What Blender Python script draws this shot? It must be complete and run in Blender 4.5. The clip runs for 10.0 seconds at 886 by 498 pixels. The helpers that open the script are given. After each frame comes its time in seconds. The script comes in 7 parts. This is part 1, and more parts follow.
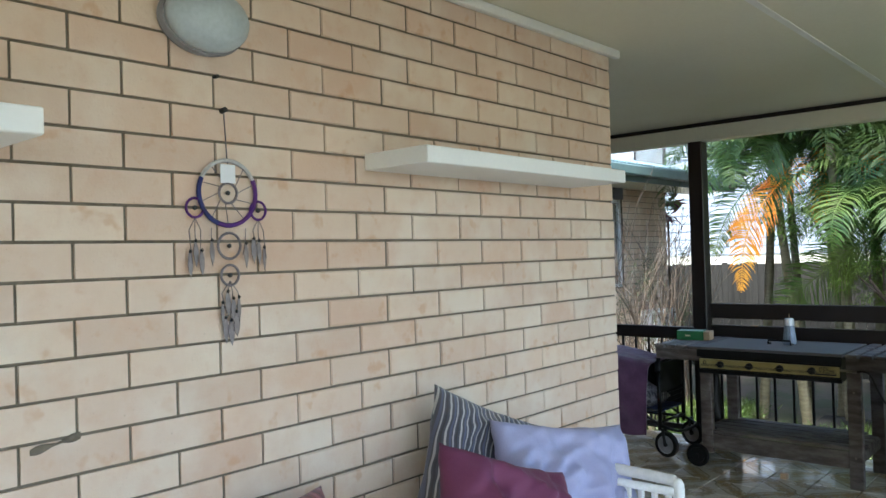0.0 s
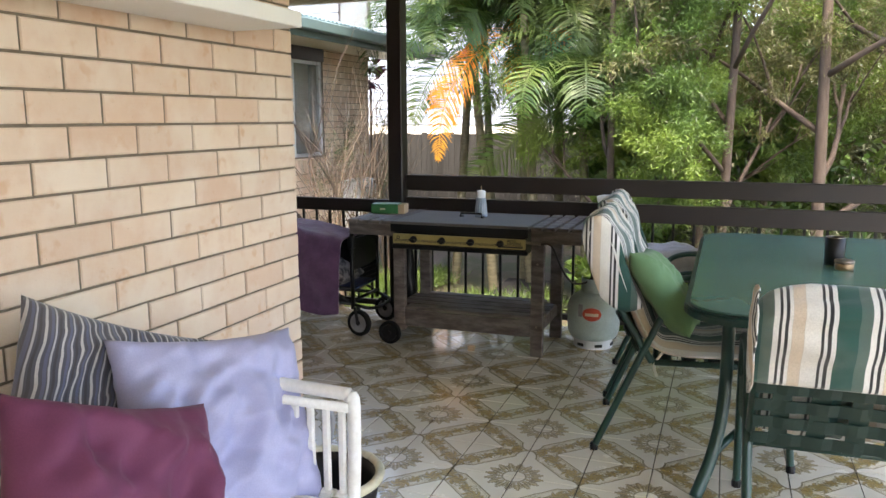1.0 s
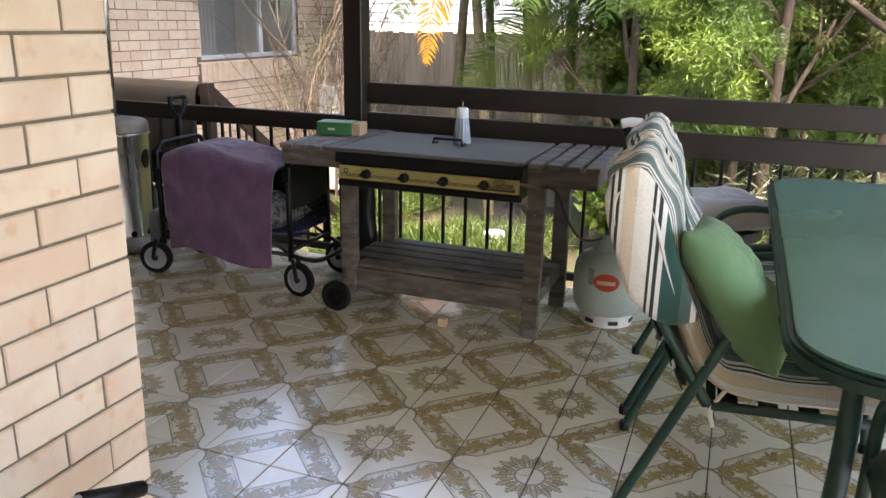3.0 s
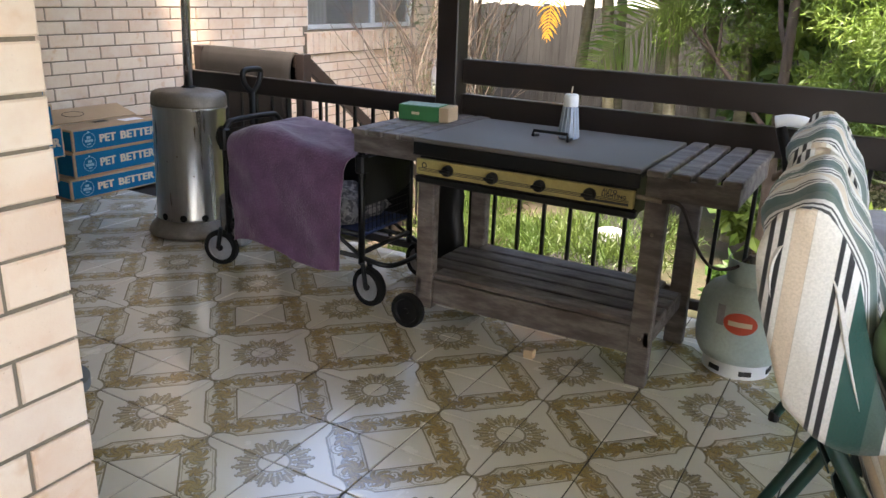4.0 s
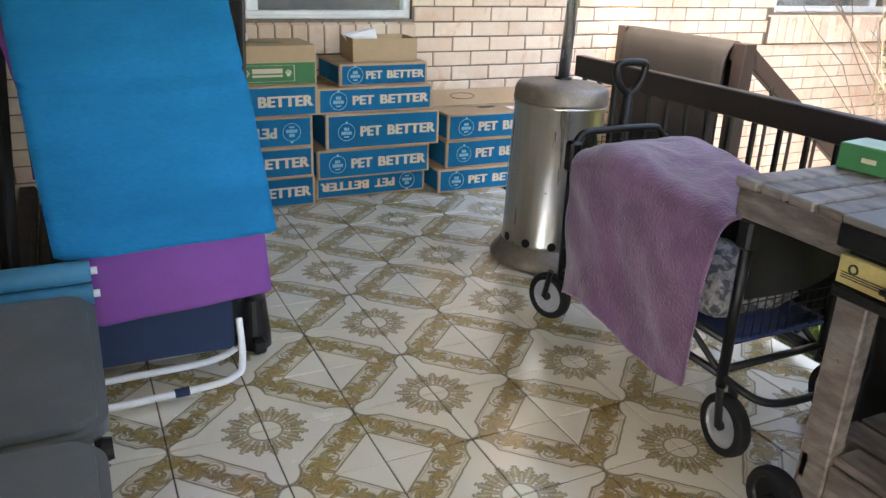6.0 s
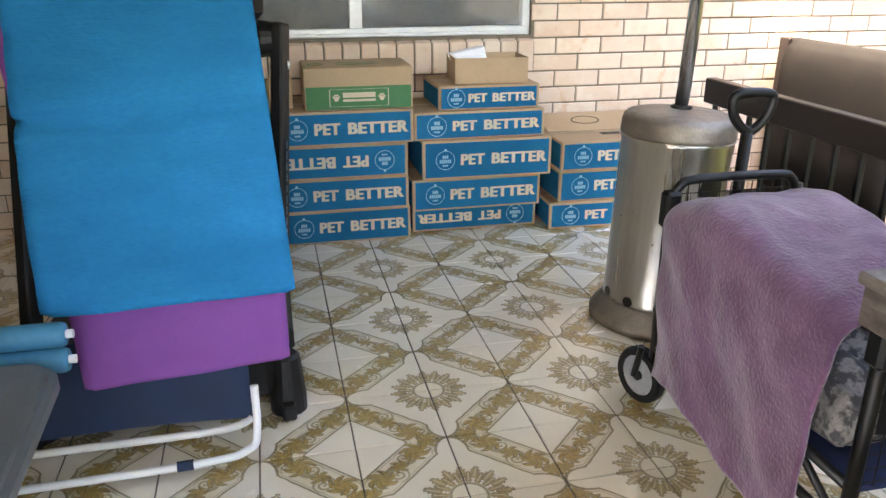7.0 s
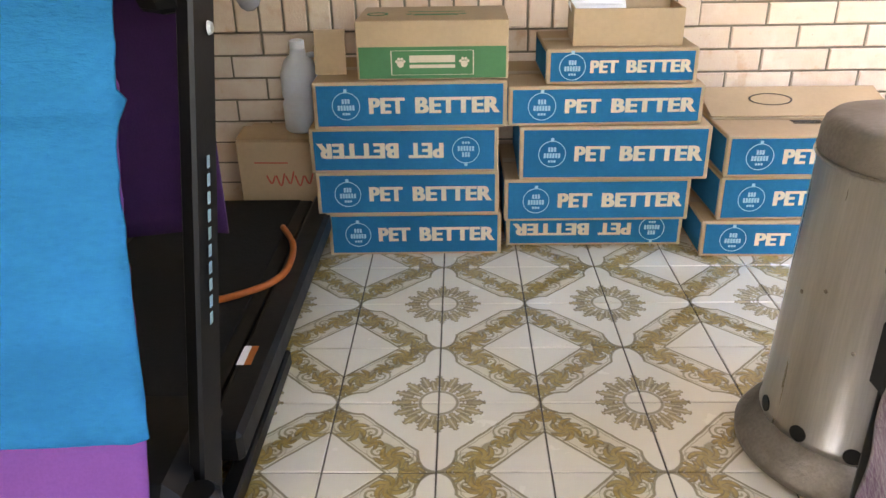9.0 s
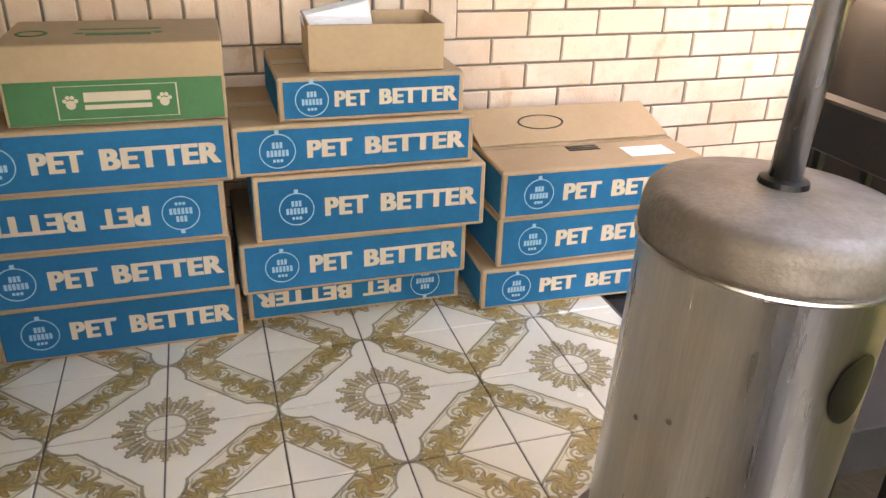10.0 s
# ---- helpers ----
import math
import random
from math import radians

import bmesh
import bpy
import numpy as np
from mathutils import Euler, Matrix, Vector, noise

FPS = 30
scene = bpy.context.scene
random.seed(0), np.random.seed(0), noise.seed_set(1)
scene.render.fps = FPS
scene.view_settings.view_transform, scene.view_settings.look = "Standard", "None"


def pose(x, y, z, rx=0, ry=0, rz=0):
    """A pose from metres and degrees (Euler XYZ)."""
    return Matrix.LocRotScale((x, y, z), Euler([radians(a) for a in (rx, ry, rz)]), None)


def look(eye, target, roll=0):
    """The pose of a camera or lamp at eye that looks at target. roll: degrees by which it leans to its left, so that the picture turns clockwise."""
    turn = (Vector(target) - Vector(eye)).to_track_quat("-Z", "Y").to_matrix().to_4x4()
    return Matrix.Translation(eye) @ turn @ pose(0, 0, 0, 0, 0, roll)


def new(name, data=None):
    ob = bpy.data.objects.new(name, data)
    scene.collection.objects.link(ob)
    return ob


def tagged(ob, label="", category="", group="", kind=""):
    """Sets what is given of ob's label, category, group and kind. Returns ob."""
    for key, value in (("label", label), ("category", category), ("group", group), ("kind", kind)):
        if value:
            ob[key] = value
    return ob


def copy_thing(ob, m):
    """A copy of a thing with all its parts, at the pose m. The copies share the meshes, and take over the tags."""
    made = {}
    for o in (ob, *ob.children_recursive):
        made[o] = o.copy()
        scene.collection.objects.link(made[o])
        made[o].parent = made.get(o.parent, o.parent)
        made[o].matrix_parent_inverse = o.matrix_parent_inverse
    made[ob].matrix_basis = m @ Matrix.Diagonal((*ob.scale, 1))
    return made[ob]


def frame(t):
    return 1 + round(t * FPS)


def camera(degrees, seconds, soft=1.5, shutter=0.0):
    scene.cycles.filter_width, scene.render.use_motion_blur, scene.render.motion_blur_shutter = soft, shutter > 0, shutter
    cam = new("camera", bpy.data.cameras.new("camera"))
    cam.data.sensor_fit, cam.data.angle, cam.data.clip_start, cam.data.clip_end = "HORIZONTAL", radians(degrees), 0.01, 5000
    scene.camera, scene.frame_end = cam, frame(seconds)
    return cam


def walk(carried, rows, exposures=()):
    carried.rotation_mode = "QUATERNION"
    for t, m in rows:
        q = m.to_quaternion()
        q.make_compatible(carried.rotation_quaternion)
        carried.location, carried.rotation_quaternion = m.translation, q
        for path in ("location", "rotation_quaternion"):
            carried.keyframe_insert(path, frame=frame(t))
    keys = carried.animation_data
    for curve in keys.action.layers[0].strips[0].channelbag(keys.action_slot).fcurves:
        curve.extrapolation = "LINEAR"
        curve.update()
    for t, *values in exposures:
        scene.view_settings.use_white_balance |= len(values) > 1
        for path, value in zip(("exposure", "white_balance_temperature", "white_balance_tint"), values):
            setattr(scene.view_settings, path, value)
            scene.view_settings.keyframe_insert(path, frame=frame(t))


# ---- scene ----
cam = camera(59.7, 10.0)
PATH = [
    (0, (0.227, 0.361, 1.386), (1.727, 1.683, 1.406), -1.7),
    (0.5, (0.419, 0.473, 1.362), (2.189, 1.387, 1.189), -1.9),
    (1, (0.770, 0.536, 1.370), (2.624, 1.218, 1.037), -0.2),
    (1.5, (1.096, 0.6, 1.337), (2.954, 1.202, 0.907), 0.3),
    (2, (1.406, 0.713, 1.318), (3.261, 1.28, 0.829), 0.5),
    (2.2, (1.526, 0.729, 1.321), (3.375, 1.296, 0.811), 0.8),
    (3.3, (2.17, 0.843, 1.304), (3.934, 1.576, 0.709), 1.4),
    (3.5, (2.284, 0.882, 1.296), (4.023, 1.66, 0.687), 1.6),
    (4, (2.602, 0.926, 1.281), (4.249, 1.866, 0.644), 2.0),
    (4.5, (2.887, 1.056, 1.269), (4.391, 2.194, 0.605), 2.1),
    (5, (3.149, 1.185, 1.251), (4.455, 2.533, 0.561), 2.1),
    (5.5, (3.417, 1.278, 1.238), (4.467, 2.826, 0.531), 2.7),
    (6, (3.639, 1.468, 1.22), (4.461, 3.143, 0.501), 2.1),
    (6.2, (3.715, 1.554, 1.222), (4.459, 3.264, 0.5), 2.0),
    (7.3, (4.198, 1.866, 1.229), (4.516, 3.712, 0.529), -0.4),
    (7.5, (4.24, 1.976, 1.223), (4.516, 3.829, 0.524), -0.4),
    (8, (4.409, 2.207, 1.192), (4.545, 4.071, 0.48), -0.4),
    (8.5, (4.554, 2.421, 1.169), (4.53, 4.27, 0.407), -0.4),
    (9, (4.559, 2.687, 1.146), (4.511, 4.5, 0.301), -1.1),
    (9.5, (4.578, 2.976, 1.138), (4.688, 4.755, 0.232), -0.8),
    (10, (4.664, 3.247, 1.139), (5.209, 4.963, 0.267), 1.8),
]
walk(cam, [(t, look(eye, target, roll)) for t, eye, target, roll in PATH],
     exposures=[(0, 2.70, 6000, 6), (0.5, 2.95, 6600, 10), (1, 3.09, 7200, 16), (2, 3.19, 7800, 20), (3.5, 3.39, 7300, 18), (4.5, 3.53, 7200, 17), (5, 3.77, 7200, 16), (6, 4.27, 7400, 16), (7.5, 4.72, 8000, 19), (9, 4.85, 8500, 22), (9.5, 4.83, 9300, 24), (10, 4.82, 9300, 25)])

# ---- world, sun and exposure ----
world = bpy.data.worlds.new("sky")
scene.world = world
world.use_nodes = True
wn = world.node_tree.nodes
sky = wn.new("ShaderNodeTexSky")
sky.sky_type, sky.sun_disc = "NISHITA", False
sky.sun_elevation, sky.sun_rotation = radians(62), radians(243)
sky.air_density, sky.dust_density = 1.0, 2.2
world.node_tree.links.new(sky.outputs[0], wn["Background"].inputs[0])
wn["Background"].inputs[1].default_value = 0.15
sun = new("sun", bpy.data.lights.new("sun", "SUN"))
sun.data.energy, sun.data.angle, sun.data.color = 2.1, radians(10), (1.0, 0.95, 0.86)
sun.matrix_world = look((-4.5, -2.3, 9.5), (0, 0, 0))

# ---- node helpers ----


class S:
    """A socket that builds Math nodes with the usual operators."""

    def __init__(self, tree, sock):
        self.t, self.s = tree, sock

    def op(self, kind, *others):
        n = self.t.nodes.new("ShaderNodeMath")
        n.operation = kind
        for i, o in enumerate((self, *others)):
            if isinstance(o, S):
                self.t.links.new(o.s, n.inputs[i])
            else:
                n.inputs[i].default_value = o
        return S(self.t, n.outputs[0])

    def __add__(self, o): return self.op("ADD", o)
    def __sub__(self, o): return self.op("SUBTRACT", o)
    def __mul__(self, o): return self.op("MULTIPLY", o)
    def __truediv__(self, o): return self.op("DIVIDE", o)
    def __lt__(self, o): return self.op("LESS_THAN", o)
    def __gt__(self, o): return self.op("GREATER_THAN", o)
    def abs(self): return self.op("ABSOLUTE")
    def fract(self): return self.op("FRACT")
    def sin(self): return self.op("SINE")
    def max(self, o): return self.op("MAXIMUM", o)
    def min(self, o): return self.op("MINIMUM", o)

    def band(self, a, b, soft):
        """1 between a and b, with soft edges."""
        return self.step(a, soft) * (self.step(b, soft) * -1 + 1)

    def step(self, a, soft):
        n = self.t.nodes.new("ShaderNodeMapRange")
        n.interpolation_type = "SMOOTHSTEP"
        self.t.links.new(self.s, n.inputs[0])
        n.inputs[1].default_value, n.inputs[2].default_value = a - soft, a + soft
        return S(self.t, n.outputs[0])


def link(tree, value, sock):
    if isinstance(value, S):
        tree.links.new(value.s, sock)
    else:
        sock.default_value = value


def mixed(tree, fac, a, b, blend="MIX"):
    """A colour mix; a and b are sockets or colours."""
    n = tree.nodes.new("ShaderNodeMix")
    n.data_type, n.blend_type = "RGBA", blend
    link(tree, fac, n.inputs[0])
    for v, s in ((a, n.inputs[6]), (b, n.inputs[7])):
        if isinstance(v, tuple):
            s.default_value = (*v[:3], 1)
        else:
            tree.links.new(v, s)
    return n.outputs[2]


def noise_of(tree, where, scale, detail=4.0, rough=0.55):
    n = tree.nodes.new("ShaderNodeTexNoise")
    tree.links.new(where, n.inputs["Vector"])
    n.inputs["Scale"].default_value, n.inputs["Detail"].default_value, n.inputs["Roughness"].default_value = scale, detail, rough
    return S(tree, n.outputs[0])


def place_of(tree, world_space=True):
    if world_space:
        return tree.nodes.new("ShaderNodeNewGeometry").outputs["Position"]
    return tree.nodes.new("ShaderNodeTexCoord").outputs["Object"]


def stretched(tree, where, sx, sy, sz):
    n = tree.nodes.new("ShaderNodeMapping")
    tree.links.new(where, n.inputs[0])
    n.inputs["Scale"].default_value = (sx, sy, sz)
    return n.outputs[0]


def material(name):
    m = bpy.data.materials.new(name)
    m.use_nodes = True
    return m, m.node_tree, m.node_tree.nodes["Principled BSDF"]


def bumped(tree, bsdf, height, strength, distance=0.01):
    b = tree.nodes.new("ShaderNodeBump")
    tree.links.new(height.s, b.inputs["Height"])
    b.inputs["Strength"].default_value, b.inputs["Distance"].default_value = strength, distance
    tree.links.new(b.outputs[0], bsdf.inputs["Normal"])


def surf(name, col, col2=None, rough=0.6, metal=0.0, scale=6.0, fine=90.0, bump=0.15, stretch=None, world_space=True, dirt=0.3, spread=0.25, random_amount=0.0, sheen=0.0, spec=0.5):
    """A worn surface: two colours in large patches, fine grain, uneven gloss and relief."""
    m, t, b = material(name)
    col2 = col2 or tuple(c * (1 - dirt) for c in col)
    w = place_of(t, world_space)
    if stretch:
        w = stretched(t, w, *stretch)
    big, small = noise_of(t, w, scale), noise_of(t, w, fine, 3.0)
    c = mixed(t, big.step(0.5, spread), col, col2)
    c = mixed(t, (small - 0.35) * 0.9, c, tuple(x * (1 - dirt) for x in col2))
    if random_amount:
        r = S(t, t.nodes.new("ShaderNodeObjectInfo").outputs["Random"])
        hsv = t.nodes.new("ShaderNodeHueSaturation")
        t.links.new(c, hsv.inputs["Color"])
        link(t, r * random_amount + (1 - random_amount / 2), hsv.inputs["Value"])
        c = hsv.outputs[0]
    t.links.new(c, b.inputs["Base Color"])
    link(t, big * 0.25 + (rough - 0.12), b.inputs["Roughness"])
    b.inputs["Metallic"].default_value = metal
    b.inputs["Specular IOR Level"].default_value = spec
    if sheen:
        b.inputs["Sheen Weight"].default_value = sheen
    if bump:
        bumped(t, b, small * 0.6 + big * 0.4, bump)
    return m


def brick_material():
    m, t, b = material("cream_brick")
    w = place_of(t)
    r = S(t, t.nodes.new("ShaderNodeObjectInfo").outputs["Random"])
    isl = S(t, t.nodes.new("ShaderNodeNewGeometry").outputs["Random Per Island"])
    rnd = (r * 7.31 + isl * 5.77).fract()
    big, mid, small = noise_of(t, w, 5.0), noise_of(t, w, 17.0), noise_of(t, w, 130.0, 4.0)
    c = mixed(t, rnd, (0.69, 0.555, 0.425), (0.60, 0.455, 0.345))
    c = mixed(t, (rnd * 13.7).fract().step(0.78, 0.18) * 0.5, c, (0.60, 0.40, 0.28))
    c = mixed(t, mid.step(0.60, 0.16) * 0.40, c, (0.58, 0.37, 0.25))
    c = mixed(t, noise_of(t, w, 11.0, 3.0).step(0.64, 0.06) * 0.5, c, (0.52, 0.28, 0.14))
    c = mixed(t, big.step(0.56, 0.12) * 0.5, c, (0.72, 0.64, 0.53))
    c = mixed(t, small.step(0.72, 0.05) * 0.5, c, (0.30, 0.22, 0.16))
    t.links.new(c, b.inputs["Base Color"])
    b.inputs["Roughness"].default_value = 0.85
    bumped(t, b, small + mid, 0.35, 0.004)
    return m


def tile_material():
    """Glazed tile: a leaf rosette where four tiles meet, scrolled bands round plain diamonds."""
    m, t, b = material("patterned_tile")
    w = place_of(t)
    wob = t.nodes.new("ShaderNodeSeparateXYZ")
    t.links.new(w, wob.inputs[0])
    X, Y = S(t, wob.outputs[0]), S(t, wob.outputs[1])
    coarse, mid, fine = noise_of(t, w, 12.0, 2.0), noise_of(t, w, 30.0, 2.0), noise_of(t, w, 75.0, 3.0)
    sway = (mid - 0.5) * 0.05
    u = ((((X - 4.5 + 0.25) / 0.5).fract() - 0.5) * 4.0).abs() * 0.5
    v = ((((Y - 4.25 + 0.25) / 0.5).fract() - 0.5) * 4.0).abs() * 0.5
    s, e = u + v + sway * 0.4, u - v
    d = e.abs()
    radius = (u * u + v * v).op("SQRT")
    angle = v.op("ARCTAN2", u)

    def leaf_ring(count, shift, r0, r1, fat):
        """Pointed, notched leaves round the junction."""
        a = ((angle * (count / math.tau) + shift).fract() - 0.5).abs() * 2.0
        f = (radius - r0) / (r1 - r0)
        hull = (f * f * f * -1 + 1.0) * fat - (f * 14.0 + 0.6).sin().abs() * 0.30 + (fine - 0.5) * 0.5
        inside = (hull - a).step(0.0, 0.07) * f.band(0.0, 1.0, 0.03)
        vein = (a.step(0.10, 0.06) * -1 + 1) * f.band(0.1, 0.8, 0.1)
        rim = (hull - a).band(0.0, 0.14, 0.06) * f.band(0.0, 1.0, 0.03)
        return inside, vein, rim

    o_in, o_vein, o_rim = leaf_ring(16, 0.5, 0.27, 0.485, 0.98)
    i_in, i_vein, i_rim = leaf_ring(16, 0.0, 0.205, 0.40, 0.90)
    leaf = o_in.max(i_in)
    # band outline: a straight edge with a rounded lobe at either end
    big, small = u.max(v), u.min(v)
    p1, p2 = (big - 0.735) / 0.25, small / 0.165
    lobe = ((p1 * p1 + p2 * p2).op("SQRT") - 1.0) * 0.2
    edge_in = (s - 0.885).min(lobe) + (mid - 0.5) * 0.02
    edge_out = s * -1 + 1.455
    body = edge_in.step(0.0, 0.010) * edge_out.step(0.0, 0.010)
    line = edge_in.band(-0.006, 0.028, 0.008).max(edge_out.band(-0.006, 0.026, 0.008))
    line = line.max(edge_in.band(0.052, 0.066, 0.006) * 0.55).max(edge_out.band(0.050, 0.064, 0.006) * 0.55)
    line = line * s.step(0.6, 0.02) * (s.step(1.5, 0.01) * -1 + 1)
    # scrolls: a waving vine, spirals in its bends, acanthus leaves between them
    q = s - 1.17
    vine = (q - (e * 8.6 + 0.4).sin() * 0.075 + sway)
    scroll = (vine.abs().step(0.040, 0.012) * -1 + 1) * (d.step(0.80, 0.04) * -1 + 1)
    curl, foliage, dark = scroll, None, line * 0.8
    for ce, cq, size, turn in ((-0.20, 0.09, 0.15, 1), (0.16, -0.09, 0.16, -1), (0.52, 0.09, 0.13, 1), (-0.58, -0.07, 0.13, -1)):
        g1, g2 = e - ce, q - cq
        rho = (g1 * g1 + g2 * g2).op("SQRT")
        turns = (g2.op("ARCTAN2", g1) * turn + rho * (2.0 * math.tau / size)).sin()
        curl = curl.max(turns.step(0.15, 0.22) * (rho.step(size, 0.01) * -1 + 1))
    for ce, cq, size, lean in ((-0.42, 0.04, 0.23, 0.4), (0.38, 0.05, 0.22, 2.2), (0.0, 0.02, 0.15, 1.2), (0.72, -0.02, 0.16, 0.1), (-0.76, 0.02, 0.17, 3.0)):
        g1, g2 = e - ce, q - cq
        rho = (g1 * g1 + g2 * g2).op("SQRT")
        ang = g2.op("ARCTAN2", g1) + lean + rho * 6.0
        hull = (ang * 3.0).sin().abs() * (size * 0.55) + size * 0.5 + (mid - 0.5) * 0.10
        blade = (hull - rho).step(0.0, 0.012)
        foliage = blade if foliage is None else foliage.max(blade)
        dark = dark.max((hull - rho).band(-0.004, 0.018, 0.008) * 0.85).max(blade * (ang * 6.0).sin().step(0.75, 0.2) * 0.6)
    curl, foliage = curl * body, foliage * body
    dark = dark * body.max(line)
    white = mixed(t, noise_of(t, w, 2.2).step(0.5, 0.3), (0.80, 0.735, 0.60), (0.73, 0.66, 0.52))
    gold = mixed(t, fine.step(0.5, 0.15), (0.43, 0.265, 0.042), (0.27, 0.165, 0.024))
    gold = mixed(t, coarse.step(0.5, 0.2) * 0.6, gold, (0.38, 0.275, 0.075))
    c = mixed(t, body * (coarse.step(0.5, 0.2) * 0.25 + 0.22), white, (0.62, 0.51, 0.29))
    c = mixed(t, curl * 0.85, c, (0.27, 0.215, 0.10))
    c = mixed(t, foliage * 0.92, c, gold)
    c = mixed(t, leaf * 0.9, c, mixed(t, mid.step(0.5, 0.15), (0.36, 0.255, 0.085), (0.25, 0.18, 0.07)))
    c = mixed(t, o_vein.max(i_vein) * leaf * 0.55, c, (0.70, 0.61, 0.42))
    c = mixed(t, o_rim.max(i_rim) * 0.6, c, (0.13, 0.095, 0.04))
    c = mixed(t, dark * 0.85, c, (0.16, 0.12, 0.05))
    c = mixed(t, radius.band(0.17, 0.20, 0.008) * 0.7, c, (0.20, 0.15, 0.07))
    specks = noise_of(t, w, 160.0, 2.0).step(0.74, 0.03) * noise_of(t, w, 1.4).step(0.5, 0.1)
    c = mixed(t, specks * 0.5, c, (0.15, 0.12, 0.09))
    t.links.new(c, b.inputs["Base Color"])
    relief = leaf.max(curl).max(foliage)
    link(t, noise_of(t, w, 9.0) * 0.20 + 0.14 + relief * 0.15, b.inputs["Roughness"])
    b.inputs["Coat Weight"].default_value, b.inputs["Coat Roughness"].default_value = 1.0, 0.16
    b.inputs["Coat IOR"].default_value = 1.65
    bumped(t, b, relief * 0.8 + dark * -0.5 + fine * relief * 0.5 + mid * 0.10, 0.9, 0.004)
    return m


def stripe_material(name, period, bands, base, axis=0, rough=0.9, weave=True):
    """Woven stripes across the object's own x (axis 0), y or z."""
    m, t, b = material(name)
    sep = t.nodes.new("ShaderNodeSeparateXYZ")
    o = place_of(t, False)
    t.links.new(o, sep.inputs[0])
    f = ((S(t, sep.outputs[axis]) + 10.303) / period).fract()
    c = mixed(t, 0.0, base, base)
    for a, e, col in bands:
        c = mixed(t, f.band(a, e, 0.004), c, col)
    g = noise_of(t, o, 260.0, 2.0)
    c = mixed(t, (g - 0.3) * 0.5, c, (0.05, 0.06, 0.05))
    c = mixed(t, noise_of(t, o, 5.0).step(0.55, 0.15) * 0.18, c, (0.25, 0.22, 0.18))
    t.links.new(c, b.inputs["Base Color"])
    b.inputs["Roughness"].default_value = rough
    b.inputs["Sheen Weight"].default_value = 0.2
    bumped(t, b, g, 0.25, 0.003)
    return m


def leaf_material(name, a, b_col, c_col, through_light=0.35):
    m, t, b = material(name)
    isl = S(t, t.nodes.new("ShaderNodeNewGeometry").outputs["Random Per Island"])
    w = place_of(t)
    c = mixed(t, isl, a, b_col)
    c = mixed(t, noise_of(t, w, 1.6).step(0.52, 0.12) * 0.7, c, c_col)
    t.links.new(c, b.inputs["Base Color"])
    b.inputs["Roughness"].default_value = 0.45
    tr = t.nodes.new("ShaderNodeBsdfTranslucent")
    t.links.new(c, tr.inputs[0])
    mx = t.nodes.new("ShaderNodeMixShader")
    mx.inputs[0].default_value = through_light
    t.links.new(b.outputs[0], mx.inputs[1])
    t.links.new(tr.outputs[0], mx.inputs[2])
    t.links.new(mx.outputs[0], t.nodes["Material Output"].inputs[0])
    return m


def glass_material(name, tint, rough=0.02, alpha_like=0.85):
    """A pane: mostly clear, with a real reflection."""
    m, t, b = material(name)
    b.inputs["Base Color"].default_value = (*tint, 1)
    b.inputs["Roughness"].default_value = rough
    b.inputs["Transmission Weight"].default_value = alpha_like
    b.inputs["IOR"].default_value = 1.45
    w = place_of(t)
    bumped(t, b, noise_of(t, w, 1.5), 0.05, 0.02)
    return m


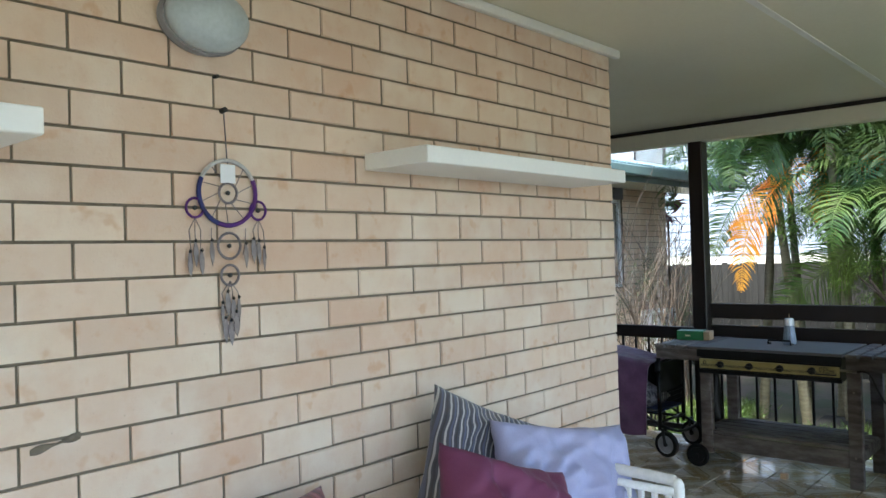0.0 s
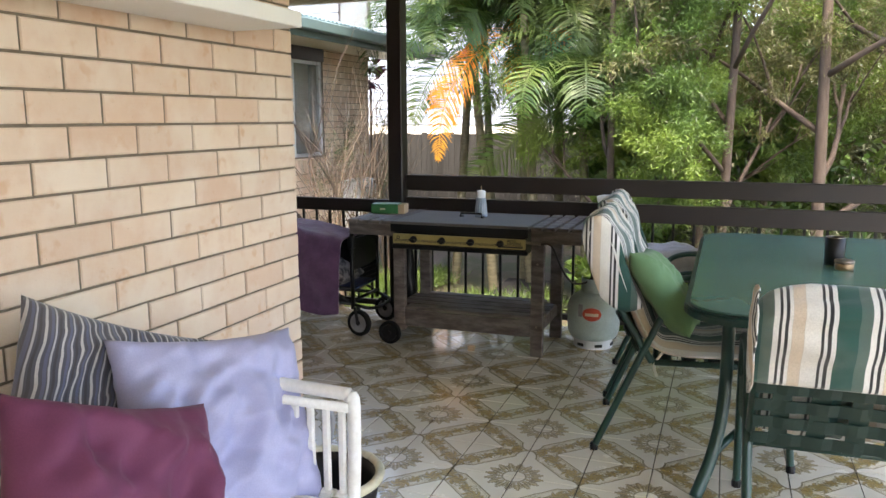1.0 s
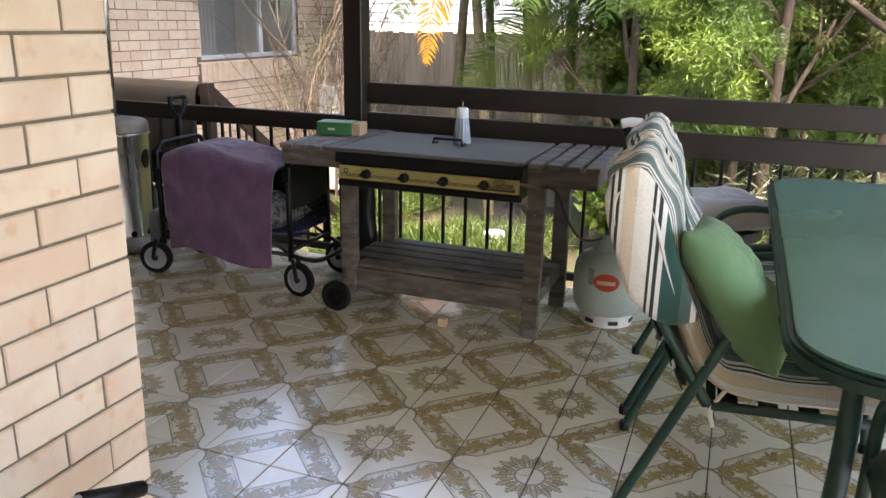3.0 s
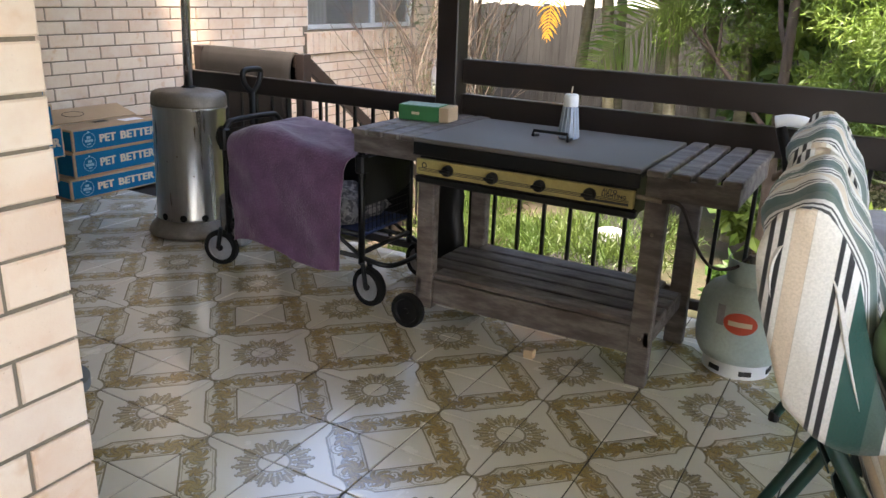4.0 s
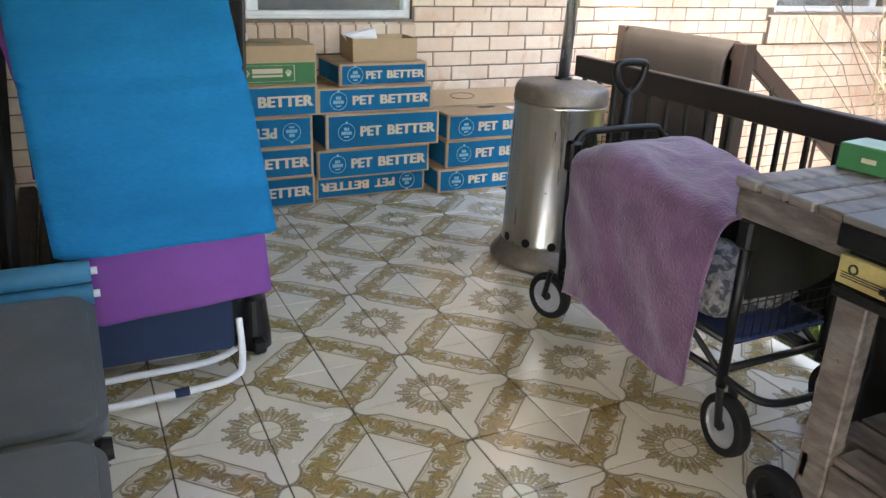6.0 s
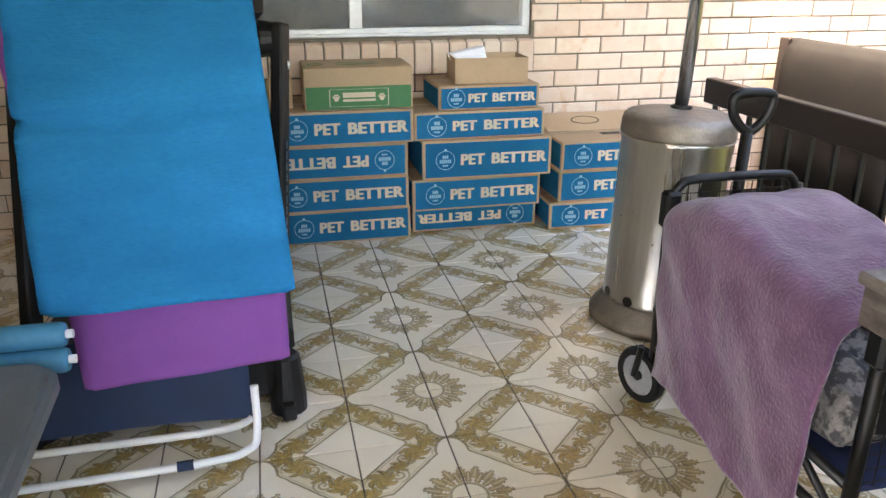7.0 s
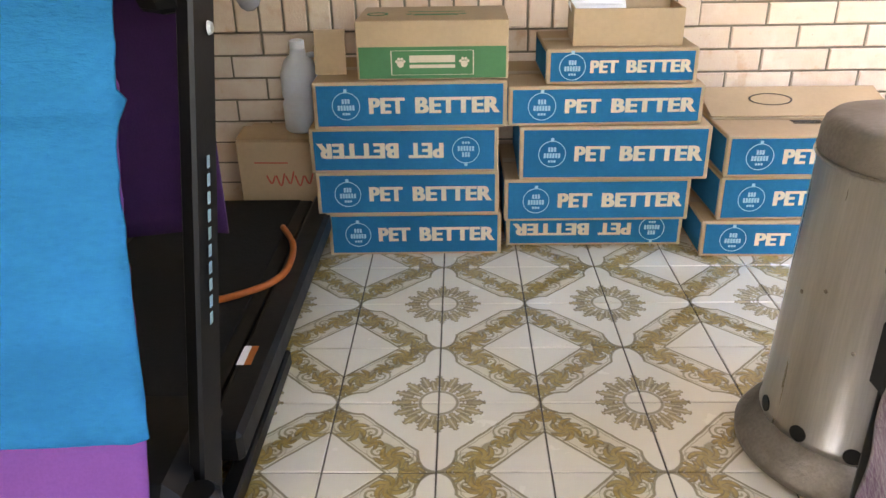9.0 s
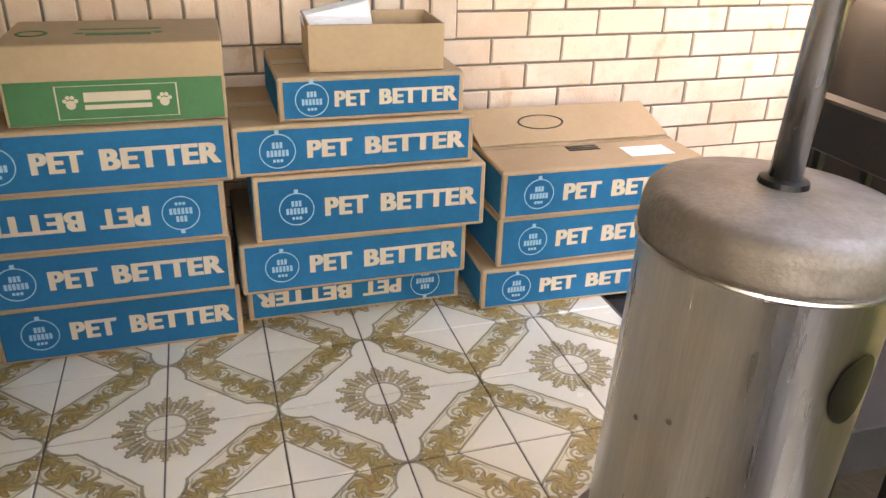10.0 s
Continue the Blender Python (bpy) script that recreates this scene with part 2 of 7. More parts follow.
M = dict(
    brick=brick_material(), tile=tile_material(),
    mortar=surf("mortar", (0.20, 0.165, 0.12), rough=0.95, scale=20, bump=0.5),
    grout=surf("grout", (0.11, 0.09, 0.068), rough=0.9, scale=9, bump=0.3),
    ceiling=surf("cream_paint", (0.70, 0.68, 0.56), (0.66, 0.63, 0.50), rough=0.5, scale=1.2, fine=40, bump=0.04, dirt=0.08),
    white=surf("white_paint", (0.80, 0.80, 0.77), (0.72, 0.72, 0.68), rough=0.45, scale=5, bump=0.05, dirt=0.08),
    shelf=surf("white_laminate", (0.82, 0.83, 0.80), (0.78, 0.79, 0.76), rough=0.4, scale=3, bump=0.02, dirt=0.05),
    rail=surf("dark_brown_rail_paint", (0.016, 0.0115, 0.010), (0.024, 0.017, 0.015), rough=0.40, spec=0.45, scale=7, bump=0.12),
    black=surf("black_steel", (0.004, 0.004, 0.0045), (0.008, 0.0078, 0.0075), rough=0.45, spec=0.3, scale=14, bump=0.08),
    plastic=surf("black_plastic", (0.0035, 0.0035, 0.004), (0.006, 0.006, 0.0063), rough=0.45, spec=0.3, scale=12, bump=0.06),
    rubber=surf("black_rubber", (0.006, 0.006, 0.0065), (0.011, 0.0105, 0.0095), rough=0.8, spec=0.25, scale=18, bump=0.2),
    greyplastic=surf("grey_plastic", (0.30, 0.30, 0.31), (0.22, 0.22, 0.23), rough=0.5, scale=15, bump=0.08),
    steel=surf("brushed_steel", (0.60, 0.58, 0.55), (0.46, 0.44, 0.41), rough=0.30, metal=1.0, scale=5, fine=80, stretch=(3, 3, 0.15), bump=0.03, dirt=0.2),
    tarnish=surf("tarnished_steel", (0.33, 0.29, 0.25), (0.20, 0.165, 0.13), rough=0.58, metal=0.85, scale=9, fine=140, bump=0.25),
    wood=surf("weathered_timber", (0.18, 0.152, 0.134), (0.075, 0.058, 0.050), rough=0.62, scale=9, fine=60, stretch=(3.0, 0.8, 3.0), bump=0.4, random_amount=0.5, spread=0.18),
    plate=surf("black_hotplate", (0.095, 0.086, 0.076), (0.13, 0.118, 0.105), rough=0.52, spec=0.4, scale=4, bump=0.08),
    gold=surf("yellowed_enamel", (0.46, 0.38, 0.15), (0.36, 0.28, 0.10), rough=0.4, metal=0.2, scale=8, bump=0.05),
    gas=surf("grey_green_enamel", (0.44, 0.53, 0.50), (0.36, 0.43, 0.40), rough=0.45, scale=7, bump=0.05),
    red=surf("red_sticker", (0.55, 0.07, 0.03), (0.45, 0.06, 0.03), rough=0.5, bump=0.02),
    card=surf("cardboard", (0.46, 0.32, 0.19), (0.40, 0.28, 0.165), rough=0.85, scale=4, fine=70, bump=0.08, dirt=0.12, random_amount=0.2),
    print_blue=surf("blue_print", (0.005, 0.135, 0.26), (0.004, 0.112, 0.22), rough=0.8, spec=0.05, scale=5, bump=0.04, dirt=0.15, random_amount=0.15),
    print_green=surf("green_print", (0.03, 0.17, 0.055), (0.025, 0.14, 0.045), rough=0.6, scale=5, bump=0.04, dirt=0.15),
    print_cream=surf("cream_print", (0.60, 0.49, 0.35), rough=0.7, bump=0.0, dirt=0.12),
    print_pale=surf("pale_blue_print", (0.27, 0.45, 0.55), rough=0.7, bump=0.0, dirt=0.1),
    paper=surf("white_paper", (0.78, 0.79, 0.80), rough=0.8, bump=0.03, dirt=0.05),
    ink=surf("dark_ink", (0.03, 0.03, 0.03), rough=0.7, bump=0.0),
    mat_blue=surf("blue_foam", (0.004, 0.205, 0.43), (0.003, 0.140, 0.31), rough=0.8, spec=0.06, scale=2.2, fine=70, stretch=(0.8, 1, 2.2), bump=0.6, dirt=0.15),
    mat_purple=surf("purple_foam", (0.22, 0.075, 0.28), (0.185, 0.062, 0.24), rough=0.75, spec=0.08, scale=3, fine=220, bump=0.08, dirt=0.15),
    navy=surf("navy_canvas", (0.008, 0.022, 0.060), (0.012, 0.030, 0.075), rough=0.85, scale=9, fine=250, bump=0.2),
    vinyl=surf("grey_vinyl", (0.15, 0.16, 0.163), (0.12, 0.13, 0.132), rough=0.5, scale=8, fine=300, bump=0.08),
    green_metal=surf("dark_green_powder_coat", (0.006, 0.036, 0.027), (0.010, 0.046, 0.035), rough=0.38, scale=9, bump=0.05),
    strap=surf("dark_green_strap", (0.004, 0.022, 0.016), (0.006, 0.028, 0.021), rough=0.55, scale=12, bump=0.08),
    table=surf("frosted_green_top", (0.060, 0.155, 0.120), (0.085, 0.18, 0.148), rough=0.22, scale=2.5, fine=60, bump=0.006, dirt=0.10),
    pillow_green=surf("green_cotton", (0.115, 0.225, 0.105), (0.095, 0.19, 0.088), rough=0.9, scale=6, fine=320, bump=0.15, world_space=False, sheen=0.08),
    lavender=surf("lavender_cotton", (0.36, 0.37, 0.54), (0.31, 0.315, 0.48), rough=0.55, scale=4, fine=320, bump=0.08, world_space=False, sheen=0.04),
    plum=surf("plum_cotton", (0.160, 0.042, 0.094), (0.130, 0.034, 0.076), rough=0.7, spec=0.25, scale=5, fine=320, bump=0.1, world_space=False, sheen=0.04),
    cream_cloth=surf("cream_cloth", (0.66, 0.62, 0.54), (0.58, 0.54, 0.47), rough=0.9, scale=5, fine=260, bump=0.15, sheen=0.2),
    cane=surf("white_painted_cane", (0.76, 0.76, 0.73), (0.66, 0.65, 0.60), rough=0.5, scale=20, bump=0.2, dirt=0.2),
    towel=surf("purple_terry", (0.155, 0.066, 0.140), (0.095, 0.038, 0.088), rough=0.95, scale=10, fine=110, bump=0.8, sheen=0.35, spread=0.2),
    pad=surf("grey_cushion", (0.30, 0.29, 0.29), (0.24, 0.235, 0.235), rough=0.9, scale=8, fine=250, bump=0.2, sheen=0.2),
    cover=surf("grey_brown_cover", (0.018, 0.016, 0.0145), (0.027, 0.024, 0.021), rough=0.9, spec=0.2, scale=6, fine=200, bump=0.2),
    orange=surf("orange_piping", (0.55, 0.13, 0.02), rough=0.5, bump=0.05),
    blue_roller=surf("blue_foam_roller", (0.02, 0.16, 0.27), (0.03, 0.20, 0.33), rough=0.6, bump=0.1),
    alu=surf("grey_aluminium", (0.62, 0.65, 0.66), (0.55, 0.57, 0.58), rough=0.4, metal=0.2, scale=7, bump=0.03, dirt=0.12),
    curtain=surf("pale_curtain", (0.30, 0.29, 0.25), rough=0.9, stretch=(14, 14, 0.4), scale=1.5, bump=0.3),
    # near-black colour stands in for the unlit rooms behind the panes
    room_dimness=surf("room_dimness_colour", (0.04, 0.04, 0.04), (0.03, 0.03, 0.03), rough=0.8, bump=0.0),
    gutter=surf("green_grey_gutter", (0.10, 0.15, 0.145), (0.085, 0.13, 0.125), rough=0.45, scale=5, bump=0.05),
    roof=surf("green_grey_roof_sheet", (0.17, 0.24, 0.25), (0.20, 0.28, 0.29), rough=0.45, scale=3, bump=0.05),
    weatherboard=surf("white_weatherboard", (0.33, 0.365, 0.40), (0.29, 0.325, 0.36), rough=0.6, scale=2, bump=0.05, dirt=0.08),
    paling=surf("grey_paling", (0.040, 0.038, 0.034), (0.025, 0.024, 0.021), rough=0.9, scale=4, stretch=(4, 4, 0.6), bump=0.4, random_amount=0.4),
    bark=surf("brown_bark", (0.055, 0.038, 0.026), (0.095, 0.070, 0.052), rough=0.95, scale=9, stretch=(3, 3, 0.8), bump=0.7),
    cane_trunk=surf("ringed_palm_trunk", (0.22, 0.20, 0.12), (0.13, 0.115, 0.07), rough=0.7, scale=7, stretch=(1, 1, 4), bump=0.4),
    twig=surf("dry_twig", (0.15, 0.115, 0.085), (0.10, 0.075, 0.055), rough=0.9, bump=0.2),
    soil=surf("leaf_litter", (0.085, 0.062, 0.042), (0.05, 0.055, 0.022), rough=0.98, scale=1.6, fine=30, bump=0.8, spread=0.12),
    # far darker than bare concrete: tree and roof shade is in the colour
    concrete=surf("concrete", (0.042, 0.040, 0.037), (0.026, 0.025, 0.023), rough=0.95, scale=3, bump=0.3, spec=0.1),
    water_white=surf("white_plastic", (0.70, 0.71, 0.71), rough=0.45, bump=0.02, dirt=0.08),
    jug=surf("milky_plastic", (0.60, 0.62, 0.66), (0.54, 0.56, 0.60), rough=0.35, scale=9, bump=0.03, dirt=0.1),
    palm=leaf_material("palm_leaf", (0.07, 0.14, 0.025), (0.035, 0.085, 0.018), (0.15, 0.19, 0.05)),
    palm_orange=leaf_material("dying_palm_leaf", (0.80, 0.30, 0.02), (0.72, 0.19, 0.015), (0.80, 0.42, 0.04)),
    feather=leaf_material("feathery_leaf", (0.10, 0.185, 0.030), (0.028, 0.060, 0.013), (0.19, 0.28, 0.040)),
    broad=leaf_material("broad_leaf", (0.10, 0.20, 0.035), (0.055, 0.12, 0.025), (0.21, 0.28, 0.05)),
    dry=leaf_material("dry_olive_leaf", (0.115, 0.115, 0.038), (0.050, 0.056, 0.022), (0.17, 0.175, 0.055)),
    dull=leaf_material("dull_bush_leaf", (0.055, 0.075, 0.03), (0.035, 0.05, 0.02), (0.09, 0.10, 0.045)),
    grass=leaf_material("grass_blade", (0.075, 0.13, 0.022), (0.045, 0.09, 0.018), (0.11, 0.15, 0.035)),
    red_leaf=leaf_material("red_leaf", (0.075, 0.012, 0.022), (0.05, 0.015, 0.02), (0.11, 0.02, 0.03)),
    chair_stripe=stripe_material("green_striped_cotton", 0.225, [
        (0.22, 0.27, (0.74, 0.73, 0.69)), (0.27, 0.31, (0.018, 0.018, 0.022)), (0.31, 0.345, (0.74, 0.73, 0.69)), (0.345, 0.375, (0.018, 0.018, 0.022)), (0.375, 0.55, (0.74, 0.72, 0.66)),
        (0.55, 0.68, (0.66, 0.55, 0.42)), (0.68, 0.72, (0.74, 0.73, 0.69)), (0.72, 0.755, (0.018, 0.018, 0.022)), (0.755, 0.79, (0.74, 0.73, 0.69)), (0.79, 0.82, (0.018, 0.018, 0.022)), (0.82, 0.88, (0.74, 0.73, 0.69)),
        (0.88, 1.0, (0.075, 0.125, 0.105))],
        (0.014, 0.080, 0.064)),
    pillow_stripe=stripe_material("blue_striped_cotton", 0.036, [
        (0.0, 0.14, (0.48, 0.46, 0.44)), (0.30, 0.46, (0.10, 0.11, 0.17)), (0.52, 0.62, (0.42, 0.41, 0.42)), (0.72, 0.86, (0.055, 0.05, 0.06))], (0.075, 0.075, 0.095)),
    red_stripe=stripe_material("red_striped_cotton", 0.03, [(0.0, 0.3, (0.30, 0.10, 0.13)), (0.5, 0.65, (0.08, 0.03, 0.05))], (0.20, 0.045, 0.055)),
    pane=glass_material("window_pane", (0.8, 0.84, 0.83), 0.0, 0.9),
)

# ---- mesh helpers ----


def part(name, bm, mat, parent=None, label="", at=None, smooth=False):
    """Links a bmesh as one mesh object, under a thing or a part."""
    me = bpy.data.meshes.new(name)
    bm.normal_update()
    bm.to_mesh(me)
    bm.free()
    me.materials.append(M[mat] if isinstance(mat, str) else mat)
    if smooth:
        me.polygons.foreach_set("use_smooth", [True] * len(me.polygons))
    ob = new(name, me)
    ob.parent = parent
    if at is not None:
        ob.matrix_basis = at
    if label:
        ob["label"] = label
    return ob


def thing(name, label, category, group="", at=None, kind=""):
    ob = new(name)
    ob.empty_display_size = 0.1
    if at is not None:
        ob.matrix_basis = at
    return tagged(ob, label, category, group, kind)


def box(x0, x1, y0, y1, z0, z1, bevel=0.003, bm=None, m=None):
    bm = bm or bmesh.new()
    made = bmesh.ops.create_cube(bm, size=1.0)["verts"]
    mid = Matrix.Translation(((x0 + x1) / 2, (y0 + y1) / 2, (z0 + z1) / 2)) @ Matrix.Diagonal((abs(x1 - x0), abs(y1 - y0), abs(z1 - z0), 1))
    bmesh.ops.transform(bm, matrix=(m @ mid) if m else mid, verts=made)
    if bevel:
        edges = list({e for vtx in made for e in vtx.link_edges})
        bmesh.ops.bevel(bm, geom=edges, offset=bevel, segments=1, affect="EDGES")
    return bm


def beam(p0, p1, w, h, bevel=0.003, bm=None):
    """A straight bar of section w x h from p0 to p1; h is measured upwards."""
    p0, p1 = Vector(p0), Vector(p1)
    q = (p1 - p0).to_track_quat("X", "Z").to_matrix().to_4x4()
    m = Matrix.Translation((p0 + p1) / 2) @ q
    n = (p1 - p0).length / 2
    return box(-n, n, -w / 2, w / 2, -h / 2, h / 2, bevel, bm, m)


def tube(points, r, seg=10, closed=False, bm=None, cap=True):
    """A round bar through the points; r may be a list."""
    bm = bm or bmesh.new()
    pts = [Vector(p) for p in points]
    n = len(pts)
    rs = r if isinstance(r, (list, tuple)) else [r] * n
    rings, side = [], None
    for i, p in enumerate(pts):
        a = pts[(i - 1) % n] if closed or i else p
        c = pts[(i + 1) % n] if closed or i < n - 1 else p
        d = (c - a).normalized()
        side = (side - d * side.dot(d)) if side else d.orthogonal()
        side = side.normalized() if side.length > 1e-6 else d.orthogonal().normalized()
        up = d.cross(side)
        rings.append([bm.verts.new(p + (side * math.cos(k * math.tau / seg) + up * math.sin(k * math.tau / seg)) * rs[i]) for k in range(seg)])
    for i in range(n if closed else n - 1):
        a, c = rings[i], rings[(i + 1) % n]
        for k in range(seg):
            bm.faces.new((a[k], a[(k + 1) % seg], c[(k + 1) % seg], c[k]))
    if cap and not closed:
        bm.faces.new(rings[0][::-1])
        bm.faces.new(rings[-1])
    return bm


def curve_points(points, n=8, closed=False):
    """A smooth line through the points."""
    P = [Vector(p) for p in points]
    out, k = [], len(P)
    for i in range(k if closed else k - 1):
        a, b, c, d = P[(i - 1) % k] if closed or i else P[0], P[i], P[(i + 1) % k], P[(i + 2) % k] if closed or i < k - 2 else P[-1]
        for j in range(n):
            t = j / n
            out.append(0.5 * ((2 * b) + (c - a) * t + (2 * a - 5 * b + 4 * c - d) * t * t + (3 * b - a - 3 * c + d) * t ** 3))
    if not closed:
        out.append(P[-1])
    return out


def lathe(profile, seg=32, bm=None, at=(0, 0, 0), loop=False):
    """Turns (radius, height) pairs round the z axis."""
    bm = bm or bmesh.new()
    rings = []
    for r, z in profile:
        rings.append([bm.verts.new((at[0] + r * math.cos(k * math.tau / seg), at[1] + r * math.sin(k * math.tau / seg), at[2] + z)) for k in range(seg)])
    for a, c in zip(rings, rings[1:] + rings[:1] if loop else rings[1:]):
        for k in range(seg):
            bm.faces.new((a[k], a[(k + 1) % seg], c[(k + 1) % seg], c[k]))
    if not loop:
        bm.faces.new(rings[0][::-1])
        bm.faces.new(rings[-1])
    return bm


def sheet(fn, nu, nv, thick=0.0, bm=None):
    """A surface fn(u, v) over 0..1, given a thickness."""
    bm = bm or bmesh.new()
    g = [[bm.verts.new(fn(i / nu, j / nv)) for j in range(nv + 1)] for i in range(nu + 1)]
    faces = [bm.faces.new((g[i][j], g[i + 1][j], g[i + 1][j + 1], g[i][j + 1])) for i in range(nu) for j in range(nv)]
    if thick:
        bm.normal_update()
        bmesh.ops.solidify(bm, geom=faces, thickness=thick)
    return bm


def cushion(w, h, t, seed=0, n=44, wrinkle=0.012, sag=0.0):
    """A stuffed cushion in the xz plane, centred, its thickness along y."""
    bm = bmesh.new()
    sides = []
    for sgn in (-1, 1):
        g = []
        for i in range(n + 1):
            row = []
            for j in range(n + 1):
                a, b = 2 * i / n - 1, 2 * j / n - 1
                pinch = 1 - 0.09 * (1 - a * a) * b * b - 0.0
                pinch2 = 1 - 0.09 * (1 - b * b) * a * a
                full = max(0.0, (1 - a ** 4) * (1 - b ** 4)) ** 0.6
                x, z = a * w / 2 * pinch2, b * h / 2 * pinch
                k = noise.noise(Vector((a * 2.3 + seed * 7, b * 2.3, sgn * 3.1))) * wrinkle * 2.2 + noise.noise(Vector((a * 6 + seed, b * 6, sgn * 5.0))) * wrinkle * 0.6
                crease = math.exp(-(noise.noise(Vector(((a + b) * 0.9 + seed, (a - b) * 2.8, sgn * 2.0))) * 3.4) ** 2)
                k += crease * wrinkle * 0.9
                pleat = math.exp(-(noise.noise(Vector(((a + b) * 1.1 + seed * 3, (a - b) * 4.5, sgn * 4.0))) * 8.0) ** 2)
                k += pleat * wrinkle * 0.40 * (0.4 + 0.6 * abs(a * b))
                y = sgn * (t / 2 * full + k * full) + sag * (1 - a * a) * (1 - b * b)
                row.append((x, y, z + sag * 0.3 * a * a))
            g.append(row)
        sides.append(g)
    vs = [[[None] * (n + 1) for _ in range(n + 1)] for _ in range(2)]
    for s_ in range(2):
        for i in range(n + 1):
            for j in range(n + 1):
                rim = i in (0, n) or j in (0, n)
                if s_ and rim:
                    vs[1][i][j] = vs[0][i][j]
                else:
                    vs[s_][i][j] = bm.verts.new(sides[s_][i][j])
    for s_ in range(2):
        for i in range(n):
            for j in range(n):
                q = (vs[s_][i][j], vs[s_][i + 1][j], vs[s_][i + 1][j + 1], vs[s_][i][j + 1])
                bm.faces.new(q if s_ == 0 else q[::-1])
    return bm


def word(text, size, mat, parent, m, bold=0.0, name="lettering", squeeze=1.0):
    """Raised flat lettering, standing in the xz plane at the pose m, centred."""
    cu = bpy.data.curves.new(name, "FONT")
    cu.body, cu.size, cu.align_x, cu.align_y, cu.extrude, cu.offset = text, size, "CENTER", "CENTER", 0.0006, bold
    cu.space_character = 1.08
    tmp = new(name, cu)
    bpy.context.view_layer.update()
    me = bpy.data.meshes.new_from_object(tmp.evaluated_get(bpy.context.evaluated_depsgraph_get()))
    bpy.data.objects.remove(tmp)
    me.materials.clear()
    me.materials.append(M[mat])
    me.transform(Matrix.Rotation(radians(90), 4, "X") @ Matrix.Diagonal((squeeze, 1, 1, 1)))
    ob = new(name, me)
    ob.parent, ob.matrix_basis = parent, m
    return ob


def ring_flat(r, w, seg=36, bm=None, m=None, depth=0.0012):
    """A flat ring in the xz plane."""
    bm = bm or bmesh.new()
    vs = []
    for k in range(seg):
        c, s_ = math.cos(k * math.tau / seg), math.sin(k * math.tau / seg)
        vs.append([bm.verts.new((m or Matrix()) @ Vector(p)) for p in ((r * c, 0, r * s_), ((r - w) * c, 0, (r - w) * s_), ((r - w) * c, -depth, (r - w) * s_), (r * c, -depth, r * s_))])
    for k in range(seg):
        a, b = vs[k], vs[(k + 1) % seg]
        for i in range(4):
            bm.faces.new((a[i], b[i], b[(i + 1) % 4], a[(i + 1) % 4]))
    return bm


def block_mesh(name, w, d, h, bevel, mat, front=False):
    """A bevelled piece whose corner is its origin; shared between alike pieces."""
    bm = box(0, w, 0, d, 0, h, 0)
    if bevel:
        bmesh.ops.bevel(bm, geom=[e for e in bm.edges if all(v.co.y < 0.001 for v in e.verts)] if front else [e for e in bm.edges if all(v.co.z > h - 1e-5 for v in e.verts)],
                        offset=bevel, segments=1, affect="EDGES")
    me = bpy.data.meshes.new(name)
    bm.to_mesh(me)
    bm.free()
    me.materials.append(M[mat])
    return me


def joined_blocks(name, blocks, mat, parent, bevel=0.003, jitter=0.0):
    """Many boxes (x0, x1, y0, y1, z0, z1) in one mesh, as stuff."""
    rnd = random.Random(5)
    V, F = [], []
    for x0, x1, y0, y1, z0, z1 in blocks:
        k = len(V)
        dy = rnd.uniform(-jitter, jitter)
        V += [(x0, y0 + dy, z0), (x1, y0 + dy, z0), (x1, y1, z0), (x0, y1, z0), (x0, y0 + dy, z1), (x1, y0 + dy, z1), (x1, y1, z1), (x0, y1, z1)]
        F += [(k, k + 3, k + 2, k + 1), (k + 4, k + 5, k + 6, k + 7), (k, k + 1, k + 5, k + 4), (k + 1, k + 2, k + 6, k + 5), (k + 2, k + 3, k + 7, k + 6), (k + 3, k, k + 4, k + 7)]
    me = bpy.data.meshes.new(name)
    me.from_pydata(V, [], F)
    me.materials.append(M[mat])
    ob = new(name, me)
    ob.parent = parent
    return tagged(ob, kind="stuff")


# ---- structure ----
WALL_Y, CORNER_X = 2.085, 3.355          # the brick wall beside the bench, and its end
BACK_Y = 5.55                            # the house wall at the back of the deck
DECK_X = 5.76
CEIL = 2.30
GROUND = -0.75

floor = part("floor", box(-3.0, DECK_X, -1.25, BACK_Y, -0.16, -0.004, 0), "grout")
tagged(floor, "patterned cream and gold ceramic floor tiles on a deck slab", "floor", kind="structure")
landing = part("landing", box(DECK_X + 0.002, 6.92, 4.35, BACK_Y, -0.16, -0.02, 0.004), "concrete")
tagged(landing, "plain concrete stair landing beside the deck", "landing", kind="structure")

wall_a = part("wall_south", box(-3.0, CORNER_X - 0.005, WALL_Y + 0.006, WALL_Y + 0.225, 0, CEIL - 0.002, 0), "mortar")
tagged(wall_a, "cream face brick wall with raked dark mortar joints", "wall", kind="structure")
wall_w = part("wall_west", box(2.2, 2.4, WALL_Y + 0.226, BACK_Y, 0, CEIL - 0.002, 0), "brick")
tagged(wall_w, "plain cream wall closing the recess", "wall", kind="structure")
wall_far = part("wall_end", box(-3.2, -3.002, -1.25, WALL_Y + 0.2, -0.1, CEIL - 0.002, 0), "ceiling")
tagged(wall_far, "plain cream end wall of the deck", "wall", kind="structure")

WIN1 = (3.60, 5.40, 0.865, 2.02)         # window over the cartons
WIN2 = (8.15, 9.90, 0.90, 2.10)          # window of the far wing
WING_X = 11.25


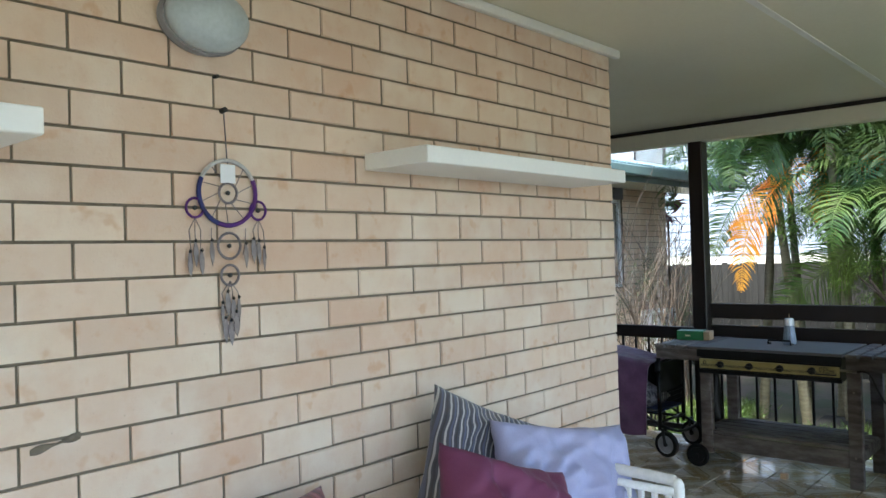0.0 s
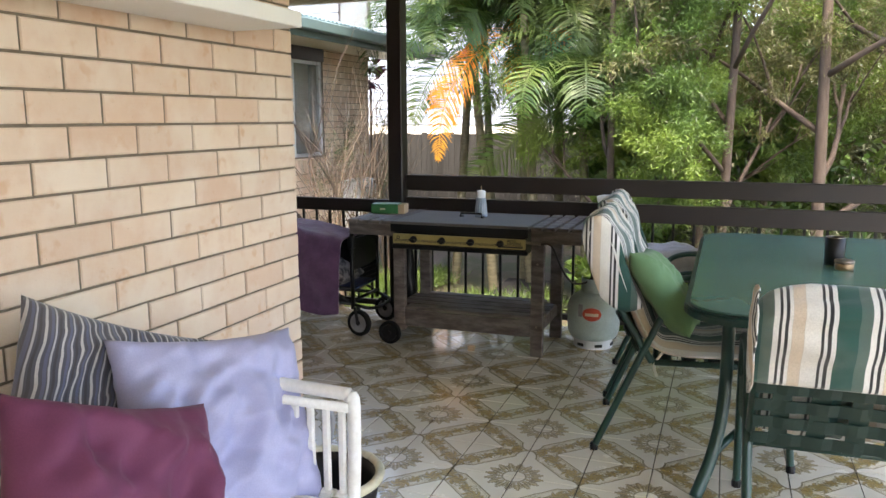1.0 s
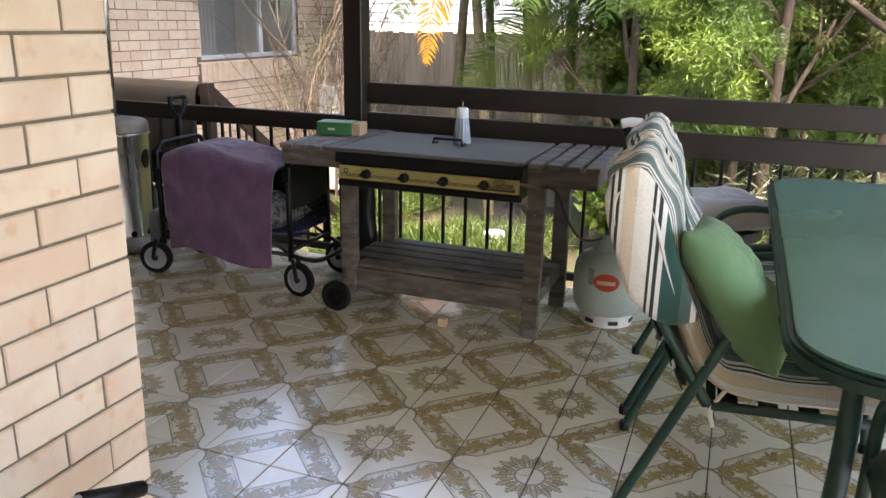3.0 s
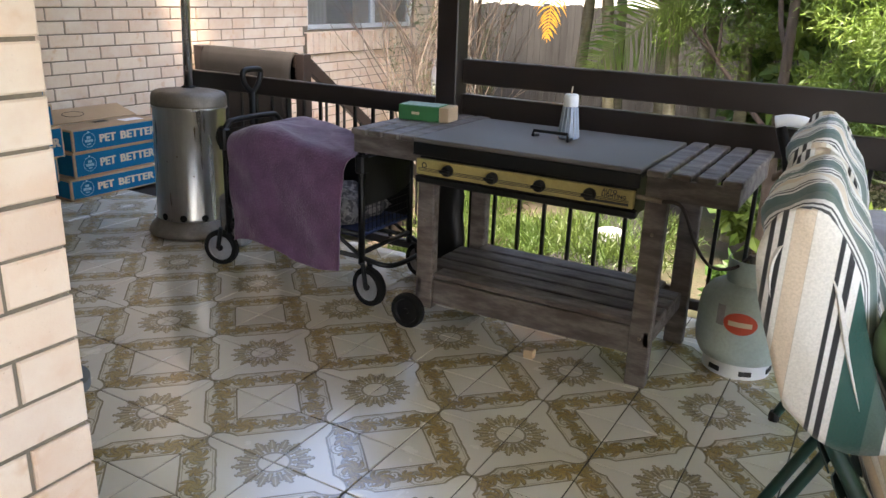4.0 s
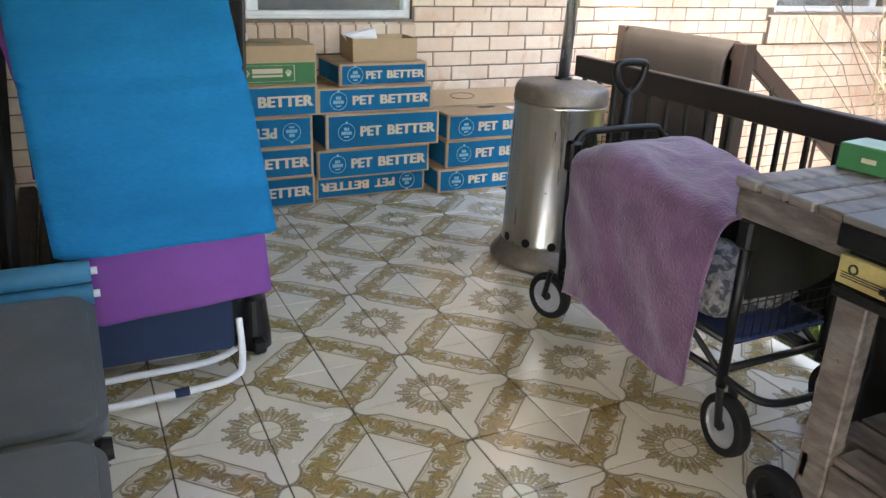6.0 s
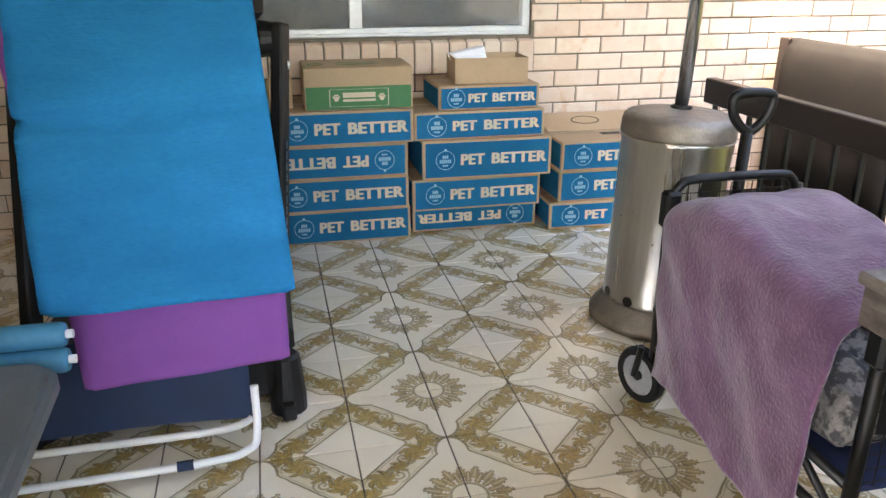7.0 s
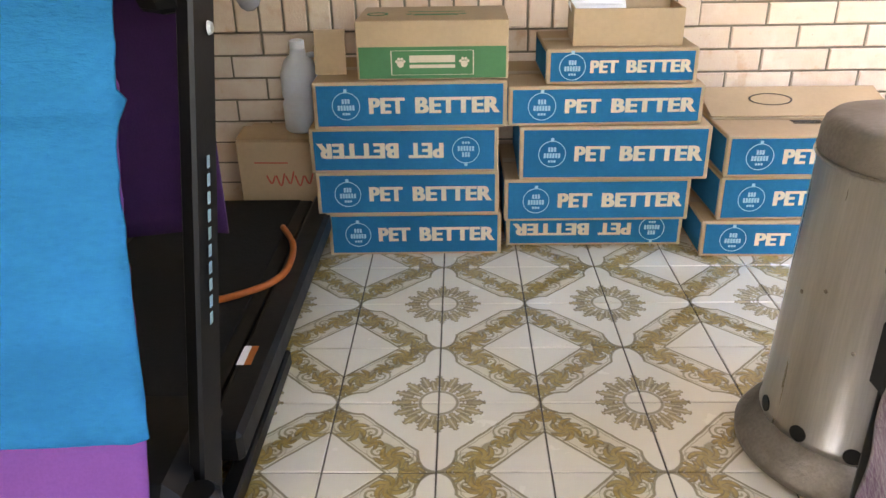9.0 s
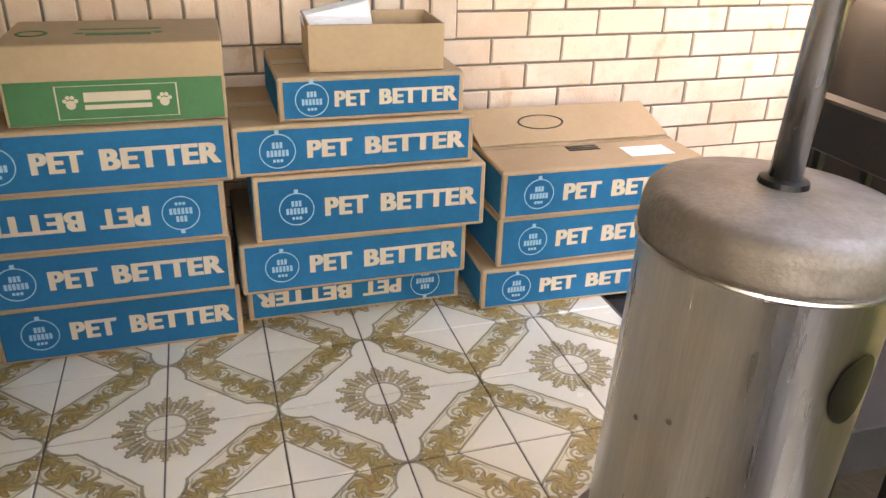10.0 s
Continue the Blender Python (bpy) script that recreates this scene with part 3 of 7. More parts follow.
def wall_pieces(x0, x1, z0, z1, y0, y1, holes):
    """The body of a wall, cut round its openings."""
    bm, x = bmesh.new(), x0
    for a, b, lo, hi in sorted(holes):
        box(x, a, y0, y1, z0, z1, 0, bm)
        box(a, b, y0, y1, z0, lo, 0, bm)
        box(a, b, y0, y1, hi, z1, 0, bm)
        x = b
    box(x, x1, y0, y1, z0, z1, 0, bm)
    bmesh.ops.remove_doubles(bm, verts=bm.verts, dist=1e-5)
    return bm


wall_b = part("wall_north", wall_pieces(2.2, WING_X - 0.006, GROUND - 0.2, CEIL - 0.002, BACK_Y + 0.006, BACK_Y + 0.23, [WIN1, WIN2]), "mortar")
tagged(wall_b, "cream face brick house wall with two windows", "wall", kind="structure")
wing_end = part("wall_wing_end", box(WING_X - 0.23, WING_X - 0.004, BACK_Y + 0.231, 9.5, GROUND - 0.2, CEIL - 0.002, 0), "brick")
tagged(wing_end, "cream brick end wall of the far wing", "wall", kind="structure")

ceiling = part("ceiling", box(-3.2, DECK_X + 0.25, -1.45, BACK_Y, CEIL, CEIL + 0.05, 0), "ceiling")
tagged(ceiling, "cream painted flat sheet ceiling over the deck", "ceiling", kind="structure")
for i, (yy) in enumerate((-0.6, 1.35, 3.85)):
    st = part("ceiling_batten", box(-3.0, 5.60, yy, yy + 0.03, CEIL - 0.006, CEIL - 0.001, 0.001), "white")
    tagged(st, "pale joint strip across the painted ceiling sheets", "ceiling strip", kind="structure")
edge_beam = part("roof_beam", box(5.64, 5.75, -1.45, BACK_Y, 2.165, 2.268, 0.004), "ceiling")
tagged(edge_beam, "cream painted timber beam along the deck edge", "beam", kind="structure")
# solid dark strip in place of the shadow between beam and ceiling
gap = part("trim_dark", box(5.655, 5.74, -1.45, BACK_Y, 2.268, CEIL - 0.001, 0), "rail")
tagged(gap, "dark shadow strip above the edge beam", "trim", kind="structure")
cornice = part("trim_cornice", box(-3.0, CORNER_X + 0.05, WALL_Y - 0.032, WALL_Y - 0.004, 2.262, CEIL - 0.001, 0.004), "white")
tagged(cornice, "narrow white trim between brick wall and ceiling", "trim", kind="structure")


def window(name, label, hole, mullions, curtain):
    a, b, lo, hi = hole
    win = thing(name, label, "window", kind="structure")
    y0, y1, f = BACK_Y + 0.03, BACK_Y + 0.085, 0.042
    fr = part("window_frame", box(a, b, y0, y1, lo, lo + f, 0.003), "alu", win, "pale grey aluminium frame")
    part("window_frame", box(a, b, y0, y1, hi - f, hi, 0.003), "alu", win)
    for xx in (a, b - f):
        part("window_frame", box(xx, xx + f, y0, y1, lo + f, hi - f, 0.003), "alu", win)
    for xx in mullions:
        part("mullion", box(xx - 0.03, xx + 0.03, y0 + 0.005, y1 - 0.005, lo + f, hi - f, 0.003), "alu", win)
    part("track", box(a + f, b - f, y0 - 0.012, y0 - 0.001, lo + 0.004, lo + 0.02, 0.002), "alu", win)
    xs = [a + f] + list(mullions) + [b - f]
    for x0, x1 in zip(xs, xs[1:]):
        p = part("pane", box(x0, x1, y0 + 0.022, y0 + 0.027, lo + f, hi - f, 0), "pane", win)
        p.visible_shadow = False
    return win


window("window_1", "sliding aluminium window over the stacked cartons", WIN1, (4.53,), False)
window("window_2", "sliding aluminium window of the far wing with curtains behind", WIN2, (9.2,), True)
# unseen room surfaces, coloured dark so the windows look dim
room = part("wall_room_inside", wall_pieces(2.2, WING_X, -0.2, CEIL, 7.2, 7.4, []), "room_dimness")
tagged(room, "inner wall behind the windows, room dimness put into its colour", "wall", kind="structure")
room_floor = part("floor_room_inside", box(2.2, WING_X - 0.25, BACK_Y + 0.232, 7.2, 0.1, 0.15, 0), "room_dimness")
tagged(room_floor, "floor behind the windows, room dimness put into its colour", "floor", kind="structure")
room_top = part("ceiling_room_inside", box(2.2, WING_X - 0.25, BACK_Y + 0.232, 7.2, CEIL, CEIL + 0.1, 0), "ceiling")
tagged(room_top, "plain ceiling of the rooms behind the windows", "ceiling", kind="structure")


def brick_spans(x0, x1, z0, z1, module, course, joint, origin_x, origin_z, holes=()):
    """Bricks in running bond: (x0, x1, z0, z1, row)."""
    out = []
    rows = range(math.floor((z0 - origin_z) / course), math.ceil((z1 - origin_z) / course))
    for r in rows:
        lo, hi = origin_z + r * course + joint / 2, origin_z + (r + 1) * course - joint / 2
        lo, hi = max(lo, z0), min(hi, z1)
        if hi - lo < 0.02:
            continue
        shift = 0.0 if r % 2 == 0 else module / 2
        k0 = math.floor((x0 - origin_x - shift) / module) - 1
        for k in range(k0, k0 + int((x1 - x0) / module) + 4):
            a, b = origin_x + shift + k * module + joint / 2, origin_x + shift + (k + 1) * module - joint / 2
            pieces = [(max(a, x0), min(b, x1))]
            for ha, hb, hl, hh in holes:
                if lo < hh and hi > hl:
                    pieces = [q for s0, s1 in pieces for q in ((s0, min(s1, ha)), (max(s0, hb), s1))]
            out += [(s0, s1, lo, hi) for s0, s1 in pieces if s1 - s0 > 0.03]
    return out


BRICKS = []                               # (wall, face y, spans near, spans joined)
spans = brick_spans(-3.0, CORNER_X, 0.0, CEIL - 0.01, 0.24, 0.0845, 0.0075, CORNER_X + 0.0038, 1.442 - 17 * 0.0845)
near = [s for s in spans if s[0] > 1.52 and s[2] < 2.2]
BRICKS.append((wall_a, WALL_Y, near, [s for s in spans if s not in near]))
sill_zone = (WIN1[0] - 0.02, WIN1[1] + 0.01, 0.692, 0.866)
sill_zone2 = (WIN2[0] - 0.05, WIN2[1] + 0.05, 0.692, 0.901)
spans = brick_spans(2.4, WING_X, GROUND - 0.2, CEIL - 0.01, 0.2425, 0.0822, 0.008, 5.655, 0.520, [WIN1, WIN2, sill_zone, sill_zone2])
near = [s for s in spans if 3.5 < s[0] < 6.9 and 0.35 < s[2] < 1.75]
BRICKS.append((wall_b, BACK_Y, near, [s for s in spans if s not in near]))


def sill_bricks(name, zone, parent):
    a, b, lo, hi = zone
    n = round((b - a) / 0.086)
    for k in range(n):
        x0 = a + (b - a) * k / n
        bm = box(x0 + 0.004, x0 + (b - a) / n - 0.004, BACK_Y - 0.03, BACK_Y + 0.06, lo, hi - 0.004, 0.004)
        for v in bm.verts:
            if v.co.y < BACK_Y and v.co.z > (lo + hi) / 2:
                v.co.z -= 0.022
        part("sill_brick", bm, "brick", parent)


sill1 = part("window_sill_1", box(sill_zone[0], sill_zone[1], BACK_Y - 0.022, BACK_Y + 0.05, sill_zone[2] + 0.004, sill_zone[3] - 0.03, 0), "mortar")
tagged(sill1, "sloping sill of cream bricks set on edge", "window sill", kind="structure")
sill_bricks("sill", sill_zone, sill1)
sill2 = part("window_sill_2", box(sill_zone2[0], sill_zone2[1], BACK_Y - 0.022, BACK_Y + 0.05, sill_zone2[2] + 0.004, sill_zone2[3] - 0.03, 0), "mortar")
tagged(sill2, "sloping sill of cream bricks under the far window", "window sill", kind="structure")
sill_bricks("sill", sill_zone2, sill2)
head = part("trim_window_head", box(WIN2[0] - 0.02, WIN2[1] + 0.02, BACK_Y - 0.006, BACK_Y + 0.02, WIN2[3] + 0.002, CEIL - 0.004, 0.003), "rail")
tagged(head, "dark brown timber head board above the far window", "trim", kind="structure")

# roof edge of the far wing
wing_roof = thing("wing_roof", "green-grey metal roof edge with gutter and pale soffit", "roof", kind="structure")
part("soffit", box(6.3, 12.1, 4.85, BACK_Y - 0.002, 2.262, 2.28, 0.002), "ceiling", wing_roof, "cream soffit sheet")
part("fascia", box(6.3, 12.12, 4.82, 4.845, 2.235, 2.40, 0.002), "gutter", wing_roof)
part("gutter", box(6.3, 12.35, 4.70, 4.815, 2.30, 2.415, 0.012), "gutter", wing_roof, "green-grey metal gutter")
bm = bmesh.new()
for k in range(64):
    x0 = 6.3 + k * 0.095
    beam((x0, 4.74, 2.43), (x0, 8.2, 3.35), 0.05, 0.03, 0, bm)
box(0, 6.05, 0, 3.62, -0.01, 0.01, 0, bm, Matrix.Translation((6.3, 4.74, 2.42)) @ Matrix.Rotation(math.atan2(0.92, 3.46), 4, "X"))
part("roof_sheet", bm, "roof", wing_roof, "ribbed green-grey roof sheet")

# ---- rails and post ----
post = part("veranda_post", box(5.632, 5.735, 2.62, 2.725, 0.0, 2.164, 0.005), "rail")
tagged(post, "dark brown square timber veranda post", "post", kind="structure")


def railing(name, label, p0, p1, boards, low=0.075, n=10, size=0.016):
    """Boards (z0, z1) and thin upright bars between two points along y or x."""
    r = thing(name, label, "railing", kind="structure")
    p0, p1 = Vector(p0), Vector(p1)
    for z0, z1 in boards:
        part("rail_board", beam(p0 + Vector((0, 0, (z0 + z1) / 2)), p1 + Vector((0, 0, (z0 + z1) / 2)), 0.042, z1 - z0, 0.004), "rail", r)
    part("bottom_rail", beam(p0 + Vector((0, 0, low)), p1 + Vector((0, 0, low)), 0.035, 0.04, 0.003), "rail", r)
    bottom = boards[-1][0]
    for k in range(n):
        q = p0.lerp(p1, (k + 0.5) / n)
        part("baluster", box(q.x - size / 2, q.x + size / 2, q.y - size / 2, q.y + size / 2, low + 0.02, bottom + 0.002, 0.002), "black", r)
    return r


railing("railing_1", "dark brown timber rail with two wide boards and thin black bars", (5.71, 2.618, 0), (5.71, -1.2, 0), [(0.885, 0.992), (0.725, 0.838)], n=31)
railing("railing_2", "dark brown timber rail with thin black bars beside the stairs", (5.69, 2.727, 0), (5.69, 4.35, 0), [(0.725, 0.815)], n=15)
lr = thing("railing_3", "dark timber rail round the stair landing", "railing", kind="structure")
part("rail_board", beam((6.83, 4.50, 0.78), (6.83, 5.52, 0.78), 0.045, 0.09, 0.004), "rail", lr)
part("post", box(6.79, 6.87, 4.46, 4.54, -0.16, 0.83, 0.004), "rail", lr)
part("post", box(6.79, 6.87, 5.44, 5.52, -0.16, 0.83, 0.004), "rail", lr)
for k in range(8):
    part("baluster", box(6.822, 6.838, 4.62 + k * 0.105, 4.636 + k * 0.105, -0.02, 0.74, 0.002), "black", lr)
hr = thing("stair_handrail", "dark timber handrail sloping down beside the stairs", "handrail", kind="structure")
part("rail_board", beam((6.83, 4.50, 0.79), (9.10, 4.46, -0.85), 0.045, 0.085, 0.004), "rail", hr)
for k in range(9):
    xx = 7.05 + k * 0.21
    zz = 0.79 - (xx - 6.83) * 0.7225
    part("baluster", box(xx - 0.008, xx + 0.008, 4.47, 4.486, max(GROUND, zz - 0.72), zz - 0.03, 0.002), "black", hr)
stairs = thing("stairs", "timber steps going down from the landing to the garden", "stairs", kind="structure")
for k in range(5):
    part("tread", box(6.94 + k * 0.30, 7.26 + k * 0.30, 4.50, 5.45, -0.19 - k * 0.16, -0.15 - k * 0.16, 0.004), "wood", stairs)
part("stringer", beam((6.95, 4.52, -0.16), (8.4, 4.52, -0.85), 0.04, 0.2, 0.004), "rail", stairs)
part("stringer", beam((6.95, 5.43, -0.16), (8.4, 5.43, -0.85), 0.04, 0.2, 0.004), "rail", stairs)

# ---- on the brick wall ----


def wall_shelf(x0, x1, z0, z1, label):
    sh = thing("wall_shelf", label, "shelf", "white wall shelves")
    part("board", box(x0, x1, 1.826, WALL_Y - 0.001, z0, z1, 0.002), "shelf", sh)
    part("front_edge", box(x0, x1, 1.8235, 1.8255, z0 + 0.002, z1 - 0.002, 0.0008), "shelf", sh)


wall_shelf(1.833, 2.985, 1.655, 1.705, "long white floating shelf on the brick wall")
wall_shelf(-0.35, 0.802, 1.628, 1.68, "white floating shelf on the brick wall near the round lamp")

lamp = thing("wall_lamp", "round frosted bulkhead lamp, unlit, on brick", "wall lamp")
part("base", lathe([(0.118, 0), (0.122, 0.012), (0.118, 0.026), (0.10, 0.03)], 36), "greyplastic", lamp, at=Matrix.Translation((1.285, WALL_Y - 0.002, 1.99)) @ Matrix.Rotation(radians(90), 4, "X") @ Matrix.Diagonal((1, 0.70, 1, 1)))
part("diffuser", lathe([(0.114, 0.028), (0.112, 0.045), (0.10, 0.066), (0.078, 0.082), (0.045, 0.092), (0.012, 0.096)], 36), surf("frosted_diffuser", (0.46, 0.53, 0.55), (0.42, 0.48, 0.50), rough=0.35, bump=0.03), lamp,
     "milky blue-grey domed cover", at=Matrix.Translation((1.285, WALL_Y - 0.002, 1.99)) @ Matrix.Rotation(radians(90), 4, "X") @ Matrix.Diagonal((1, 0.70, 1, 1)), smooth=True)


def circle(cx, cz, r, n=28, y=0.0):
    return [(cx + r * math.cos(k * math.tau / n), y, cz + r * math.sin(k * math.tau / n)) for k in range(n)]


dream = thing("dream_catcher", "purple, blue and white dream catcher with feathers hung on brick", "dream catcher", at=Matrix.Translation((1.345, WALL_Y - 0.012, 0)))
M["thread"] = surf("grey_thread", (0.22, 0.19, 0.20), rough=0.9, bump=0.0)
M["violet"] = surf("violet_yarn", (0.10, 0.02, 0.14), (0.07, 0.02, 0.17), rough=0.9, scale=30, bump=0.4)
M["blueyarn"] = surf("blue_yarn", (0.035, 0.04, 0.16), rough=0.9, scale=30, bump=0.4)
M["silver"] = surf("white_yarn", (0.60, 0.58, 0.57), rough=0.9, scale=30, bump=0.4)
M["feather_grey"] = surf("grey_feather", (0.20, 0.17, 0.17), (0.32, 0.28, 0.27), rough=0.95, scale=40, bump=0.3)
ring = circle(0, 1.565, 0.083, 42)
part("hoop", tube(ring[3:19], 0.0055, 6), "silver", dream, "white wrapped part of the hoop")
part("hoop", tube(ring[18:30], 0.006, 6), "blueyarn", dream, "blue wrapped part of the hoop")
part("hoop", tube(ring[29:] + ring[:4], 0.006, 6), "violet", dream, "purple wrapped part of the hoop")
for cx, cz, r in ((0.0, 1.565, 0.026), (0.0, 1.43, 0.033), (0.0, 1.355, 0.026), (-0.095, 1.525, 0.024), (0.09, 1.522, 0.024)):
    part("small_hoop", tube(circle(cx, cz, r, 20), 0.0035, 5, True), "violet" if abs(cx) > 0.05 else "thread", dream)
    part("bead", lathe([(0.0015, -0.006), (0.006, -0.003), (0.006, 0.003), (0.0015, 0.006)], 8, at=(cx, 0, cz)), "ink", dream)
bm = bmesh.new()
for k in range(10):
    a = k * math.tau / 10
    tube([(0.026 * math.cos(a), 0, 1.565 + 0.026 * math.sin(a)), (0.08 * math.cos(a + 0.3), 0, 1.565 + 0.08 * math.sin(a + 0.3))], 0.0012, 4, bm=bm)
part("web", bm, "thread", dream)
part("cord", tube([(-0.006, 0, 1.775), (0, 0, 1.648)], 0.0018, 5), "thread", dream)
part("nail", tube([(-0.006, 0.012, 1.775), (-0.006, -0.008, 1.777)], 0.007, 8), "ink", dream)
part("tag", box(-0.022, 0.022, -0.003, -0.001, 1.59, 1.638, 0.0005), "paper", dream)
for k, (cx, cz, n, ln) in enumerate(((-0.095, 1.50, 3, 0.10), (0.09, 1.50, 3, 0.10), (0.0, 1.34, 4, 0.07), (-0.05, 1.475, 1, 0.07), (0.05, 1.475, 1, 0.08), (0.0, 1.27, 3, 0.05))):
    rr = random.Random(k)
    for j in range(n):
        x0 = cx + (j - (n - 1) / 2) * 0.016
        zb = cz - ln * rr.uniform(0.75, 1.2)
        part("string", tube([(cx, 0, cz), (x0, 0.002, cz - 0.03), (x0 + rr.uniform(-0.012, 0.012), 0, zb)], 0.0011, 4), "thread", dream)
        w = rr.uniform(0.006, 0.011)
        part("feather", sheet(lambda u, v, x0=x0, zb=zb, w=w: Vector((x0 + (v - 0.5) * 2 * w * math.sin(math.pi * min(1, u * 0.85 + 0.12)), 0.004 * (v - 0.5) - 0.003 * u, zb + 0.03 - u * 0.065)), 6, 2, 0.001), "feather_grey", dream)
        part("bead", lathe([(0.001, -0.005), (0.005, 0), (0.001, 0.005)], 6, at=(x0, -0.002, zb + 0.03)), "ink", dream)
scar = part("nail", tube([(1.325, WALL_Y - 0.012, 1.862), (1.325, WALL_Y + 0.02, 1.860)], 0.005, 8), "ink")
tagged(scar, "small dark nail in the brick joint under the lamp", "nail")
nest = part("mud_nest", sheet(lambda u, v: Vector((0.86 + u * 0.105, WALL_Y - 0.008 * math.sin(math.pi * u) * math.sin(math.pi * v) - 0.0015, 1.002 + 0.018 * u + (v - 0.5) * (0.012 + 0.008 * math.sin(u * 9)))), 10, 4, 0.004), "mortar")
tagged(nest, "dried brown mud smear along a brick joint", "mud smear")

# ---- white cane bench with cushions ----
bench = thing("cane_bench", "white painted cane bench against the brick wall", "bench")
for xx in (0.55, 2.40):
    arm = curve_points([(xx, 1.97, 0.70), (xx, 1.7, 0.705), (xx, 1.42, 0.70), (xx, 1.385, 0.694), (xx, 1.372, 0.66), (xx - 0.01, 1.375, 0.40), (xx - 0.02, 1.40, 0.02)], 6)
    part("arm", tube(arm, 0.017, 10), "cane", bench, smooth=True)
    part("arm_rail", tube([(xx - 0.012, 1.97, 0.668), (xx - 0.012, 1.38, 0.668)], 0.013, 8), "cane", bench, smooth=True)
    part("arm_rail", tube([(xx - 0.012, 1.97, 0.42), (xx - 0.012, 1.38, 0.42)], 0.016, 8), "cane", bench, smooth=True)
    for k in range(13):
        yy = 1.40 + k * 0.044
        part("arm_slat", box(xx - 0.019, xx - 0.005, yy - 0.010, yy + 0.010, 0.42, 0.665, 0.004), "cane", bench)
        part("binding", tube([(xx - 0.012, yy - 0.016, 0.425), (xx - 0.012, yy + 0.016, 0.425)], 0.021, 8), "cane", bench)
    part("leg", tube([(xx, 1.97, 0.70), (xx, 1.98, 0.02)], 0.02, 10), "cane", bench, smooth=True)
part("seat_frame", box(0.55, 2.42, 1.38, 2.0, 0.32, 0.37, 0.012), "cane", bench)
part("back_rail", tube([(0.55, 2.03, 0.50), (2.42, 2.03, 0.50)], 0.02, 10), "cane", bench, smooth=True)
for k in range(20):
    part("back_slat", box(0.62 + k * 0.092, 0.645 + k * 0.092, 2.02, 2.035, 0.37, 0.49, 0.004), "cane", bench)
seatpad = part("bench_cushion", cushion(1.80, 0.60, 0.13, 4), "cream_cloth", at=Matrix.Translation((1.49, 1.68, 0.435)) @ Matrix.Rotation(radians(90), 4, "X"), smooth=True)
tagged(seatpad, "cream cloth seat cushion on the white cane bench", "cushion")


def pillow(name, mat, label, w, h, t, m, seed, sag=0.0, wrinkle=0.014):
    p = part(name, cushion(w, h, t, seed, wrinkle=wrinkle, sag=sag), mat, at=m, smooth=True)
    return tagged(p, label, "cushion", "cushions on the cane bench")


pillow("scatter_cushion", "pillow_stripe", "grey and blue striped cotton cushion leaning on brick", 0.54, 0.47, 0.13, pose(2.125, 1.85, 0.68, -18, 23, -24), 1, wrinkle=0.018)
pillow("scatter_cushion", "lavender", "crumpled lavender cotton cushion on the cane bench", 0.52, 0.47, 0.15, pose(2.235, 1.64, 0.642, -26, 9, -20), 2, wrinkle=0.026)
pillow("scatter_cushion", "plum", "plum cotton cushion lying against the others", 0.445, 0.47, 0.16, pose(1.782, 1.53, 0.648, -28, 20, -14), 3, wrinkle=0.022)
pillow("scatter_cushion", "red_stripe", "dark red striped cushion at the bench end", 0.44, 0.42, 0.14, pose(1.31, 1.86, 0.605, -18, 2, 8), 5)

basket = thing("planter_tub", "cream rimmed black tub standing beside the bench", "tub", at=Matrix.Translation((2.84, 1.72, 0)))
part("body", lathe([(0.13, 0.0), (0.15, 0.02), (0.19, 0.22), (0.175, 0.235), (0.165, 0.20), (0.13, 0.05)], 32), "plastic", basket, smooth=True)
part("rim", tube(curve_points([(0.19 * math.cos(k * math.tau / 16), 0.19 * math.sin(k * math.tau / 16), 0.235) for k in range(16)], 2, True), 0.016, 8, True), surf("cream_rim", (0.62, 0.58, 0.42), rough=0.5, bump=0.05), basket, "cream rolled rim", smooth=True)
part("handle", tube(curve_points([(-0.02, 0.10, 0.24), (0.0, 0.13, 0.38), (0.06, 0.15, 0.43), (0.14, 0.15, 0.415), (0.27, 0.14, 0.35), (0.30, 0.12, 0.29), (0.20, 0.09, 0.22)], 6), 0.011, 8), "greyplastic", basket, "grey bent carrying handle", smooth=True)
part("grip", tube([(0.10, 0.15, 0.428), (0.25, 0.142, 0.364)], 0.017, 10), "plastic", basket, "black rubber grip", smooth=True)

# ---- table and chairs ----
table = thing("patio_table", "green patio table with frosted top and curved legs", "table")


def round_rect(x0, x1, y0, y1, r, n=8):
    out = []
    for cx, cy, a0 in ((x1 - r, y1 - r, 0), (x0 + r, y1 - r, 90), (x0 + r, y0 + r, 180), (x1 - r, y0 + r, 270)):
        out += [(cx + r * math.cos(radians(a0 + 90 * k / n)), cy + r * math.sin(radians(a0 + 90 * k / n))) for k in range(n + 1)]
    return out


def slab(outline, z0, z1, bevel=0.004):
    bm = bmesh.new()
    f = bm.faces.new([bm.verts.new((x, y, z0)) for x, y in outline])
    up = bmesh.ops.extrude_face_region(bm, geom=[f])["geom"]
    bmesh.ops.translate(bm, vec=(0, 0, z1 - z0), verts=[g for g in up if isinstance(g, bmesh.types.BMVert)])
    bmesh.ops.recalc_face_normals(bm, faces=bm.faces)
    if bevel:
        bmesh.ops.bevel(bm, geom=[e for e in bm.edges if abs(e.verts[0].co.z - e.verts[1].co.z) < 1e-5], offset=bevel, segments=2, affect="EDGES")
    return bm


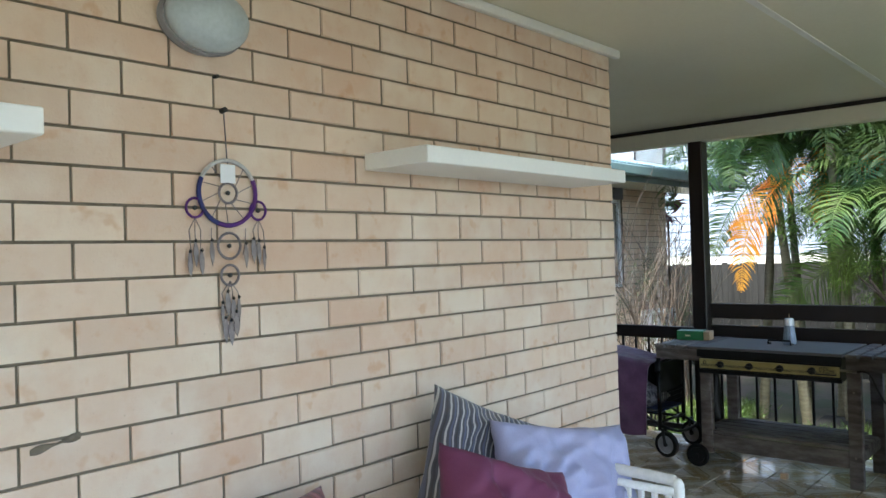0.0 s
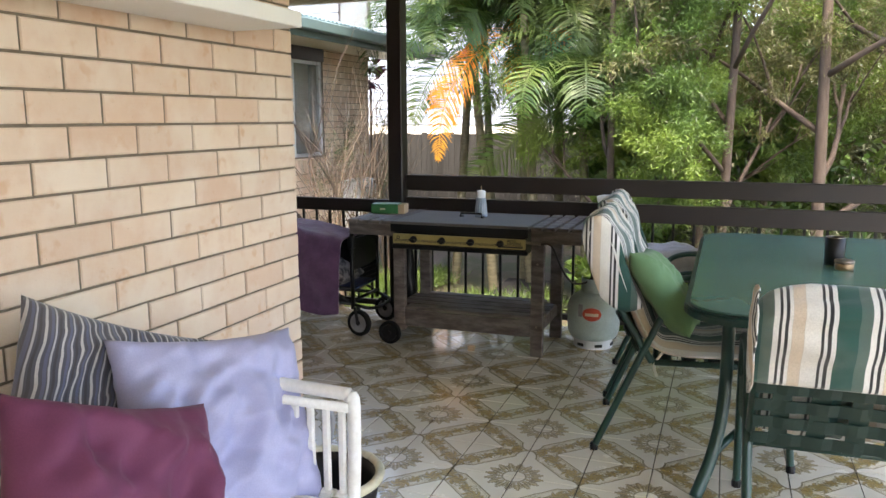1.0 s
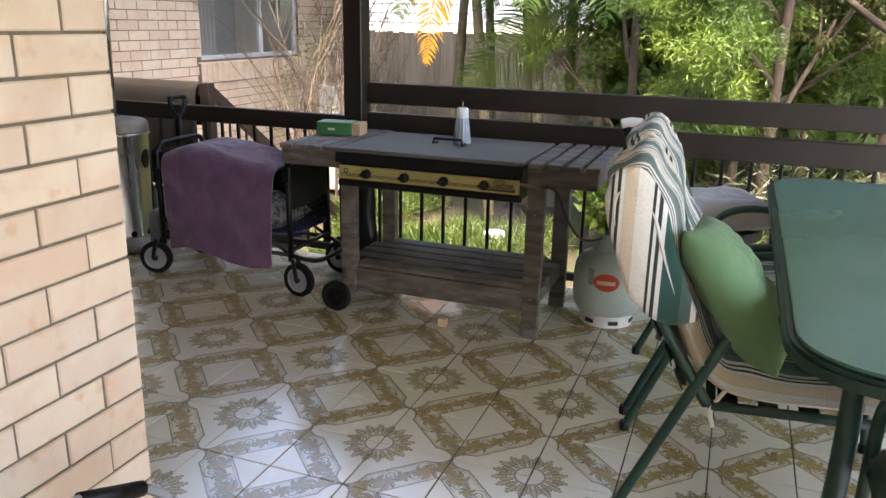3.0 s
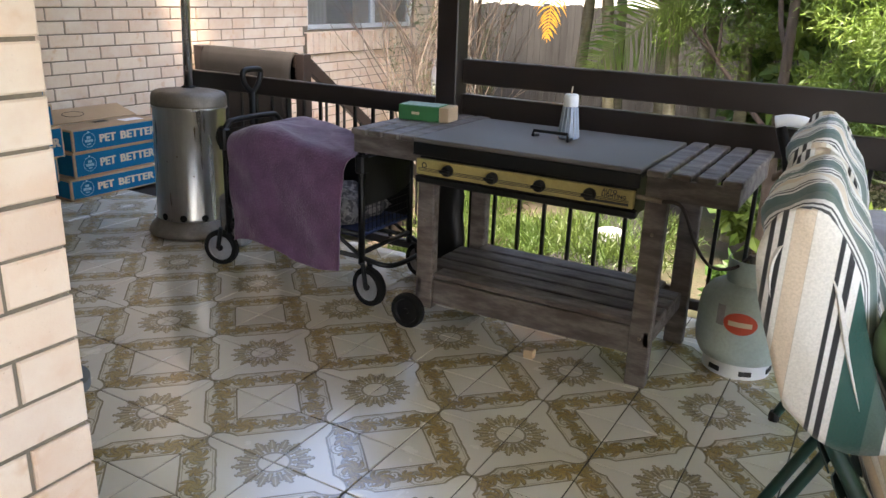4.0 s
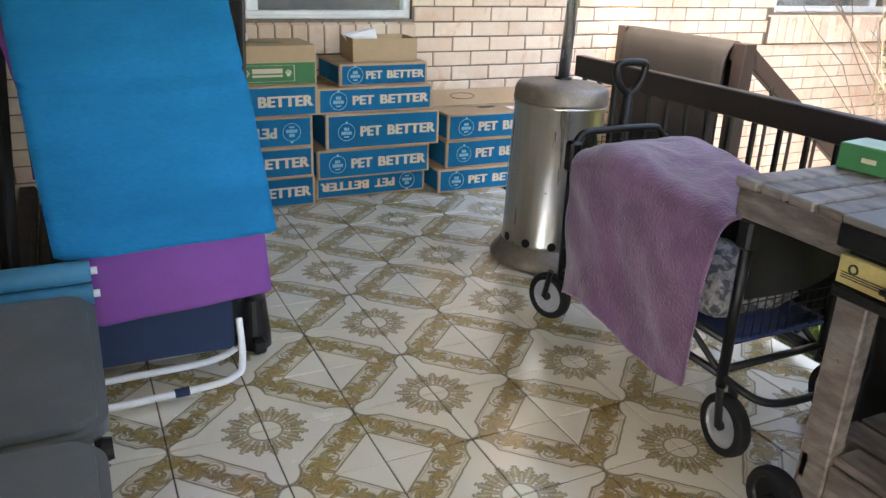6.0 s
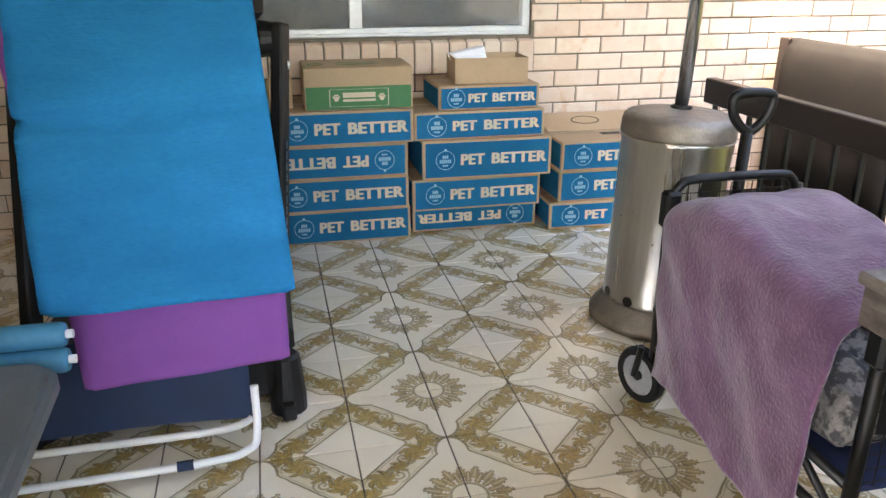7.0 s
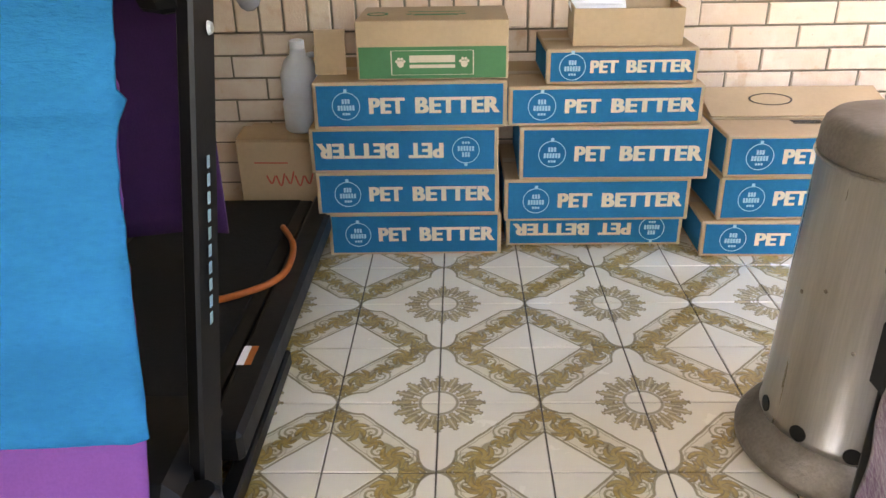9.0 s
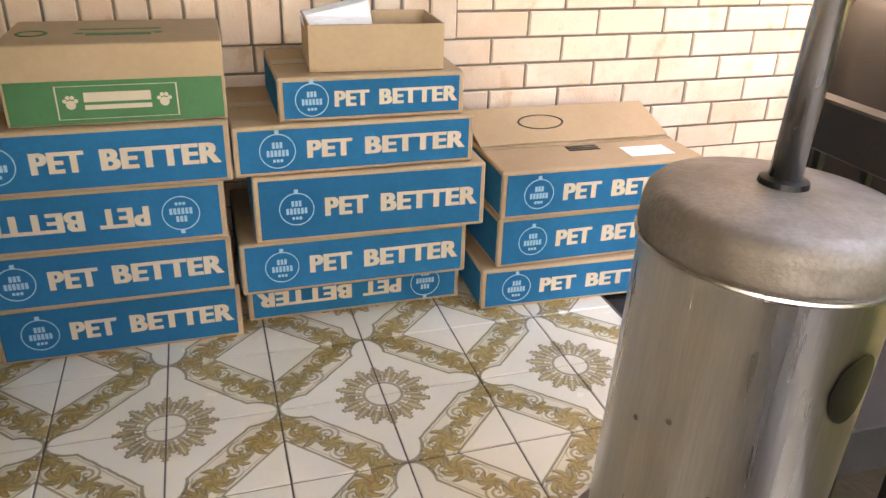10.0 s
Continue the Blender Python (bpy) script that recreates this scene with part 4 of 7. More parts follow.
TX0, TX1, TY0, TY1 = 3.40, 5.38, -0.50, 0.655
part("tabletop", slab(round_rect(TX0 + 0.02, TX1 - 0.02, TY0 + 0.02, TY1 - 0.02, 0.17), 0.725, 0.733, 0.002), "table", table, "frosted green glass top")
part("table_rim", slab(round_rect(TX0, TX1, TY0, TY1, 0.19), 0.690, 0.724, 0.008), "green_metal", table)
for lx, ly, dx, dy in ((3.66, 0.50, -0.05, 0.03), (3.66, -0.34, -0.05, -0.03), (5.12, 0.50, 0.05, 0.03), (5.12, -0.34, 0.05, -0.03)):
    part("leg", tube(curve_points([(lx, ly, 0.692), (lx, ly, 0.45), (lx + dx * 0.25, ly + dy * 0.3, 0.28), (lx + dx * 1.1, ly + dy * 1.3, 0.13), (lx + dx * 2.4, ly + dy * 2.8, 0.01)], 6), 0.023, 10), "green_metal", table, smooth=True)
part("brace", tube(curve_points([(3.62, 0.53, 0.15), (3.80, 0.40, 0.23), (4.3, 0.13, 0.25), (4.5, 0.13, 0.25), (4.98, 0.40, 0.23), (5.16, 0.53, 0.15)], 6), 0.014, 8), "green_metal", table, smooth=True)
part("brace", tube(curve_points([(3.62, -0.37, 0.15), (3.80, -0.24, 0.23), (4.3, 0.03, 0.25), (4.5, 0.03, 0.25), (4.98, -0.24, 0.23), (5.16, -0.37, 0.15)], 6), 0.014, 8), "green_metal", table, smooth=True)
candle = thing("candle_holder", "black cylindrical candle holder on the table", "candle holder", at=Matrix.Translation((4.50, 0.075, 0.734)))
part("cup", lathe([(0.038, 0), (0.041, 0.004), (0.041, 0.118), (0.037, 0.119), (0.036, 0.09)], 28), "plastic", candle, smooth=True)
part("rim", tube(circle(0, 0, 0.039, 24), 0.002, 6, True), "tarnish", candle, at=Matrix.Translation((0, 0, 0.119)) @ Matrix.Rotation(radians(90), 4, "X"))
tin = thing("ashtray_tin", "small round brass coloured tin on the table", "tin", at=Matrix.Translation((4.37, 0.05, 0.734)))
part("body", lathe([(0.036, 0), (0.038, 0.004), (0.038, 0.028), (0.036, 0.03)], 24), surf("dull_brass", (0.30, 0.20, 0.11), rough=0.4, metal=0.6, bump=0.05), tin, smooth=True)
part("lid", lathe([(0.040, 0.030), (0.040, 0.040), (0.034, 0.043)], 24), "tarnish", tin, smooth=True)


def patio_chair(low=False):
    """A chair that faces -y; its seat's middle is over the origin."""
    ch = thing("patio_chair", "dark green metal patio chair with striped green and white cushion", "chair", "chairs round the table")
    W = 0.27
    for sx in (-1, 1):
        x = sx * W
        part("back_post", tube(curve_points([(x, 0.18, 0.40), (x, 0.255, 0.52), (x, 0.342, 0.67), (x * 0.97, 0.408, 0.86)], 5), 0.0145, 8), "green_metal", ch, smooth=True)
        part("arm", tube(curve_points([(x, 0.40, 0.012), (x * 1.01, 0.29, 0.27), (x * 1.03, 0.19, 0.50), (x * 1.04, 0.14, 0.60), (x * 1.04, 0.06, 0.642), (x * 1.04, -0.06, 0.645), (x * 1.04, -0.22, 0.62), (x * 1.03, -0.30, 0.53), (x * 1.02, -0.33, 0.30), (x, -0.36, 0.012)], 6), 0.0145, 8), "green_metal", ch, smooth=True)
        part("side_rail", tube([(x, 0.17, 0.40), (x, -0.30, 0.415)], 0.0135, 8), "green_metal", ch, smooth=True)
        part("foot", lathe([(0.017, 0), (0.018, 0.02), (0.015, 0.03)], 10, at=(x, 0.40, 0)), "plastic", ch)
        part("foot", lathe([(0.017, 0), (0.018, 0.02), (0.015, 0.03)], 10, at=(x, -0.36, 0)), "plastic", ch)
    part("top_rail", tube(curve_points([(-W * 0.97, 0.392, 0.815), (-0.14, 0.398, 0.83), (0.14, 0.398, 0.83), (W * 0.97, 0.392, 0.815)], 5), 0.0145, 8), "green_metal", ch, smooth=True)
    for yy, zz in ((-0.30, 0.415), (0.17, 0.40)):
        part("cross_rail", tube([(-W, yy, zz), (W, yy, zz)], 0.012, 8), "green_metal", ch, smooth=True)
    slope = lambda z: 0.175 + (z - 0.40) * 0.52
    for k in range(6):
        z = 0.45 + k * 0.062
        part("back_strap", sheet(lambda u, v, z=z: Vector((-W + 2 * W * u, slope(z + (v - 0.5) * 0.042) + 0.05 + 0.004 * math.sin(u * 40), z + (v - 0.5) * 0.042)), 20, 1, 0.003), "strap", ch)
    for k in range(5):
        x = -0.20 + k * 0.10
        part("back_strap", sheet(lambda u, v, x=x: Vector((x + (v - 0.5) * 0.05, slope(0.42 + u * 0.40) + 0.05 + 0.004 * math.sin(u * 20 + k * 3), 0.42 + u * 0.40)), 16, 1, 0.003), "strap", ch)
    for k in range(5):
        y = -0.25 + k * 0.095
        part("seat_strap", box(-W, W, y - 0.024, y + 0.024, 0.402, 0.406, 0.001), "strap", ch)
    # cushion: seat, back and the flap over the top rail
    line = [(-0.335, 0.43), (-0.325, 0.492), (-0.12, 0.502), (0.06, 0.496), (0.15, 0.525), (0.205, 0.65), (0.243, 0.79), (0.268, 0.91), (0.315, 0.985), (0.385, 0.985), (0.425, 0.925), (0.428, 0.85), (0.410, 0.76), (0.385, 0.66)]
    if low:
        line = [(y, z if z < 0.6 else 0.6 + (z - 0.6) * 0.85) for y, z in line[:-2]] + [(0.410, 0.74), (0.395, 0.655)]
    line = [(y + 0.13 * max(0.0, z - 0.52), z) for y, z in line]
    pts = curve_points([(0, y, z) for y, z in line], 5)
    n = len(pts) - 1

    bm, rings, m = bmesh.new(), [], 22
    for k in range(n + 1):
        a, b = pts[max(0, k - 2)], pts[min(n, k + 2)]
        d = (b - a).normalized()
        up = Vector((0, -d.z, d.y))
        u = k / n
        thick = 0.082 if u < 0.72 else 0.082 - 0.020 * min(1.0, (u - 0.72) / 0.10)
        ring = []
        for side in (1, -1):
            for q in range(m + 1):
                v = q / m if side > 0 else 1 - q / m
                e = max(0.0, 1 - abs(2 * v - 1) ** 3.4) ** 0.5
                wave = 0.010 * noise.noise(Vector((v * 4, u * 12, side))) + 0.006 * noise.noise(Vector((v * 9, u * 26, 4.0)))
                tuft = 0.008 * math.cos(u * 50) if side > 0 else 0.0
                h = (thick / 2 + tuft + wave) * e * side - thick / 2
                ends = min(1.0, k / 1.5, (n - k) / 1.5)
                h = -thick / 2 + (h + thick / 2) * (0.35 + 0.65 * ends)
                p = pts[k] + up * h
                ring.append(bm.verts.new(((v - 0.5) * 0.58 * (1 - 0.02 * math.sin(u * 22)), p.y, p.z - 0.008 * abs(2 * v - 1) ** 6)))
        rings.append(ring)
    c2 = len(rings[0])
    for k in range(n):
        for q in range(c2):
            bm.faces.new((rings[k][q], rings[k][(q + 1) % c2], rings[k + 1][(q + 1) % c2], rings[k + 1][q]))
    bm.faces.new(rings[0])
    bm.faces.new(list(reversed(rings[-1])))
    bmesh.ops.recalc_face_normals(bm, faces=bm.faces)
    part("cushion", bm, "chair_stripe", ch, "striped cotton cushion in green, white, black and tan", smooth=True)
    # the hood over the back closes at the sides
    top = max(range(n + 1), key=lambda k: pts[k].z)
    rise, fall = [p for p in pts[:top + 1] if p.z > 0.60], pts[top:][::-1]
    for sx in (-1, 1):
        def hood(u, v, sx=sx):
            a, b = rise[min(len(rise) - 1, round(u * (len(rise) - 1)))], fall[min(len(fall) - 1, round(u * (len(fall) - 1)))]
            p = a.lerp(b, 0.06 + 0.88 * v)
            out = 0.282 + 0.016 * math.sin(math.pi * v) * math.sin(math.pi * min(1.0, u * 0.8 + 0.1)) + 0.004 * noise.noise(Vector((u * 6, v * 5, sx)))
            return Vector((p.y, -sx * out, p.z - 0.035 * (1 - u) * math.sin(math.pi * v) - 0.006 * u))
        part("hood_side", sheet(hood, 22, 10, 0.004), "chair_stripe", ch, at=Matrix.Rotation(radians(90), 4, "Z"), smooth=True)
    for sx in (-1, 1):
        part("tie", tube(curve_points([(sx * 0.26, 0.14, 0.44), (sx * 0.275, 0.17, 0.39), (sx * 0.265, 0.16, 0.34)], 4), 0.006, 6), "cream_cloth", ch)
    return ch


chair = patio_chair()
chair.matrix_basis = pose(4.15, 0.615, 0, 0, 0, 3)
copy_thing(chair, pose(4.80, 0.66, 0, 0, 0, 3))
near_chair = patio_chair(True)
near_chair.matrix_basis = pose(3.35, 0.165, 0, 0, 0, 91)
pg = part("scatter_cushion", cushion(0.385, 0.40, 0.13, 8, wrinkle=0.008), "pillow_green", at=pose(4.0, 0.745, 0.672, -38, 6, -4), smooth=True)
tagged(pg, "plain green cotton cushion on the striped chair", "cushion")

stool = thing("padded_stool", "grey padded stool seat on a green frame near the rail", "stool", at=Matrix.Translation((5.36, 0.83, 0)))
part("seat_pad", cushion(0.44, 0.42, 0.13, 6, wrinkle=0.006), "pad", stool, at=pose(0, 0, 0.575, 90, 0, 20), smooth=True)
part("seat_base", lathe([(0.17, 0.455), (0.19, 0.47), (0.19, 0.51), (0.17, 0.52)], 28), "plastic", stool)
for k in range(4):
    a = k * math.pi / 2 + 0.6
    part("leg", tube([(0.14 * math.cos(a), 0.14 * math.sin(a), 0.46), (0.21 * math.cos(a), 0.21 * math.sin(a), 0.0)], 0.013, 8), "green_metal", stool, smooth=True)
# handle of an unidentified thing; the stem down to the floor is made up
hook = thing("walking_cane", "curved white handle on a black stem behind striped chairs", "walking cane", at=pose(5.57, 1.20, -0.0, 0, 0, 0))
part("grip", tube(curve_points([(0.0, 0.08, 0.875), (0.0, 0.03, 0.885), (0.0, -0.04, 0.87), (0.0, -0.09, 0.79)], 6), [0.022] * 19, 10), "water_white", hook, smooth=True)
part("stem", tube([(0.0, 0.06, 0.86), (0.0, 0.02, 0.75), (0.0, -0.04, 0.40), (0.0, -0.04, 0.0)], 0.02, 8), "plastic", hook, smooth=True)

# ---- barbecue ----
bbq = thing("barbecue_trolley", "weathered timber barbecue trolley with black hotplate", "barbecue")
FX, BX, LY, RY = 5.035, 5.47, 2.385, 1.525
for name, x, y, z0 in (("leg", FX, RY, 0.0), ("leg", BX, RY - 0.02, 0.0), ("leg", FX, LY, 0.09), ("leg", BX, LY, 0.09)):
    part(name, box(x - 0.022, x + 0.022, y - 0.036, y + 0.036, z0, 0.728, 0.004), "wood", bbq)
part("front_apron", box(FX - 0.018, FX + 0.004, RY + 0.037, LY - 0.037, 0.115, 0.214, 0.004), "wood", bbq)
part("rear_apron", box(BX + 0.024, BX + 0.045, RY - 0.03, LY + 0.03, 0.15, 0.215, 0.003), "wood", bbq)
for yy in (RY - 0.03, LY + 0.01):
    part("end_apron", box(FX - 0.022, BX + 0.022, yy, yy + 0.02, 0.15, 0.212, 0.003), "wood", bbq)
for k in range(5):
    x0 = FX - 0.012 + k * 0.094
    inset = 0.038 if k in (0, 4) else -0.04
    part("shelf_slat", box(x0, x0 + 0.078, RY + inset, LY - inset, 0.217, 0.238, 0.004), "wood", bbq)
for k in range(4):
    y0 = 1.268 + k * 0.077
    part("side_slat", box(4.985, 5.60, y0, y0 + 0.060, 0.744, 0.766, 0.004), "wood", bbq)
for k in range(4):
    y0 = 2.423 + k * 0.075
    part("side_slat", box(4.985, 5.60, y0, y0 + 0.064, 0.744, 0.766, 0.004), "wood", bbq)
for y0, y1 in ((1.275, 1.56), (2.36, 2.71)):
    part("side_apron", box(5.0, 5.022, y0, y1, 0.672, 0.743, 0.003), "wood", bbq)
    part("side_apron", box(5.54, 5.562, y0, y1, 0.672, 0.743, 0.003), "wood", bbq)
for y0 in (1.276, 2.69):
    part("end_rail", box(5.023, 5.539, y0, y0 + 0.02, 0.675, 0.743, 0.003), "wood", bbq)
cook = part("cooking_box", box(4.985, 5.53, 1.585, 2.40, 0.60, 0.735, 0.006), "black", bbq, "sooty black steel box")
part("hotplate", box(4.972, 5.55, 1.572, 2.418, 0.752, 0.768, 0.003), "plate", bbq, "dull black steel plate")
part("plate_lip", box(4.968, 4.980, 1.572, 2.418, 0.705, 0.752, 0.003), "black", bbq)
panel = part("control_panel", box(4.966, 4.983, 1.585, 2.40, 0.636, 0.694, 0.002), "gold", bbq, "yellowed control panel with black lines")
for zz in (0.651, 0.656, 0.661):
    part("panel_line", box(4.9645, 4.966, 1.60, 2.39, zz - 0.0010, zz + 0.0010, 0), "ink", panel)
for k in range(4):
    y = 2.264 - k * 0.178
    kn = part("knob", lathe([(0.021, 0), (0.021, 0.012), (0.017, 0.024), (0.012, 0.026)], 20), "plastic", bbq, at=Matrix.Translation((4.965, y, 0.665)) @ Matrix.Rotation(radians(-90), 4, "Y"))
    part("grip", box(-0.005, 0.005, -0.02, 0.02, 0.024, 0.036, 0.002), "plastic", kn)
part("logo", ring_flat(0.011, 0.004, 16), "ink", panel, at=Matrix.Translation((4.9645, 2.365, 0.672)) @ Matrix.Rotation(radians(-90), 4, "Z"))
face_w = Matrix.Rotation(radians(-90), 4, "Z")
word("AUTO", 0.017, "ink", panel, Matrix.Translation((4.9642, 1.665, 0.684)) @ face_w, 0.0006, "words")
word("LIGHTING", 0.017, "ink", panel, Matrix.Translation((4.9642, 1.650, 0.670)) @ face_w, 0.0006, "words")
part("bar", box(4.9642, 4.966, 1.60, 1.72, 0.644, 0.650, 0), "ink", panel)
part("drip_rail", box(4.972, 5.0, 1.575, 2.41, 0.602, 0.628, 0.004), "black", bbq)
for yy, zz in ((RY, 0.70), (RY, 0.55), (LY, 0.66), (LY, 0.45), (RY, 0.18)):
    part("bolt", lathe([(0.006, 0), (0.006, 0.004), (0.003, 0.006)], 8), "tarnish", bbq, at=Matrix.Translation((FX - 0.022, yy, zz)) @ Matrix.Rotation(radians(-90), 4, "Y"))


def wheel(r, w, parent, m, name="wheel", spokes=0, hub="greyplastic"):
    wh = part(name, lathe([(r * 0.72, -w / 2), (r * 0.94, -w / 2), (r, -w / 4), (r, w / 4), (r * 0.94, w / 2), (r * 0.72, w / 2), (r * 0.70, 0)], 28, loop=True), "rubber", parent, at=m, smooth=False)
    part("rim", lathe([(r * 0.16, -w * 0.3), (r * 0.66, -w * 0.22), (r * 0.73, -w * 0.40), (r * 0.73, w * 0.40), (r * 0.66, w * 0.22), (r * 0.16, w * 0.3)], 24), hub, wh)
    part("hub", lathe([(r * 0.17, -w * 0.55), (r * 0.17, w * 0.55)], 12), "plastic", wh)
    return wh


side_x = Matrix.Rotation(radians(90), 4, "Y")
wheel(0.072, 0.035, bbq, Matrix.Translation((FX - 0.045, LY + 0.055, 0.072)) @ side_x, hub="plastic")
wheel(0.072, 0.035, bbq, Matrix.Translation((BX + 0.045, LY + 0.055, 0.072)) @ side_x, hub="plastic")
part("axle", tube([(FX - 0.05, LY + 0.055, 0.072), (BX + 0.05, LY + 0.055, 0.072)], 0.007, 8), "tarnish", bbq)
part("gas_fitting", tube([(4.99, 1.585, 0.675), (4.985, 1.50, 0.672)], 0.008, 8), "tarnish", bbq)
wedge = part("wood_offcut", box(5.00, 5.03, 1.90, 1.94, 0.0, 0.035, 0.003), "card")
tagged(wedge, "small raw timber offcut on the tiles", "offcut")

gas = thing("gas_bottle", "pale grey green gas bottle with red oval sticker", "gas bottle", at=Matrix.Translation((5.385, 1.255, 0)))
part("body", lathe([(0.10, 0.045), (0.135, 0.06), (0.153, 0.095), (0.157, 0.14), (0.157, 0.235), (0.150, 0.275), (0.128, 0.31), (0.085, 0.334), (0.03, 0.342)], 40), "gas", gas, smooth=True)
part("foot_ring", lathe([(0.112, 0.0), (0.118, 0.0), (0.116, 0.055), (0.108, 0.055)], 36), "water_white", gas)
for k in range(3):
    a = radians(150 + k * 55)
    part("slot", box(-0.022, 0.022, -0.003, 0.003, 0.014, 0.032, 0.001), "ink", gas, at=Matrix.Rotation(a + radians(90), 4, "Z") @ Matrix.Translation((0, -0.117, 0)))
bm = sheet(lambda u, v: Vector((0.078 * math.cos(math.radians(-40 + u * 230 + 0) + 2.1), 0.078 * math.sin(math.radians(-40 + u * 230) + 2.1), 0.325 + v * 0.095)), 24, 2, 0.004)
part("collar", bm, "gas", gas)
part("valve", lathe([(0.018, 0.34), (0.018, 0.39), (0.010, 0.40), (0.016, 0.43)], 12), "tarnish", gas)
sticker = part("sticker", sheet(lambda u, v: Vector((0.1585 * math.cos(math.pi + 0.08 + (u - 0.5) * 0.72), 0.1585 * math.sin(math.pi + 0.08 + (u - 0.5) * 0.72), 0.226 + (v - 0.5) * 2 * 0.040 * math.sqrt(max(0.02, 1 - (2 * u - 1) ** 2)))), 20, 4, 0), "red", gas, "red oval sticker")
part("bar", sheet(lambda u, v: Vector((0.1592 * math.cos(math.pi + 0.08 + (u - 0.5) * 0.5), 0.1592 * math.sin(math.pi + 0.08 + (u - 0.5) * 0.5), 0.224 + (v - 0.5) * 0.018)), 12, 1, 0), "print_cream", sticker)
part("label", sheet(lambda u, v: Vector((0.1585 * math.cos(math.pi - 0.36 + (u - 0.5) * 0.18), 0.1585 * math.sin(math.pi - 0.36 + (u - 0.5) * 0.18), 0.245 + (v - 0.5) * 0.075)), 6, 2, 0), "greyplastic", gas, "worn grey print")
hose = part("gas_hose", tube(curve_points([(4.985, 1.50, 0.672), (5.0, 1.44, 0.66), (5.09, 1.40, 0.52), (5.20, 1.36, 0.42), (5.30, 1.30, 0.40), (5.37, 1.262, 0.43)], 6), 0.0058, 8), surf("brown_rubber_hose", (0.035, 0.022, 0.016), rough=0.7, bump=0.05), smooth=True)
tagged(hose, "thin brown rubber gas hose between barbecue and bottle", "hose")

box_t = thing("tissue_carton", "green cardboard carton with raw end on the barbecue", "carton", at=pose(5.36, 2.60, 0.7655, 0, 0, 8))
part("sleeve", box(-0.055, 0.055, -0.075, 0.105, 0, 0.062, 0.003), "print_green", box_t)
part("end", box(-0.0545, 0.0545, -0.118, -0.076, 0.001, 0.061, 0.003), "card", box_t, "raw cardboard end")
part("top_print", box(-0.05, 0.05, -0.07, 0.10, 0.0622, 0.0630, 0), surf("pale_green_print", (0.36, 0.50, 0.40), rough=0.6, bump=0.02), box_t)
part("mark", box(-0.0562, -0.0552, 0.01, 0.045, 0.025, 0.036, 0), "print_cream", box_t)
shaker = thing("salt_shaker", "ribbed clear blue shaker with white cap on hotplate", "shaker", at=Matrix.Translation((5.335, 1.962, 0.7685)))
part("glass", lathe([(0.037, 0.0), (0.040, 0.004), (0.038, 0.02), (0.026, 0.115), (0.024, 0.12)], 24), surf("blue_grey_glass", (0.20, 0.26, 0.34), (0.28, 0.33, 0.40), rough=0.15, scale=30, bump=0.0), shaker, smooth=True)
bm = bmesh.new()
for k in range(14):
    a = k * math.tau / 14
    tube([(0.039 * math.cos(a), 0.039 * math.sin(a), 0.006), (0.0265 * math.cos(a), 0.0265 * math.sin(a), 0.116)], 0.003, 5, bm=bm)
part("ribs", bm, surf("pale_glass_rib", (0.40, 0.46, 0.52), rough=0.15, bump=0.0), shaker)
part("cap", lathe([(0.027, 0.118), (0.028, 0.122), (0.027, 0.158), (0.022, 0.163), (0.004, 0.164)], 20), "water_white", shaker, "white plastic cap", smooth=True)
part("spout", tube([(0, 0, 0.162), (0.004, 0.0, 0.19)], 0.0025, 6), "print_cream", shaker)
scraper = thing("scraper_handle", "bent black wire scraper handle on the hotplate", "scraper", at=Matrix.Translation((5.24, 1.99, 0.7685)))
part("wire", tube([(0.05, 0.075, 0.006), (0.0, 0.075, 0.012), (0.0, 0.072, 0.030), (0.0, -0.06, 0.030), (0.0, -0.063, 0.006), (0.04, -0.063, 0.006)], 0.006, 8), "black", scraper)
bag = part("bin_bag", sheet(lambda u, v: Vector((5.47 + 0.035 * math.cos(u * math.tau) * (0.5 + v) + 0.012 * noise.noise(Vector((u * 5, v * 6, 2))), 2.53 + 0.07 * math.sin(u * math.tau) * (0.65 + 0.5 * v) + 0.015 * noise.noise(Vector((u * 4, v * 5, 7))), 0.66 - v * 0.62)), 24, 16, 0), "plastic", smooth=True)
tagged(bag, "black plastic bag hanging behind the barbecue trolley", "bag")

# ---- patio heater ----
heater = thing("patio_heater", "stainless steel patio heater with dented cylinder and pole", "patio heater", at=pose(5.403, 4.085, 0, 0, 2.2, 0))
part("base", lathe([(0.225, 0.0), (0.228, 0.02), (0.215, 0.045), (0.196, 0.062), (0.188, 0.085)], 48), "tarnish", heater, "dull tarnished base skirt", smooth=True)
part("cylinder", lathe([(0.186, 0.086), (0.183, 0.10), (0.183, 0.655), (0.187, 0.66), (0.187, 0.668)], 56), "steel", heater, smooth=True)
part("shoulder", lathe([(0.187, 0.669), (0.190, 0.680), (0.1885, 0.688), (0.1885, 0.712), (0.184, 0.730), (0.172, 0.742), (0.155, 0.747), (0.09, 0.755), (0.034, 0.760)], 56), "tarnish", heater, "tarnished domed top", smooth=True)
part("bead", tube(circle(0, 0, 0.1885, 56), 0.004, 6, True), "steel", heater, at=Matrix.Translation((0, 0, 0.668)) @ Matrix.Rotation(radians(90), 4, "X"))
part("pole_collar", lathe([(0.036, 0.759), (0.034, 0.768), (0.024, 0.771)], 24), "plastic", heater)
